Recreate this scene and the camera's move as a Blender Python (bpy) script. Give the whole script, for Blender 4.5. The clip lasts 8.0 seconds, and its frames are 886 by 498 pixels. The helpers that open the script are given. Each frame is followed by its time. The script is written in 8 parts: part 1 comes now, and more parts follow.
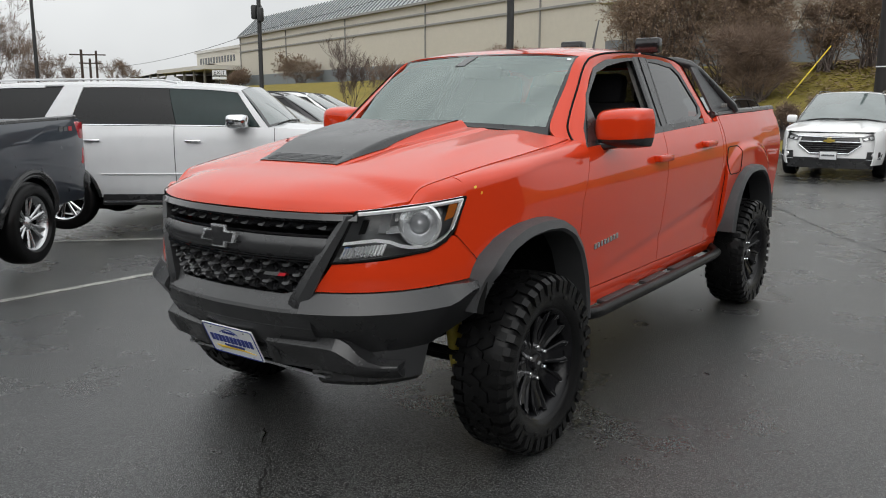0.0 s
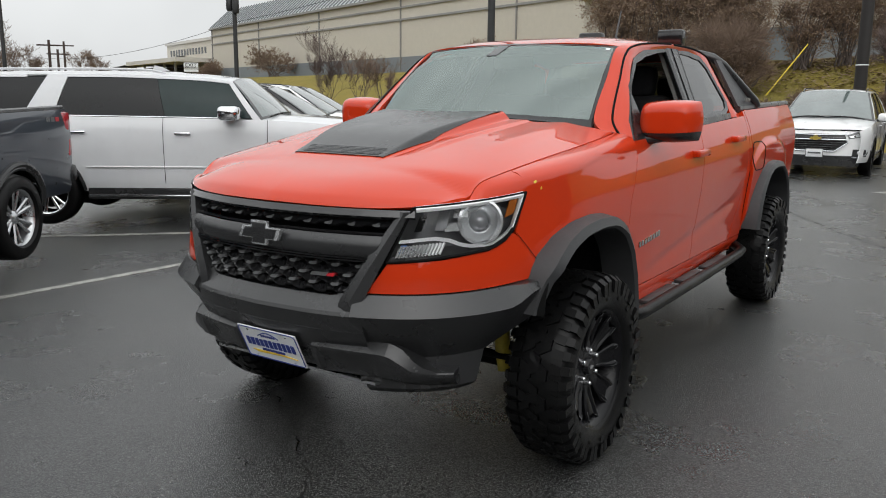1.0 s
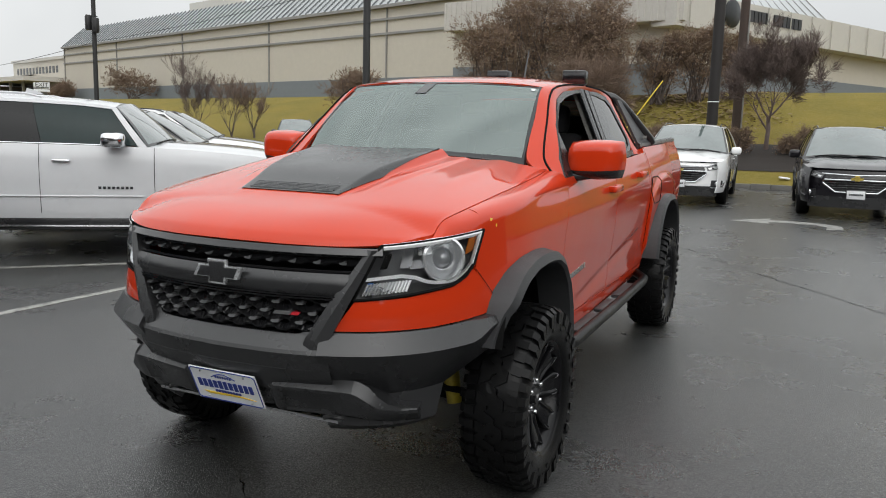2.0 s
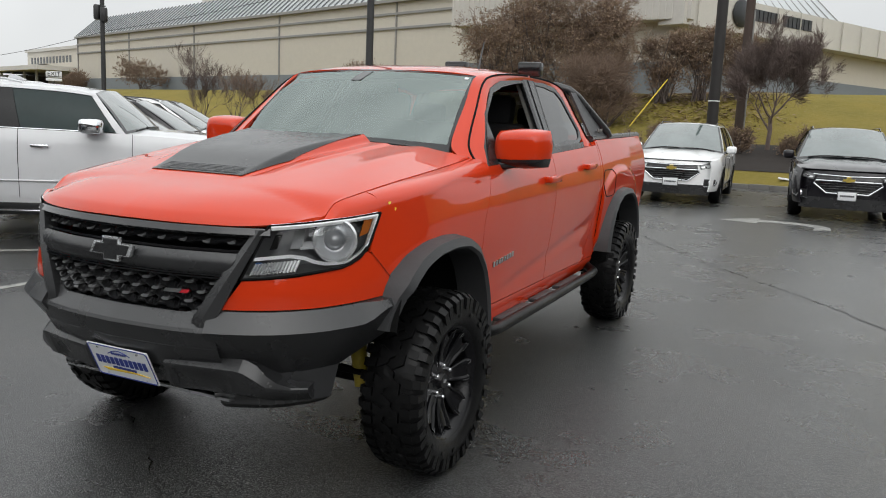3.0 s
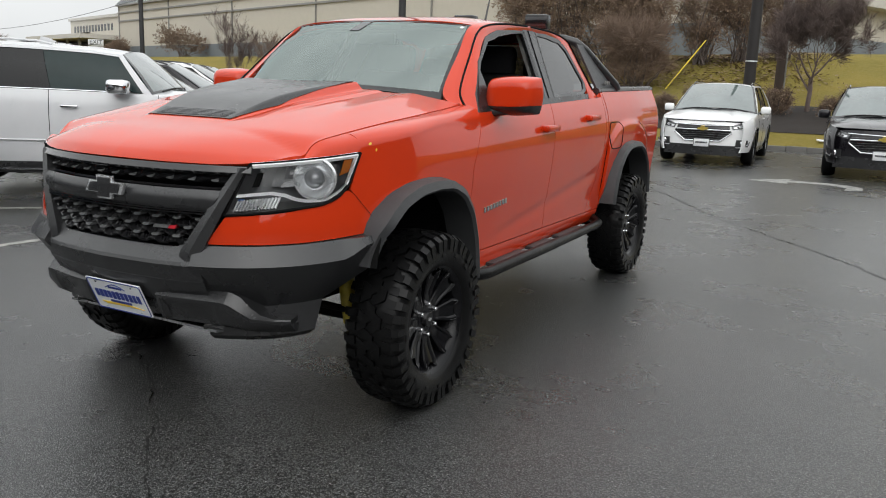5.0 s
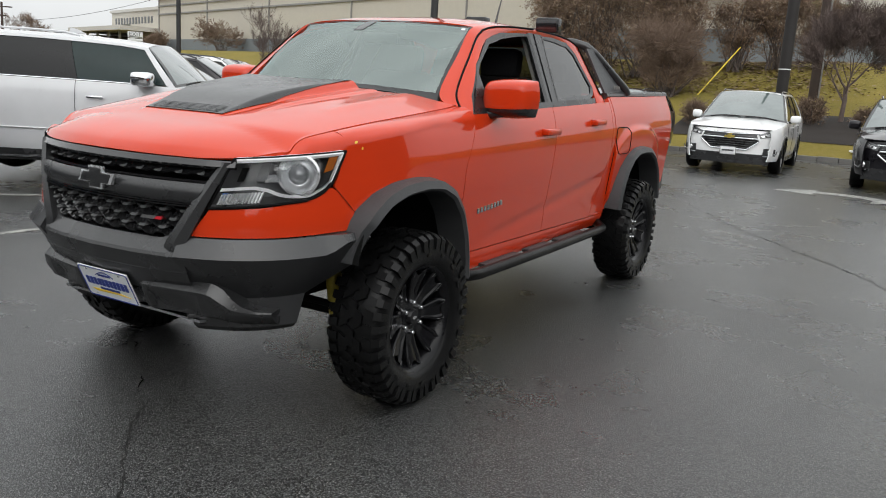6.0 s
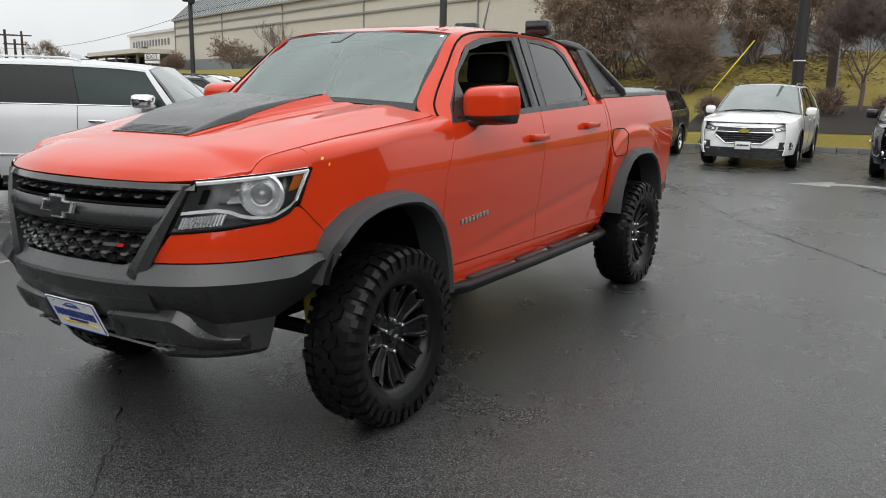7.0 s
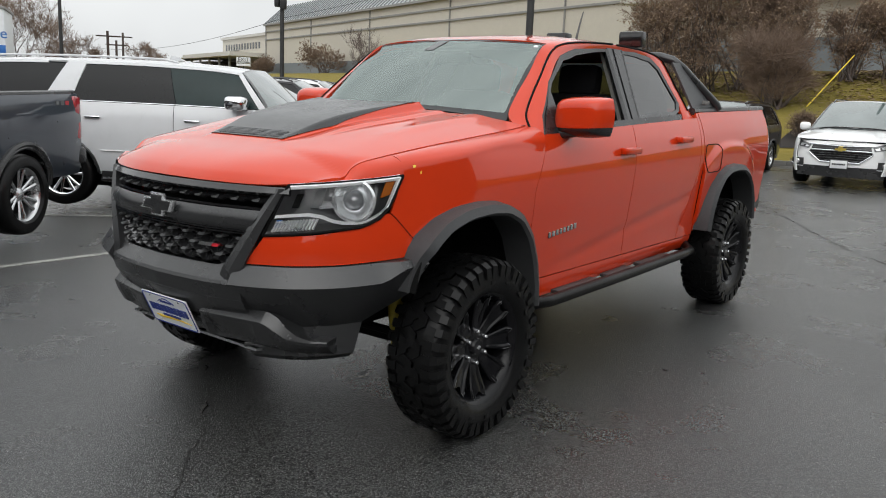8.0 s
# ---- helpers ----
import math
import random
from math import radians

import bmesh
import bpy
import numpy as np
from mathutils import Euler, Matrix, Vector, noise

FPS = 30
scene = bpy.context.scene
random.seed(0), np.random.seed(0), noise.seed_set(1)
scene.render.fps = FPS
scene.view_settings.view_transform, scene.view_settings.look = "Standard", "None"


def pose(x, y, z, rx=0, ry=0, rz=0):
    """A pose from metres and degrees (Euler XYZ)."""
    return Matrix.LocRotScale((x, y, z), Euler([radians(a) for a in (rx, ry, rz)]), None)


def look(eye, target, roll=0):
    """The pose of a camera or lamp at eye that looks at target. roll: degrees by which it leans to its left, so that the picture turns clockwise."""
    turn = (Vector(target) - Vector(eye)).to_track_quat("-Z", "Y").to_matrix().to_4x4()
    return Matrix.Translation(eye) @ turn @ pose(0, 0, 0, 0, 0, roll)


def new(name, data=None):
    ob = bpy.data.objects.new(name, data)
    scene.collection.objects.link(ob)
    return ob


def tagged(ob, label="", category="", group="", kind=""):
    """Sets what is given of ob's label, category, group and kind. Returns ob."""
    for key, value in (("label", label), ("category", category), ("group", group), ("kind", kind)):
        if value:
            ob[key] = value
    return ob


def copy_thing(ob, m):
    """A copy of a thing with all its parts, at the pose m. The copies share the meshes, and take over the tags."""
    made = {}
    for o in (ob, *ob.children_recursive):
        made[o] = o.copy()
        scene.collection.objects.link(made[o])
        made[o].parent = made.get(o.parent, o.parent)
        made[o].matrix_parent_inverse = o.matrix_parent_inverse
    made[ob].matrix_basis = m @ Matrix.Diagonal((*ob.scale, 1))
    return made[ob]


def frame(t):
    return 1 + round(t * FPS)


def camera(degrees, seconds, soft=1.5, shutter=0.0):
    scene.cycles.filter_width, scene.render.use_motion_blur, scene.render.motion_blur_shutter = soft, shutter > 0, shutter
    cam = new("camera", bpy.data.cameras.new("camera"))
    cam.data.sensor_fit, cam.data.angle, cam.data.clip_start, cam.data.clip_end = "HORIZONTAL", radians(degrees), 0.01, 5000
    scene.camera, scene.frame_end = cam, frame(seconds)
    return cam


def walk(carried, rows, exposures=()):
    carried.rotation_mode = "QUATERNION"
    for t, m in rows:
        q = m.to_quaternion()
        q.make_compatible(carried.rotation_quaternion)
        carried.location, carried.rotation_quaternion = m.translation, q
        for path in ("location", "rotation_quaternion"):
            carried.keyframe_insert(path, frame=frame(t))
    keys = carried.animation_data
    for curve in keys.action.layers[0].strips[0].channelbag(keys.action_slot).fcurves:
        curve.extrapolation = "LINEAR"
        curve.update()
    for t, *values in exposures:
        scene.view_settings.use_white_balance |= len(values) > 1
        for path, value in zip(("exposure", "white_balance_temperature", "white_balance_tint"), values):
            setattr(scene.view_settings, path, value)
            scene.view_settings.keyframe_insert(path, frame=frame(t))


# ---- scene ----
cam = camera(57.5, 8.0, soft=1.0)
PATH = [
    (0, (2.553, -2.94, 1.5), (1.39, -1.353, 1.141), 0.0),
    (0.5, (2.387, -2.867, 1.506), (1.236, -1.272, 1.144), -0.4),
    (1, (2.185, -2.968, 1.476), (1.081, -1.343, 1.106), 0.5),
    (1.5, (1.959, -3.135, 1.515), (1.045, -1.394, 1.149), 1.1),
    (2, (1.918, -3.182, 1.519), (1.09, -1.387, 1.218), 1.5),
    (2.2, (1.943, -3.161, 1.509), (1.127, -1.358, 1.22), 1.8),
    (3.3, (2.432, -2.972, 1.477), (1.566, -1.198, 1.157), 2.4),
    (3.5, (2.463, -2.954, 1.464), (1.585, -1.187, 1.143), 1.9),
    (4, (2.475, -2.981, 1.434), (1.593, -1.216, 1.105), 2.1),
    (4.5, (2.526, -3.023, 1.391), (1.6, -1.299, 0.976), 2.0),
    (5, (2.585, -3.019, 1.407), (1.658, -1.292, 1.012), 2.1),
    (5.2, (2.627, -3.023, 1.415), (1.703, -1.294, 1.02), 2.2),
    (6.3, (2.809, -2.868, 1.428), (1.788, -1.197, 1.026), 3.3),
    (6.5, (2.837, -2.797, 1.443), (1.81, -1.129, 1.041), 1.8),
    (7, (2.867, -2.744, 1.435), (1.825, -1.081, 1.052), 0.9),
    (7.5, (2.831, -2.757, 1.434), (1.694, -1.154, 1.063), 1.4),
    (8, (2.807, -2.747, 1.442), (1.61, -1.188, 1.072), 2.3),
]
walk(cam, [(t, look(eye, target, roll)) for t, eye, target, roll in PATH],
     exposures=[(0, -0.02), (2, 0.03), (3.5, 0.04), (5, 0.14), (6.5, 0.15), (8, 0.08)])

# ---- world and light ----
ZENITH = 2.2
world = bpy.data.worlds.new("overcast_sky")
scene.world = world
world.use_nodes = True
wn, wl = world.node_tree.nodes, world.node_tree.links
wn.clear()
w_out, w_bg = wn.new("ShaderNodeOutputWorld"), wn.new("ShaderNodeBackground")
w_sky, w_hsv, w_mix = wn.new("ShaderNodeTexSky"), wn.new("ShaderNodeHueSaturation"), wn.new("ShaderNodeMix")
w_sky.sky_type, w_sky.sun_disc = "NISHITA", False
w_sky.sun_elevation, w_sky.sun_rotation = radians(38), radians(150)
w_sky.air_density, w_sky.dust_density, w_sky.ozone_density = 1.0, 6.0, 1.0
w_hsv.inputs["Saturation"].default_value = 0.12
w_bg.inputs["Strength"].default_value = 0.105
w_mix.data_type, w_mix.blend_type = "RGBA", "MIX"
w_mix.inputs["Factor"].default_value = 0.85
w_cloud, w_map, w_ramp = wn.new("ShaderNodeTexNoise"), wn.new("ShaderNodeTexCoord"), wn.new("ShaderNodeValToRGB")
w_cloud.inputs["Scale"].default_value, w_cloud.inputs["Detail"].default_value = 2.2, 4.0
w_ramp.color_ramp.elements[0].position, w_ramp.color_ramp.elements[0].color = 0.3, (5.8, 6.0, 6.1, 1)
w_ramp.color_ramp.elements[1].position, w_ramp.color_ramp.elements[1].color = 0.75, (8.9, 9.1, 9.15, 1)
wl.new(w_map.outputs["Generated"], w_cloud.inputs["Vector"])
wl.new(w_cloud.outputs["Fac"], w_ramp.inputs["Fac"])
wl.new(w_sky.outputs[0], w_hsv.inputs["Color"])
wl.new(w_hsv.outputs[0], w_mix.inputs[6])
wl.new(w_ramp.outputs[0], w_mix.inputs[7])
w_sep, w_h, w_grow = wn.new("ShaderNodeSeparateXYZ"), wn.new("ShaderNodeMapRange"), wn.new("ShaderNodeMix")
wl.new(w_map.outputs["Generated"], w_sep.inputs[0])
wl.new(w_sep.outputs["Z"], w_h.inputs["Value"])
w_h.inputs["From Min"].default_value, w_h.inputs["From Max"].default_value = 0.0, 1.0
w_h.inputs["To Min"].default_value, w_h.inputs["To Max"].default_value = 1.0, ZENITH  # an overcast sky is brightest overhead
w_grow.data_type, w_grow.blend_type = "RGBA", "MULTIPLY"
w_grow.inputs["Factor"].default_value = 1.0
wl.new(w_mix.outputs[2], w_grow.inputs[6])
wl.new(w_h.outputs[0], w_grow.inputs[7])
wl.new(w_grow.outputs[2], w_bg.inputs[0])
wl.new(w_bg.outputs[0], w_out.inputs[0])

sun = new("sun", bpy.data.lights.new("sun", "SUN"))
sun.data.energy, sun.data.angle, sun.data.color = 0.5, radians(70), (1.0, 0.98, 0.95)
sun.matrix_world = look((8, -12, 14), (0, 0, 0))

# ---- materials ----


class Mat:
    """A node material under construction: a Principled shader with texture helpers."""

    def __init__(self, name):
        self.m = bpy.data.materials.new(name)
        self.m.use_nodes = True
        self.n, self.l = self.m.node_tree.nodes, self.m.node_tree.links
        self.b = self.n["Principled BSDF"]
        self.co = self.n.new("ShaderNodeTexCoord")

    def set(self, **kw):
        for key, value in kw.items():
            self.b.inputs[key.replace("_", " ")].default_value = value
        return self

    def noise(self, scale, detail=4.0, rough=0.6, space="Object", stretch=(1, 1, 1)):
        mp, t = self.n.new("ShaderNodeMapping"), self.n.new("ShaderNodeTexNoise")
        mp.inputs["Scale"].default_value = stretch
        t.inputs["Scale"].default_value, t.inputs["Detail"].default_value, t.inputs["Roughness"].default_value = scale, detail, rough
        self.l.new(self.co.outputs[space], mp.inputs["Vector"])
        self.l.new(mp.outputs[0], t.inputs["Vector"])
        return t.outputs["Fac"]

    def voronoi(self, scale, space="Object", feature="F1"):
        t = self.n.new("ShaderNodeTexVoronoi")
        t.feature = feature
        t.inputs["Scale"].default_value = scale
        self.l.new(self.co.outputs[space], t.inputs["Vector"])
        return t.outputs["Distance"]

    def ramp(self, fac, *stops):
        r = self.n.new("ShaderNodeValToRGB")
        e = r.color_ramp.elements
        while len(e) < len(stops):
            e.new(0.5)
        for k, (p, c) in zip(e, stops):
            k.position, k.color = p, (c, c, c, 1) if isinstance(c, (int, float)) else (*c, 1)
        self.l.new(fac, r.inputs[0])
        return r.outputs[0]

    def mix(self, fac, a, b, blend="MIX"):
        m = self.n.new("ShaderNodeMix")
        m.data_type, m.blend_type = "RGBA", blend
        for socket, v in ((m.inputs[0], fac), (m.inputs[6], a), (m.inputs[7], b)):
            if isinstance(v, bpy.types.NodeSocket):
                self.l.new(v, socket)
            elif isinstance(v, (int, float)):
                socket.default_value = v if socket.type == "VALUE" else (v, v, v, 1)
            else:
                socket.default_value = (*v, 1)
        return m.outputs[2]

    def link(self, out, name):
        self.l.new(out, self.b.inputs[name])
        return self

    def bump(self, height, strength=0.3, distance=0.01, into="Normal"):
        k = self.n.new("ShaderNodeBump")
        k.inputs["Strength"].default_value, k.inputs["Distance"].default_value = strength, distance
        self.l.new(height, k.inputs["Height"])
        self.l.new(k.outputs[0], self.b.inputs[into])
        return self


def plain(name, color, rough=0.5, metal=0.0, var=0.12, grain=40.0, bump=0.0, bump_scale=300.0, rough_var=0.1, **kw):
    """A material with two scales of colour change, roughness wear and, if asked, fine relief."""
    k = Mat(name)
    k.set(Roughness=rough, Metallic=metal, **kw)
    big, fine = k.noise(2.3, 5.0), k.noise(grain, 6.0)
    lo, hi = [c * (1 - var) for c in color], [min(1.0, c * (1 + var)) for c in color]
    f = k.mix(0.5, k.ramp(big, (0.3, 0.0), (0.7, 1.0)), k.ramp(fine, (0.3, 0.0), (0.7, 1.0)))
    k.link(k.mix(f, lo, hi), "Base Color")
    k.link(k.ramp(big, (0.3, max(0.0, rough - rough_var)), (0.7, min(1.0, rough + rough_var))), "Roughness")
    if bump:
        k.bump(k.noise(bump_scale, 3.0), bump, 0.002)
    return k.m


def paint(name, color, rough=0.32, metal=0.0, coat=1.0, ior=1.5, spec=0.15):
    """Car paint: a coloured coat under clear lacquer, with a faint road film and rain beads."""
    k = Mat(name)
    k.set(Metallic=metal, Coat_Weight=coat, Coat_Roughness=0.03, Coat_IOR=ior, Specular_IOR_Level=spec)
    film = k.noise(3.0, 6.0)
    lo = [c * 0.95 for c in color]
    k.link(k.mix(k.ramp(film, (0.35, 0.0), (0.7, 1.0)), lo, color), "Base Color")
    k.link(k.ramp(film, (0.3, rough - 0.04), (0.75, rough + 0.06)), "Roughness")
    k.link(k.ramp(k.noise(7.0, 5.0), (0.45, 0.012), (0.8, 0.05)), "Coat Roughness")
    beads = k.ramp(k.voronoi(95.0), (0.0, 1.0), (0.22, 0.0))
    where = k.ramp(k.noise(9.0, 3.0), (0.52, 0.0), (0.66, 1.0))
    k.bump(k.mix(1.0, beads, where, "MULTIPLY"), 0.05, 0.0012, "Coat Normal")
    return k.m


def glass(name, tint, gloss=1.0, ior=1.5):
    """A thin pane: tinted see-through with a mirror-like surface that grows towards grazing view."""
    m = bpy.data.materials.new(name)
    m.use_nodes = True
    n, l = m.node_tree.nodes, m.node_tree.links
    n.clear()
    out, mix = n.new("ShaderNodeOutputMaterial"), n.new("ShaderNodeMixShader")
    tr, gl, fr = n.new("ShaderNodeBsdfTransparent"), n.new("ShaderNodeBsdfGlossy"), n.new("ShaderNodeFresnel")
    tr.inputs[0].default_value = (*tint, 1)
    gl.inputs["Roughness"].default_value = 0.015
    gl.inputs[0].default_value = (*gloss, 1) if isinstance(gloss, tuple) else (gloss, gloss, gloss, 1)
    fr.inputs["IOR"].default_value = ior
    l.new(fr.outputs[0], mix.inputs[0])
    l.new(tr.outputs[0], mix.inputs[1])
    l.new(gl.outputs[0], mix.inputs[2])
    l.new(mix.outputs[0], out.inputs[0])
    return m


def emitter(name, color, strength):
    k = Mat(name)
    k.set(Base_Color=(*color, 1), Emission_Color=(*color, 1), Emission_Strength=strength)
    return k.m


M_ORANGE = paint("orange_red_paint", (0.56, 0.035, 0.0050), 0.42, coat=1.0, ior=1.45, spec=0.06)
M_WHITE = paint("white_car_paint", (0.88, 0.885, 0.885), 0.3)
M_SILVERWHITE = paint("pearl_white_paint", (0.63, 0.64, 0.655), 0.3)
M_DARKBLUE = paint("dark_slate_blue_paint", (0.043, 0.051, 0.066), 0.3, 0.3)
M_BLACKPAINT = paint("black_car_paint", (0.010, 0.009, 0.012), 0.3, 0.2, ior=1.36)
M_GREYPAINT = paint("dark_grey_car_paint", (0.05, 0.055, 0.06), 0.3, 0.4)
M_REDCAR = paint("dark_red_car_paint", (0.22, 0.02, 0.02), 0.3)
M_PLASTIC = plain("grained_black_plastic", (0.022, 0.0224, 0.0235), 0.27, 0, 0.15, 60, 0.22, 700, 0.07, Specular_IOR_Level=0.68)
M_FLARE = plain("weathered_grey_plastic", (0.042, 0.043, 0.045), 0.46, 0, 0.15, 60, 0.3, 700, 0.08, Specular_IOR_Level=0.4)
M_GLOSSBLACK = plain("gloss_black_trim", (0.010, 0.010, 0.011), 0.14, 0, 0.1, 30, Coat_Weight=0.6)
M_SATIN = plain("satin_black_decal", (0.012, 0.0125, 0.0135), 0.25, 0, 0.1, 20, 0.04, 300, Specular_IOR_Level=0.55)
M_RUBBER = plain("wet_black_rubber", (0.004, 0.004, 0.0042), 0.46, 0, 0.25, 70, 0.4, 500, 0.10, Specular_IOR_Level=0.13, Coat_Weight=0.20, Coat_Roughness=0.14)
M_RIMBLACK = plain("gloss_black_alloy", (0.005, 0.005, 0.006), 0.26, 0, 0.1, 30, rough_var=0.05, Specular_IOR_Level=0.22, Coat_Weight=0.08)
M_CHROME = plain("chrome", (0.72, 0.73, 0.75), 0.09, 1.0, 0.05, 30, rough_var=0.05)
M_ALLOY = plain("machined_alloy", (0.55, 0.56, 0.57), 0.28, 1.0, 0.08, 60)
M_VOID = plain("dark_underbody", (0.006, 0.006, 0.006), 0.8, 0, 0.3, 20, 0.4, 90, Specular_IOR_Level=0.1)
M_INTERIOR = plain("dark_cabin_cloth", (0.018, 0.018, 0.020), 0.85, 0, 0.2, 60, 0.3, 400, Specular_IOR_Level=0.2)
M_GREYTRIM = plain("grey_cabin_trim", (0.16, 0.155, 0.145), 0.7, 0, 0.15, 40, 0.05, 300)
M_PLATEWHITE = plain("white_plate", (0.72, 0.73, 0.74), 0.4, 0, 0.05, 30)
M_BLUEINK = plain("blue_lettering", (0.015, 0.035, 0.22), 0.4, 0, 0.1, 30)
M_YELLOWINK = plain("yellow_lettering", (0.75, 0.52, 0.04), 0.4, 0, 0.1, 30)
M_SHOCK = plain("yellow_shock_absorber", (0.42, 0.33, 0.03), 0.45, 0, 0.3, 50)
M_REDINK = plain("red_badge", (0.45, 0.02, 0.03), 0.3, 0, 0.1, 30)
M_AMBER = plain("amber_reflector", (0.55, 0.16, 0.02), 0.18, 0, 0.1, 60, Coat_Weight=0.8)
M_REDLENS = plain("red_tail_lens", (0.35, 0.012, 0.02), 0.15, 0, 0.1, 60, Coat_Weight=0.8)
M_LAMPSHELL = plain("silver_reflector", (0.78, 0.79, 0.80), 0.22, 0.75, 0.08, 30)
# the sky's sheen on the grille webs is put into this lighter grey
M_WEB = plain("wet_grey_grille_web", (0.13, 0.131, 0.135), 0.28, 0.25, 0.12, 40, rough_var=0.06)
M_GUIDE = plain("milky_light_guide", (0.95, 0.955, 0.96), 0.15, 0, 0.04, 30)
M_LAMPGREY = plain("grey_lamp_body", (0.14, 0.143, 0.147), 0.28, 0.5, 0.2, 30)
M_BOWTIE = plain("gold_emblem", (0.60, 0.45, 0.10), 0.3, 0.6, 0.1, 40)
M_GLASS = glass("windscreen_glass", (0.74, 0.84, 0.80), (0.74, 0.84, 0.81), 3.0)
M_CLEARGLASS = glass("clear_side_glass", (0.72, 0.80, 0.77), 1.0, 1.5)
M_SIDEGLASS = glass("tinted_side_glass", (0.10, 0.11, 0.11), 1.0, 1.7)
M_LENS = glass("clear_lamp_lens", (0.98, 0.985, 0.99), 0.9, 1.4)
M_DARKGLASS = plain("dark_privacy_glass", (0.006, 0.007, 0.008), 0.05, 0, 0.1, 3, rough_var=0.02, Specular_IOR_Level=0.25)
M_SCREENGLASS = plain("grey_green_screen_glass", (0.09, 0.115, 0.112), 0.05, 0, 0.2, 3, rough_var=0.02, Coat_Weight=1.0, Coat_IOR=1.75)
M_TEALGLASS = plain("teal_front_glass", (0.018, 0.032, 0.032), 0.05, 0, 0.2, 3, rough_var=0.02, Specular_IOR_Level=0.2)
M_CREAM = plain("cream_fibre_cement", (0.50, 0.465, 0.40), 0.75, 0, 0.07, 12, 0.15, 60)
M_PLINTH = plain("blue_grey_plinth", (0.17, 0.19, 0.205), 0.8, 0, 0.12, 12, 0.2, 60)
M_ROOFMETAL = plain("grey_standing_seam_metal", (0.42, 0.44, 0.445), 0.45, 0.3, 0.1, 8)
M_SEAM = plain("dark_roof_seam", (0.17, 0.18, 0.185), 0.5, 0.3, 0.1, 8)
M_PROJECTOR = plain("grey_projector_glass", (0.30, 0.31, 0.32), 0.08, 0.3, 0.1, 30, rough_var=0.03, Coat_Weight=1.0)
M_TRIMGREY = plain("grey_moulding", (0.24, 0.235, 0.225), 0.7, 0, 0.1, 20)
M_FASCIA = plain("pale_ribbed_metal", (0.50, 0.48, 0.44), 0.55, 0.0, 0.07, 12)
M_BROWNPOLE = plain("brown_steel_pole", (0.012, 0.009, 0.008), 0.6, 0, 0.25, 30, 0.2, 90)
M_BLACKPOLE = plain("dark_bronze_pole", (0.022, 0.022, 0.022), 0.5, 0, 0.2, 30)
M_WOODPOLE = plain("weathered_wood_pole", (0.055, 0.038, 0.031), 0.85, 0, 0.3, 30, 0.5, 70)
M_BARK = plain("grey_brown_bark", (0.10, 0.080, 0.070), 0.9, 0, 0.3, 30, 0.5, 90)
M_TWIG = plain("bare_red_brown_twigs", (0.175, 0.122, 0.090), 0.9, 0, 0.3, 10)
M_DARKTWIG = plain("dark_wet_twigs", (0.115, 0.085, 0.075), 0.9, 0, 0.3, 10)
M_DRYLEAF = plain("dry_brown_leaves", (0.22, 0.152, 0.100), 0.85, 0, 0.35, 9)
M_MULCH = plain("dark_mulch", (0.022, 0.017, 0.014), 0.95, 0, 0.5, 30, 0.8, 25)
M_YELLOWGUARD = plain("yellow_plastic_guy_guard", (0.62, 0.47, 0.03), 0.5, 0, 0.1, 30)
M_CABLE = plain("black_cable", (0.02, 0.02, 0.02), 0.6)
M_CONCRETE = plain("wet_concrete_kerb", (0.13, 0.125, 0.115), 0.6, 0, 0.2, 20, 0.4, 40)
M_LETTER = plain("dark_sign_letters", (0.012, 0.014, 0.016), 0.4)
M_SIGNBLUE = plain("sign_blue", (0.02, 0.13, 0.42), 0.4)
M_SIGNWHITE = plain("sign_white", (0.66, 0.68, 0.70), 0.5)
M_WINDOWDARK = plain("dark_window_pane", (0.03, 0.033, 0.035), 0.12, 0, 0.2, 4)
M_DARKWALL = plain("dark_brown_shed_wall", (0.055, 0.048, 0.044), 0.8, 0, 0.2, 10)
M_PAPER = plain("white_paper", (0.75, 0.76, 0.77), 0.7)
M_GREENSIGN = emitter("green_lamp", (0.05, 0.6, 0.15), 1.0)


def asphalt():
    k = Mat("wet_asphalt")
    stones, fine, wide = k.voronoi(120.0), k.noise(170.0, 5.0, 0.75), k.noise(0.55, 5.0, 0.55)
    damp = k.noise(1.7, 6.0, 0.6)
    base = k.mix(k.ramp(stones, (0.1, 0.0), (0.6, 1.0)), (0.108, 0.112, 0.114), (0.005, 0.005, 0.005))
    flecks = k.ramp(k.noise(95.0, 2.0), (0.62, 0.0), (0.70, 1.0))
    base = k.mix(flecks, base, (0.24, 0.24, 0.235))
    base = k.mix(k.ramp(wide, (0.35, 0.0), (0.7, 1.0)), base, k.mix(1.0, base, (1.45, 1.42, 1.36), "MULTIPLY"))
    k.link(base, "Base Color")
    r = k.mix(0.5, k.ramp(wide, (0.3, 0.22), (0.7, 0.36)), k.ramp(damp, (0.3, 0.22), (0.72, 0.38)))
    k.link(r, "Roughness")
    h = k.mix(0.5, k.ramp(stones, (0.0, 1.0), (0.55, 0.0)), fine)
    k.bump(h, 0.9, 0.006)
    k.link(k.ramp(damp, (0.3, 0.75), (0.7, 0.5)), "Coat Weight")
    k.link(k.ramp(wide, (0.3, 0.15), (0.7, 0.23)), "Coat Roughness")
    film = k.n.new("ShaderNodeBump")
    film.inputs["Strength"].default_value, film.inputs["Distance"].default_value = 0.55, 0.004
    k.l.new(h, film.inputs["Height"])
    k.l.new(film.outputs[0], k.b.inputs["Coat Normal"])
    k.set(Specular_IOR_Level=0.5, Coat_IOR=1.33)
    return k.m


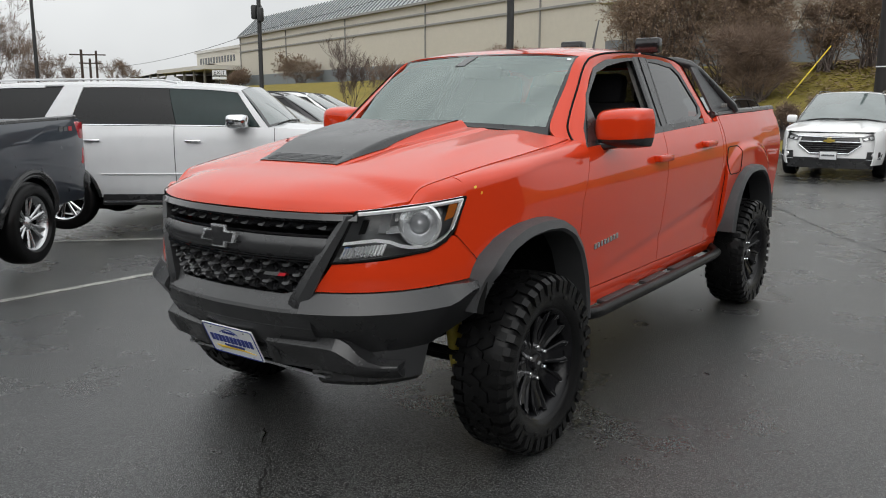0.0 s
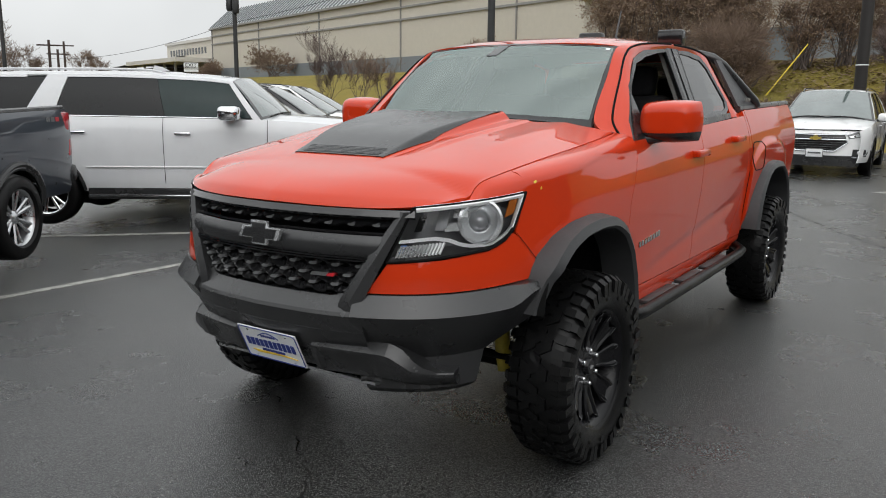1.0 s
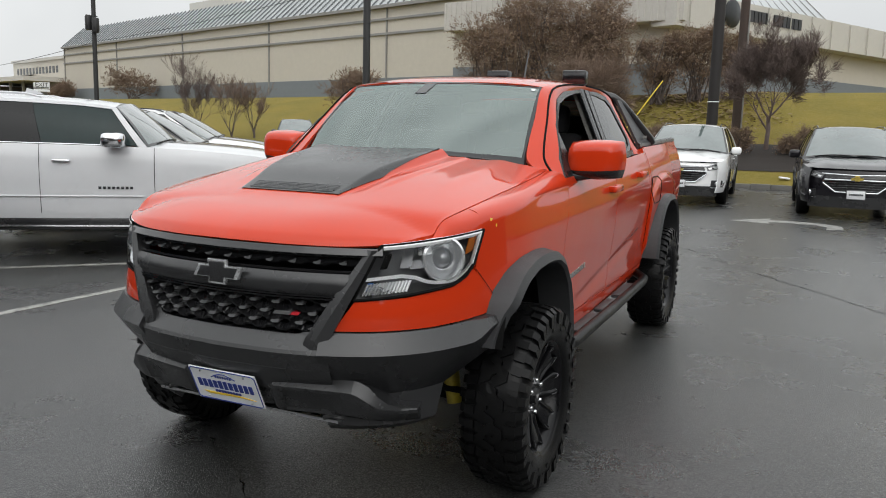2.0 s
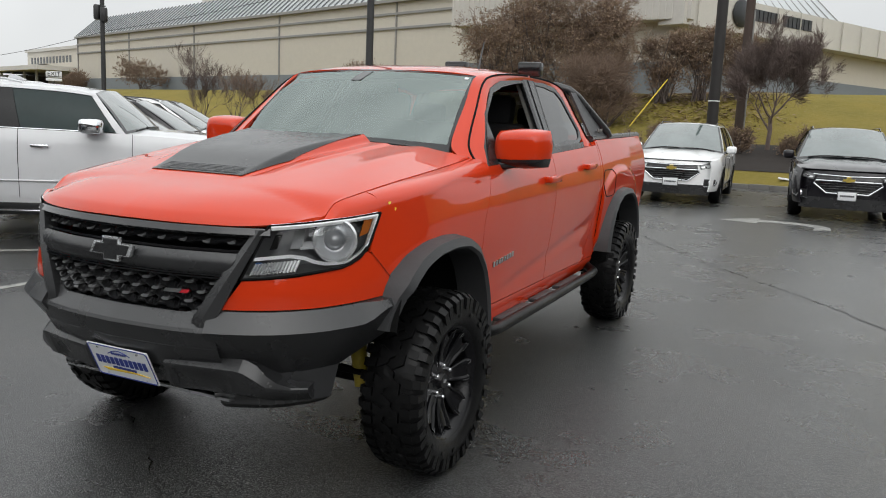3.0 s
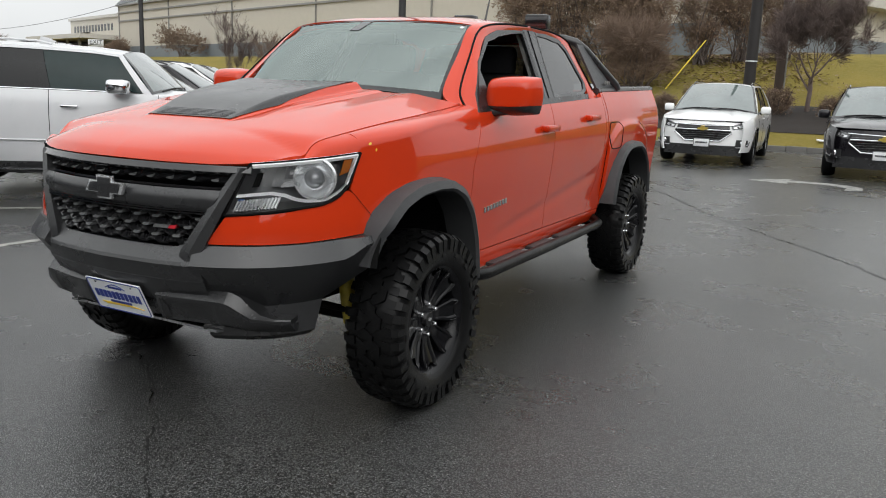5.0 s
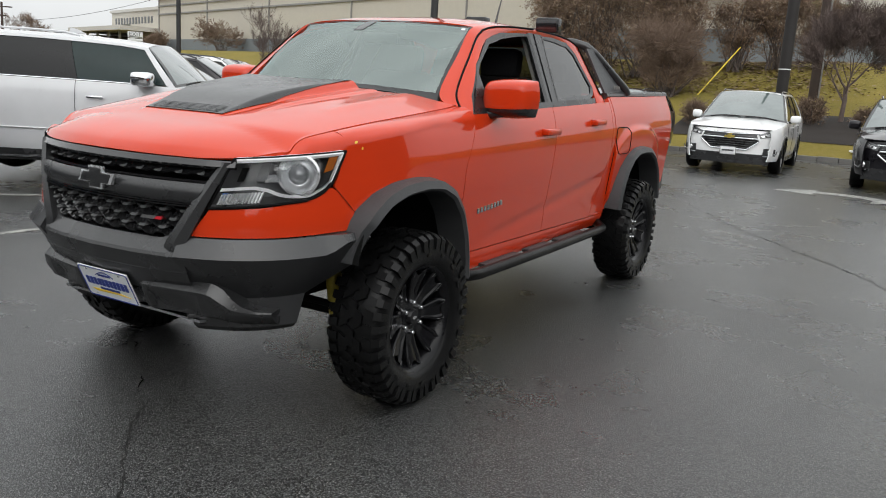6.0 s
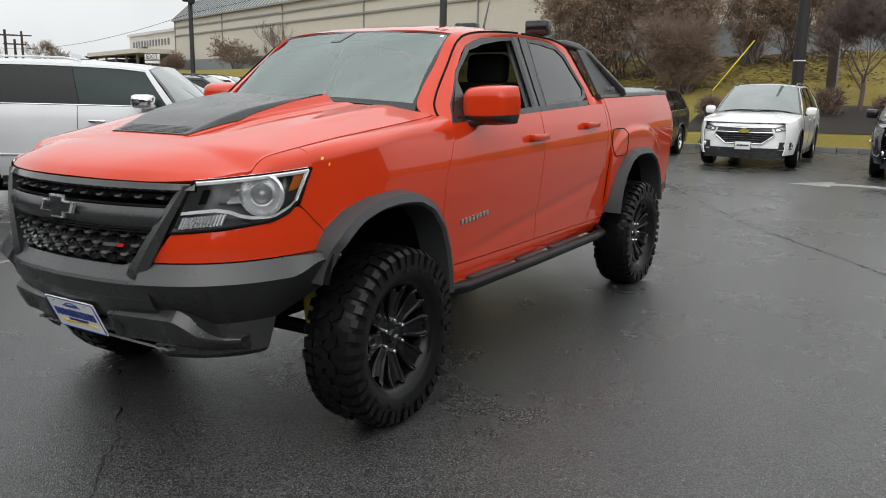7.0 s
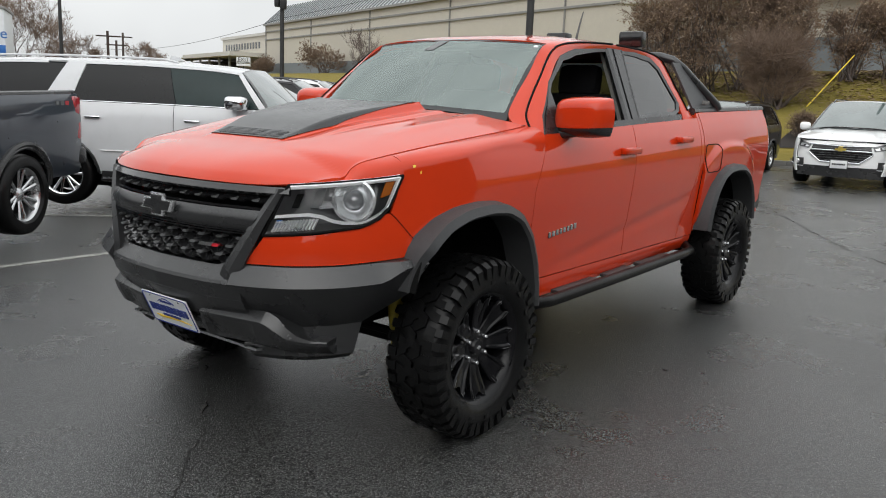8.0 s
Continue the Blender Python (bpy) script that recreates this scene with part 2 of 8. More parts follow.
def lawn_material():
    k = Mat("winter_lawn")
    a, b, c = k.noise(0.5, 6.0), k.noise(7.0, 6.0), k.noise(60.0, 4.0)
    col = k.mix(k.ramp(a, (0.35, 0.0), (0.65, 1.0)), (0.235, 0.180, 0.034), (0.165, 0.140, 0.026))
    col = k.mix(k.ramp(b, (0.4, 0.0), (0.75, 0.8)), col, (0.27, 0.205, 0.065))
    col = k.mix(k.ramp(c, (0.35, 0.0), (0.7, 0.5)), col, (0.10, 0.09, 0.02))
    k.link(col, "Base Color").set(Roughness=0.95, Specular_IOR_Level=0.2)
    k.bump(k.mix(0.5, b, c), 0.8, 0.05)
    return k.m


def worn_paint(name, color):
    k = Mat(name)
    wear = k.ramp(k.mix(0.5, k.noise(9.0, 8.0, 0.75), k.noise(60.0, 4.0)), (0.40, 0.0), (0.56, 1.0))
    k.link(k.mix(wear, (0.045, 0.044, 0.042), color), "Base Color").set(Roughness=0.4)
    k.bump(k.noise(150.0, 4.0), 0.4, 0.003)
    return k.m


M_ASPHALT, M_LAWN = asphalt(), lawn_material()
M_LINE = worn_paint("worn_white_road_paint", (0.42, 0.42, 0.39))
M_ARROW = worn_paint("faded_arrow_paint", (0.40, 0.40, 0.38))
M_CRACK = plain("dark_crack_filler", (0.013, 0.013, 0.012), 0.3, 0, 0.3, 60)

# ---- mesh helpers ----


def mesh_object(name, bm, material, parent=None, smooth=40):
    me = bpy.data.meshes.new(name)
    bm.normal_update()
    if smooth:
        for f in bm.faces:
            f.smooth = True
    bm.to_mesh(me)
    bm.free()
    if smooth:
        me.set_sharp_from_angle(angle=radians(smooth))
    for m in material if isinstance(material, (list, tuple)) else [material]:
        me.materials.append(m)
    ob = new(name, me)
    if parent is not None:
        ob.parent = parent
    return ob


def part(name, bm, material, parent, label="", smooth=40):
    """Links a bmesh as one mesh object under a thing or a part."""
    return tagged(mesh_object(name, bm, material, parent, smooth), label)


def thing(name, label, category, m=None, group="", kind=""):
    """An Empty at a thing's base, which parents its parts."""
    ob = new(name)
    ob.empty_display_size = 0.2
    if m is not None:
        ob.matrix_world = m
    return tagged(ob, label, category, group, kind)


def sheet(fn, nu, nv, thick=0.0, flip=False, inward=None):
    """A grid over fn(u, v), u and v from 0 to 1, thickened against its normal if asked."""
    bm = bmesh.new()
    rows = [[bm.verts.new(fn(i / nu, j / nv)) for j in range(nv + 1)] for i in range(nu + 1)]
    for i in range(nu):
        for j in range(nv):
            q = (rows[i][j], rows[i + 1][j], rows[i + 1][j + 1], rows[i][j + 1])
            bm.faces.new(q[::-1] if flip else q)
    if thick:
        bm.normal_update()
        back = [[bm.verts.new(v.co - v.normal * thick) for v in r] for r in rows]
        for i in range(nu):
            for j in range(nv):
                q = (back[i][j], back[i][j + 1], back[i + 1][j + 1], back[i + 1][j])
                bm.faces.new(q[::-1] if flip else q)
        ring = [(i, 0) for i in range(nu)] + [(nu, j) for j in range(nv)] + [(i, nv) for i in range(nu, 0, -1)] + [(0, j) for j in range(nv, 0, -1)]
        for (a, b), (c, d) in zip(ring, ring[1:] + ring[:1]):
            q = (rows[a][b], back[a][b], back[c][d], rows[c][d])
            bm.faces.new(q[::-1] if flip else q)
    return bm


def box(size, at=(0, 0, 0), bevel=0.0, rot=None, bm=None, seg=2):
    """A bevelled box; joined onto bm if given."""
    b = bmesh.new()
    bmesh.ops.create_cube(b, size=1.0, matrix=Matrix.Diagonal((*size, 1)))
    if bevel:
        bmesh.ops.bevel(b, geom=b.edges[:], offset=min(bevel, min(size) * 0.49), segments=seg, affect="EDGES", profile=0.5)
    bmesh.ops.transform(b, matrix=Matrix.Translation(at) @ (rot.to_4x4() if rot is not None else Matrix()), verts=b.verts)
    return join(bm, b) if bm is not None else b


def join(bm, other):
    made = {v: bm.verts.new(v.co) for v in other.verts}
    for f in other.faces:
        k = bm.faces.new([made[v] for v in f.verts])
        k.material_index = f.material_index
    other.free()
    return bm


def prism(outline, depth, m=None, bevel=0.0):
    """A flat outline (x, y) made depth thick along +z, then moved by m."""
    bm = bmesh.new()
    top = [bm.verts.new((x, y, depth)) for x, y in outline]
    low = [bm.verts.new((x, y, 0)) for x, y in outline]
    k = len(outline)
    bm.faces.new(top)
    bm.faces.new(low[::-1])
    for i in range(k):
        bm.faces.new((low[i], low[(i + 1) % k], top[(i + 1) % k], top[i]))
    bmesh.ops.recalc_face_normals(bm, faces=bm.faces[:])
    if bevel:
        edges = [e for e in bm.edges if all(v in set(top) for v in e.verts)]
        bmesh.ops.bevel(bm, geom=edges, offset=bevel, segments=2, affect="EDGES", profile=0.5)
    if m is not None:
        bmesh.ops.transform(bm, matrix=m, verts=bm.verts)
    return bm


def lathe(profile, n=48, m=None):
    """A profile of (radius, height) turned round the z axis."""
    bm = bmesh.new()
    rings = []
    for i in range(n):
        a = 2 * math.pi * i / n
        rings.append([bm.verts.new((r * math.cos(a), r * math.sin(a), h)) for r, h in profile])
    for i in range(n):
        p, q = rings[i], rings[(i + 1) % n]
        for j in range(len(profile) - 1):
            bm.faces.new((p[j], q[j], q[j + 1], p[j + 1]))
    bmesh.ops.remove_doubles(bm, verts=bm.verts[:], dist=1e-6)
    bmesh.ops.recalc_face_normals(bm, faces=bm.faces[:])
    if m is not None:
        bmesh.ops.transform(bm, matrix=m, verts=bm.verts)
    return bm


def tube(points, radius, n=8, bm=None, caps=True):
    """A round bar along points; radius is one number or one for each point."""
    own = bm if bm is not None else bmesh.new()
    pts = [Vector(p) for p in points]
    rad = radius if isinstance(radius, (list, tuple)) else [radius] * len(pts)
    up = Vector((0.13, 0.21, 0.97))
    rings = []
    for i, p in enumerate(pts):
        d = (pts[min(i + 1, len(pts) - 1)] - pts[max(i - 1, 0)]).normalized()
        a = d.cross(up)
        if a.length < 0.05:
            a = d.cross(Vector((1, 0, 0)))
        a.normalize()
        b = d.cross(a)
        rings.append([own.verts.new(p + (a * math.cos(2 * math.pi * k / n) + b * math.sin(2 * math.pi * k / n)) * rad[i]) for k in range(n)])
    for r, s in zip(rings, rings[1:]):
        for k in range(n):
            own.faces.new((r[k], r[(k + 1) % n], s[(k + 1) % n], s[k]))
    if caps:
        own.faces.new(rings[0])
        own.faces.new(rings[-1][::-1])
    return own


def lerp(a, b, t):
    return a + (b - a) * t


def curve(pairs):
    """A smooth function through (key, value) pairs."""
    xs, ys = [p[0] for p in pairs], [p[1] for p in pairs]
    k = len(xs)
    d = [(ys[i + 1] - ys[i]) / (xs[i + 1] - xs[i]) for i in range(k - 1)]
    m = [d[0]] + [0.0 if d[i - 1] * d[i] <= 0 else 2 * d[i - 1] * d[i] / (d[i - 1] + d[i]) for i in range(1, k - 1)] + [d[-1]]

    def f(x):
        if x <= xs[0]:
            return ys[0]
        if x >= xs[-1]:
            return ys[-1]
        i = max(j for j in range(k - 1) if xs[j] <= x)
        h = xs[i + 1] - xs[i]
        t = (x - xs[i]) / h
        return (1 + 2 * t) * (1 - t) ** 2 * ys[i] + t * (1 - t) ** 2 * h * m[i] + t * t * (3 - 2 * t) * ys[i + 1] + t * t * (t - 1) * h * m[i + 1]

    return f


def line(pairs):
    """A piecewise straight function through (key, value) pairs."""
    xs, ys = [p[0] for p in pairs], [p[1] for p in pairs]
    return lambda x: float(np.interp(x, xs, ys))


def text_mesh(words, height, material, name, parent, m, squash=1.0, depth=0.004, label=""):
    """Raised lettering in the built-in font."""
    c = bpy.data.curves.new(name, "FONT")
    c.body, c.size, c.extrude, c.align_x, c.align_y = words, height * 1.4, depth, "CENTER", "CENTER"
    tmp = bpy.data.objects.new(name, c)
    scene.collection.objects.link(tmp)
    bpy.context.view_layer.update()
    me = bpy.data.meshes.new_from_object(tmp)
    bpy.data.objects.remove(tmp)
    me.transform(m @ Matrix.Diagonal((squash, 1, 1, 1)))
    me.materials.append(material)
    ob = new(name, me)
    ob.parent = parent
    return tagged(ob, label)

# ---- ground, lawn, kerb ----


def ground_z(x, y):
    """The car park: level round the truck, falling gently to both sides and to the back."""
    fall = 0.03 * max(0.0, -x - 1.3) if x > -9 else 0.231
    lift = min(1.0, max(0.0, (y - 6.0) / 5.0)) * min(1.0, max(0.0, (-x - 5.0) / 3.0))
    return -fall * (1 - 0.9 * lift) - 0.004 * min(max(0.0, y - 6.0), 20.0)


def stations(lo, hi, mid_lo, mid_hi, fine, far):
    inner = list(np.arange(mid_lo, mid_hi + 1e-6, fine))
    left, right, step = [], [], fine * 2
    p = mid_lo
    while p > lo:
        step *= 1.5
        p -= step
        left.append(max(p, lo))
    step, p = fine * 2, mid_hi
    while p < hi:
        step *= 1.5
        p += step
        right.append(min(p, hi))
    return left[::-1] + inner + right


def height_field(xs, ys, fn):
    bm = bmesh.new()
    rows = [[bm.verts.new((x, y, fn(x, y))) for y in ys] for x in xs]
    for i in range(len(xs) - 1):
        for j in range(len(ys) - 1):
            bm.faces.new((rows[i][j], rows[i + 1][j], rows[i + 1][j + 1], rows[i][j + 1]))
    return bm


gx, gy = stations(-900, 900, -12, 10, 0.5, 60), stations(-900, 900, -8, 30, 0.5, 60)
ground = mesh_object("ground", height_field(gx, gy, ground_z), M_ASPHALT, None, 60)
tagged(ground, "wet dark asphalt car park with damp patches", "asphalt", kind="structure")

WALL_N = Vector((0.3437, 0.939, 0.0))  # across the long wall, away from the car park
WALL_D = Vector((-0.939, 0.3437, 0.0))  # along the long wall


def kerb_y(x):
    """The kerb's line: straight behind the parked cars, then slanting away along the long wall."""
    return 22.0 if x > -6 else 22.0 + (-6 - x) * 0.366


def lawn_z(x, y):
    d = max(0.0, (y - kerb_y(x)) * (1.0 if x > -6 else 0.94))
    rise = 0.245 * d if d < 12 else 2.94 + 0.9 * (1 - math.exp(-(d - 12) * 0.16))
    bump = 0.10 * noise.noise(Vector((x * 0.2, y * 0.2, 0.3))) * min(1.0, d / 4)
    return ground_z(x, min(y, 22)) + 0.13 + rise + bump


def lawn():
    xs = stations(-260, 160, -16, 16, 0.8, 20)
    ds = [0, 0.5, 1, 2, 3, 4, 5, 6, 7, 8, 9, 10, 11, 12, 13, 14, 16, 18, 20, 24, 30, 40, 60, 120, 300]
    bm = bmesh.new()
    rows = [[bm.verts.new((x, kerb_y(x) + 0.15 + d, lawn_z(x, kerb_y(x) + d))) for d in ds] for x in xs]
    for i in range(len(xs) - 1):
        for j in range(len(ds) - 1):
            bm.faces.new((rows[i][j], rows[i + 1][j], rows[i + 1][j + 1], rows[i][j + 1]))
    ob = mesh_object("lawn", bm, M_LAWN, None, 60)
    return tagged(ob, "sloping winter lawn, yellow-green and damp", "lawn", kind="structure")


lawn()


def kerb():
    top = tagged(new("kerb"), "wet grey stone kerb along the lawn", "kerb", kind="structure")
    me = None
    for i in range(64):
        x = 18.0 - i * 0.55
        y, y2 = kerb_y(x), kerb_y(x - 0.55)
        if me is None:
            b = box((0.538, 0.15, 0.34), (0, 0, 0), 0.012)
            ob = part("kerb_stone", b, M_CONCRETE, top)
            me = ob.data
        else:
            ob = new("kerb_stone", me)
            ob.parent = top
        ob.matrix_world = pose(x, (y + y2) / 2 + 0.07, ground_z(x, y) - 0.03 + 0.006 * (i % 3), 0, 0, math.degrees(math.atan2(y2 - y, -0.55)) + 180)


def stripe(name, pts, width, material, label, category):
    """A painted stripe that lies on the car park along pts."""
    bm = bmesh.new()
    rows = []
    for i, p in enumerate(pts):
        a, b = Vector(pts[max(i - 1, 0)]), Vector(pts[min(i + 1, len(pts) - 1)])
        d = (b - a).normalized()
        nrm = Vector((-d.y, d.x)) * width * 0.5
        q = []
        for s in (-1, 1):
            x, y = p[0] + nrm.x * s, p[1] + nrm.y * s
            q.append((x, y))
        rows.append(q)
    lo = [[bm.verts.new((x, y, ground_z(x, y) + 0.001)) for x, y in q] for q in rows]
    hi = [[bm.verts.new((x, y, ground_z(x, y) + 0.005)) for x, y in q] for q in rows]
    for i in range(len(rows) - 1):
        bm.faces.new((hi[i][0], hi[i + 1][0], hi[i + 1][1], hi[i][1]))
        bm.faces.new((lo[i][0], lo[i + 1][0], hi[i + 1][0], hi[i][0]))
        bm.faces.new((hi[i][1], hi[i + 1][1], lo[i + 1][1], lo[i][1]))
    bmesh.ops.recalc_face_normals(bm, faces=bm.faces[:])
    return tagged(mesh_object(name, bm, material, None, 0), label, category, kind="structure")


def straight(a, b, n=10):
    return [(lerp(a[0], b[0], i / n), lerp(a[1], b[1], i / n)) for i in range(n + 1)]


stripe("bay_line", straight((-4.2, -3.0), (-3.8, 5.5)), 0.10, M_LINE, "worn white bay line on wet asphalt", "road marking")
stripe("bay_line", straight((-8.4, 0.93), (-3.0, 5.12)), 0.10, M_LINE, "worn white bay line beside the parked vehicles", "road marking")


def arrow():
    """A bent turn arrow painted on the asphalt."""
    pts = [(0.55, 12.15), (1.18, 12.95), (1.16, 12.62), (1.75, 12.66), (2.1, 12.55), (2.35, 12.2), (2.37, 11.75), (2.1, 11.6), (2.12, 12.0), (1.95, 12.22), (1.6, 12.3), (1.17, 12.28), (1.2, 11.95)]
    bm = bmesh.new()
    hi = [bm.verts.new((x, y, ground_z(x, y) + 0.005)) for x, y in pts]
    lo = [bm.verts.new((x, y, ground_z(x, y) + 0.0005)) for x, y in pts]
    bm.faces.new(hi)
    for i in range(len(pts)):
        j = (i + 1) % len(pts)
        bm.faces.new((lo[i], lo[j], hi[j], hi[i]))
    bmesh.ops.recalc_face_normals(bm, faces=bm.faces[:])
    bmesh.ops.triangulate(bm, faces=bm.faces[:])
    tagged(mesh_object("turn_arrow", bm, M_ARROW, None, 0), "faded white turn arrow on wet asphalt", "road marking", kind="structure")


arrow()


def crack(name, pts, width, seed):
    """A jagged crack in the asphalt along pts."""
    rng = random.Random(seed)
    out = []
    for a, b in zip(pts, pts[1:]):
        n = max(2, int(math.hypot(b[0] - a[0], b[1] - a[1]) / 0.05))
        for i in range(n):
            t = i / n
            out.append((lerp(a[0], b[0], t) + rng.uniform(-0.018, 0.018), lerp(a[1], b[1], t) + rng.uniform(-0.018, 0.018)))
    bm = bmesh.new()
    rows = []
    for i, p in enumerate(out):
        a, b = Vector(out[max(i - 1, 0)]), Vector(out[min(i + 1, len(out) - 1)])
        d = (b - a).normalized()
        w = width * rng.uniform(0.25, 1.0) * 0.5
        rows.append([bm.verts.new((p[0] - d.y * w * s, p[1] + d.x * w * s, ground_z(*p) + 0.0035)) for s in (-1, 1)])
    for r, s in zip(rows, rows[1:]):
        bm.faces.new((r[0], s[0], s[1], r[1]))
    bmesh.ops.recalc_face_normals(bm, faces=bm.faces[:])
    tagged(mesh_object(name, bm, M_CRACK, None, 0), "dark jagged crack in the wet asphalt", "crack", kind="structure")


crack("asphalt_crack", [(-1.5, 11.0), (-0.41, 9.31), (0.4, 7.82), (1.0, 6.78), (1.53, 6.05), (2.07, 5.36), (2.48, 4.77), (2.84, 4.14), (3.5, 3.2)], 0.035, 3)
crack("asphalt_crack", [(-0.76, -0.2), (-0.3, -0.5), (0.07, -0.81), (0.27, -1.02), (0.42, -1.16), (0.62, -1.32), (0.9, -1.6)], 0.011, 4)
crack("asphalt_crack", [(0.95, 10.4), (0.7, 10.0), (0.1, 9.7)], 0.03, 5)

# ---- the long building ----
WALL_O = WALL_N * 40.35  # a point of the wall's plane
BASE_Z, EAVE_Z = 3.9, 10.5


def on_wall(u, z, out=0.0):
    """A place u metres along the long wall (leftwards), at the height z, out metres in front of it."""
    p = WALL_O + WALL_D * u - WALL_N * out
    return Vector((p.x, p.y, z))


def wall_box(u0, u1, z0, z1, out0, out1, bevel=0.0):
    bm = bmesh.new()
    vs = [[[bm.verts.new(on_wall(u, z, o)) for o in (out0, out1)] for z in (z0, z1)] for u in (u0, u1)]
    for f in ((vs[0][0][0], vs[0][0][1], vs[0][1][1], vs[0][1][0]), (vs[1][0][0], vs[1][1][0], vs[1][1][1], vs[1][0][1]),
              (vs[0][0][0], vs[1][0][0], vs[1][0][1], vs[0][0][1]), (vs[0][1][0], vs[0][1][1], vs[1][1][1], vs[1][1][0]),
              (vs[0][0][0], vs[0][1][0], vs[1][1][0], vs[1][0][0]), (vs[0][0][1], vs[1][0][1], vs[1][1][1], vs[0][1][1])):
        bm.faces.new(f)
    bmesh.ops.recalc_face_normals(bm, faces=bm.faces[:])
    return bm


def long_building():
    top = thing("warehouse", "long cream warehouse with a grey metal roof and blue-grey plinth", "building")
    u0, u1 = 28.0, 113.0
    part("wall", wall_box(u0, u1, BASE_Z + 1.25, EAVE_Z, -20, 0), M_CREAM, top)
    part("plinth", wall_box(u0, u1, BASE_Z - 3, BASE_Z + 1.25, -20, 0.06), M_PLINTH, top, "blue-grey plinth")
    for z in (EAVE_Z - 2.05, EAVE_Z - 0.95):
        part("moulding", wall_box(u0, u1, z, z + 0.18, 0, 0.16), M_TRIMGREY, top, "grey horizontal moulding")
    part("gutter", wall_box(u0, u1, EAVE_Z - 0.02, EAVE_Z + 0.22, 0, 0.42), M_TRIMGREY, top, "grey eaves gutter")
    for u in np.arange(29.7, 113.0, 16.6):
        part("downpipe", wall_box(u, u + 0.10, BASE_Z, EAVE_Z, 0, 0.14), M_TRIMGREY, top)
    # roof: a steep skirt with raised seams round a flat deck
    bm = bmesh.new()
    pitch, depth = 0.90, 3.0

    def slope(u, k):
        p = on_wall(u, EAVE_Z + 0.2 + pitch * k * depth, 0.35 - k * depth)
        return p

    a = [bm.verts.new(slope(u, k)) for u in (u0, u1 - 0.0) for k in (0, 1)]
    bm.faces.new((a[0], a[1], a[3], a[2]))
    b = [bm.verts.new(slope(u1, 0)), bm.verts.new(slope(u1, 1)), bm.verts.new(on_wall(u1, EAVE_Z + 0.2, -20))]
    bm.faces.new(b)
    deck = [bm.verts.new(on_wall(u, EAVE_Z + 2.86, o)) for u, o in ((u0, -2.6), (u0, -20), (u1, -20), (u1, -2.6))]
    bm.faces.new(deck)
    part("roof", bm, M_ROOFMETAL, top, "grey standing-seam metal roof", 0)
    bm = bmesh.new()
    for u in np.arange(u0, u1, 0.9):
        p, q = slope(u, 0.0), slope(u, 1.0)
        w = WALL_D * 0.05
        up = Vector((0, 0, 0.14))
        v = [bm.verts.new(c) for c in (p - w, p + w, p + w + up, p - w + up, q - w, q + w, q + w + up, q - w + up)]
        for f in ((0, 1, 2, 3), (3, 2, 6, 7), (0, 3, 7, 4), (1, 5, 6, 2)):
            bm.faces.new([v[i] for i in f])
    tagged(part("roof_seam", bm, M_SEAM, top, "", 0), kind="stuff")
    part("roof_unit", wall_box(86.5, 95, EAVE_Z + 2.6, EAVE_Z + 5.5, -9, -12), M_FASCIA, top, "pale rooftop unit")
    part("roof_vent", wall_box(106, 107, EAVE_Z + 2.6, EAVE_Z + 3.9, -6, -7), M_FASCIA, top, "small roof vent")
    vent = part("wall_vent", wall_box(35.0, 37.2, EAVE_Z - 0.80, EAVE_Z - 0.15, 0, 0.08), M_SIGNWHITE, top, "white louvred wall vent")
    for i in range(5):
        part("louvre", wall_box(35.1, 37.1, EAVE_Z - 0.74 + i * 0.125, EAVE_Z - 0.68 + i * 0.125, 0.08, 0.13), M_TRIMGREY, vent)


long_building()


def quad_wall(a, b, z0, z1, thick):
    """An upright slab from a to b (plan), thick metres deep to the right of the way from a to b."""
    a, b = Vector(a), Vector(b)
    d = (b - a).normalized()
    nrm = Vector((d.y, -d.x)) * thick
    bm = bmesh.new()
    lo = [bm.verts.new((*p, z0)) for p in (a, b, b + nrm, a + nrm)]
    hi = [bm.verts.new((*p, z1)) for p in (a, b, b + nrm, a + nrm)]
    bm.faces.new(lo[::-1])
    bm.faces.new(hi)
    for i in range(4):
        bm.faces.new((lo[i], lo[(i + 1) % 4], hi[(i + 1) % 4], hi[i]))
    bmesh.ops.recalc_face_normals(bm, faces=bm.faces[:])
    return bm


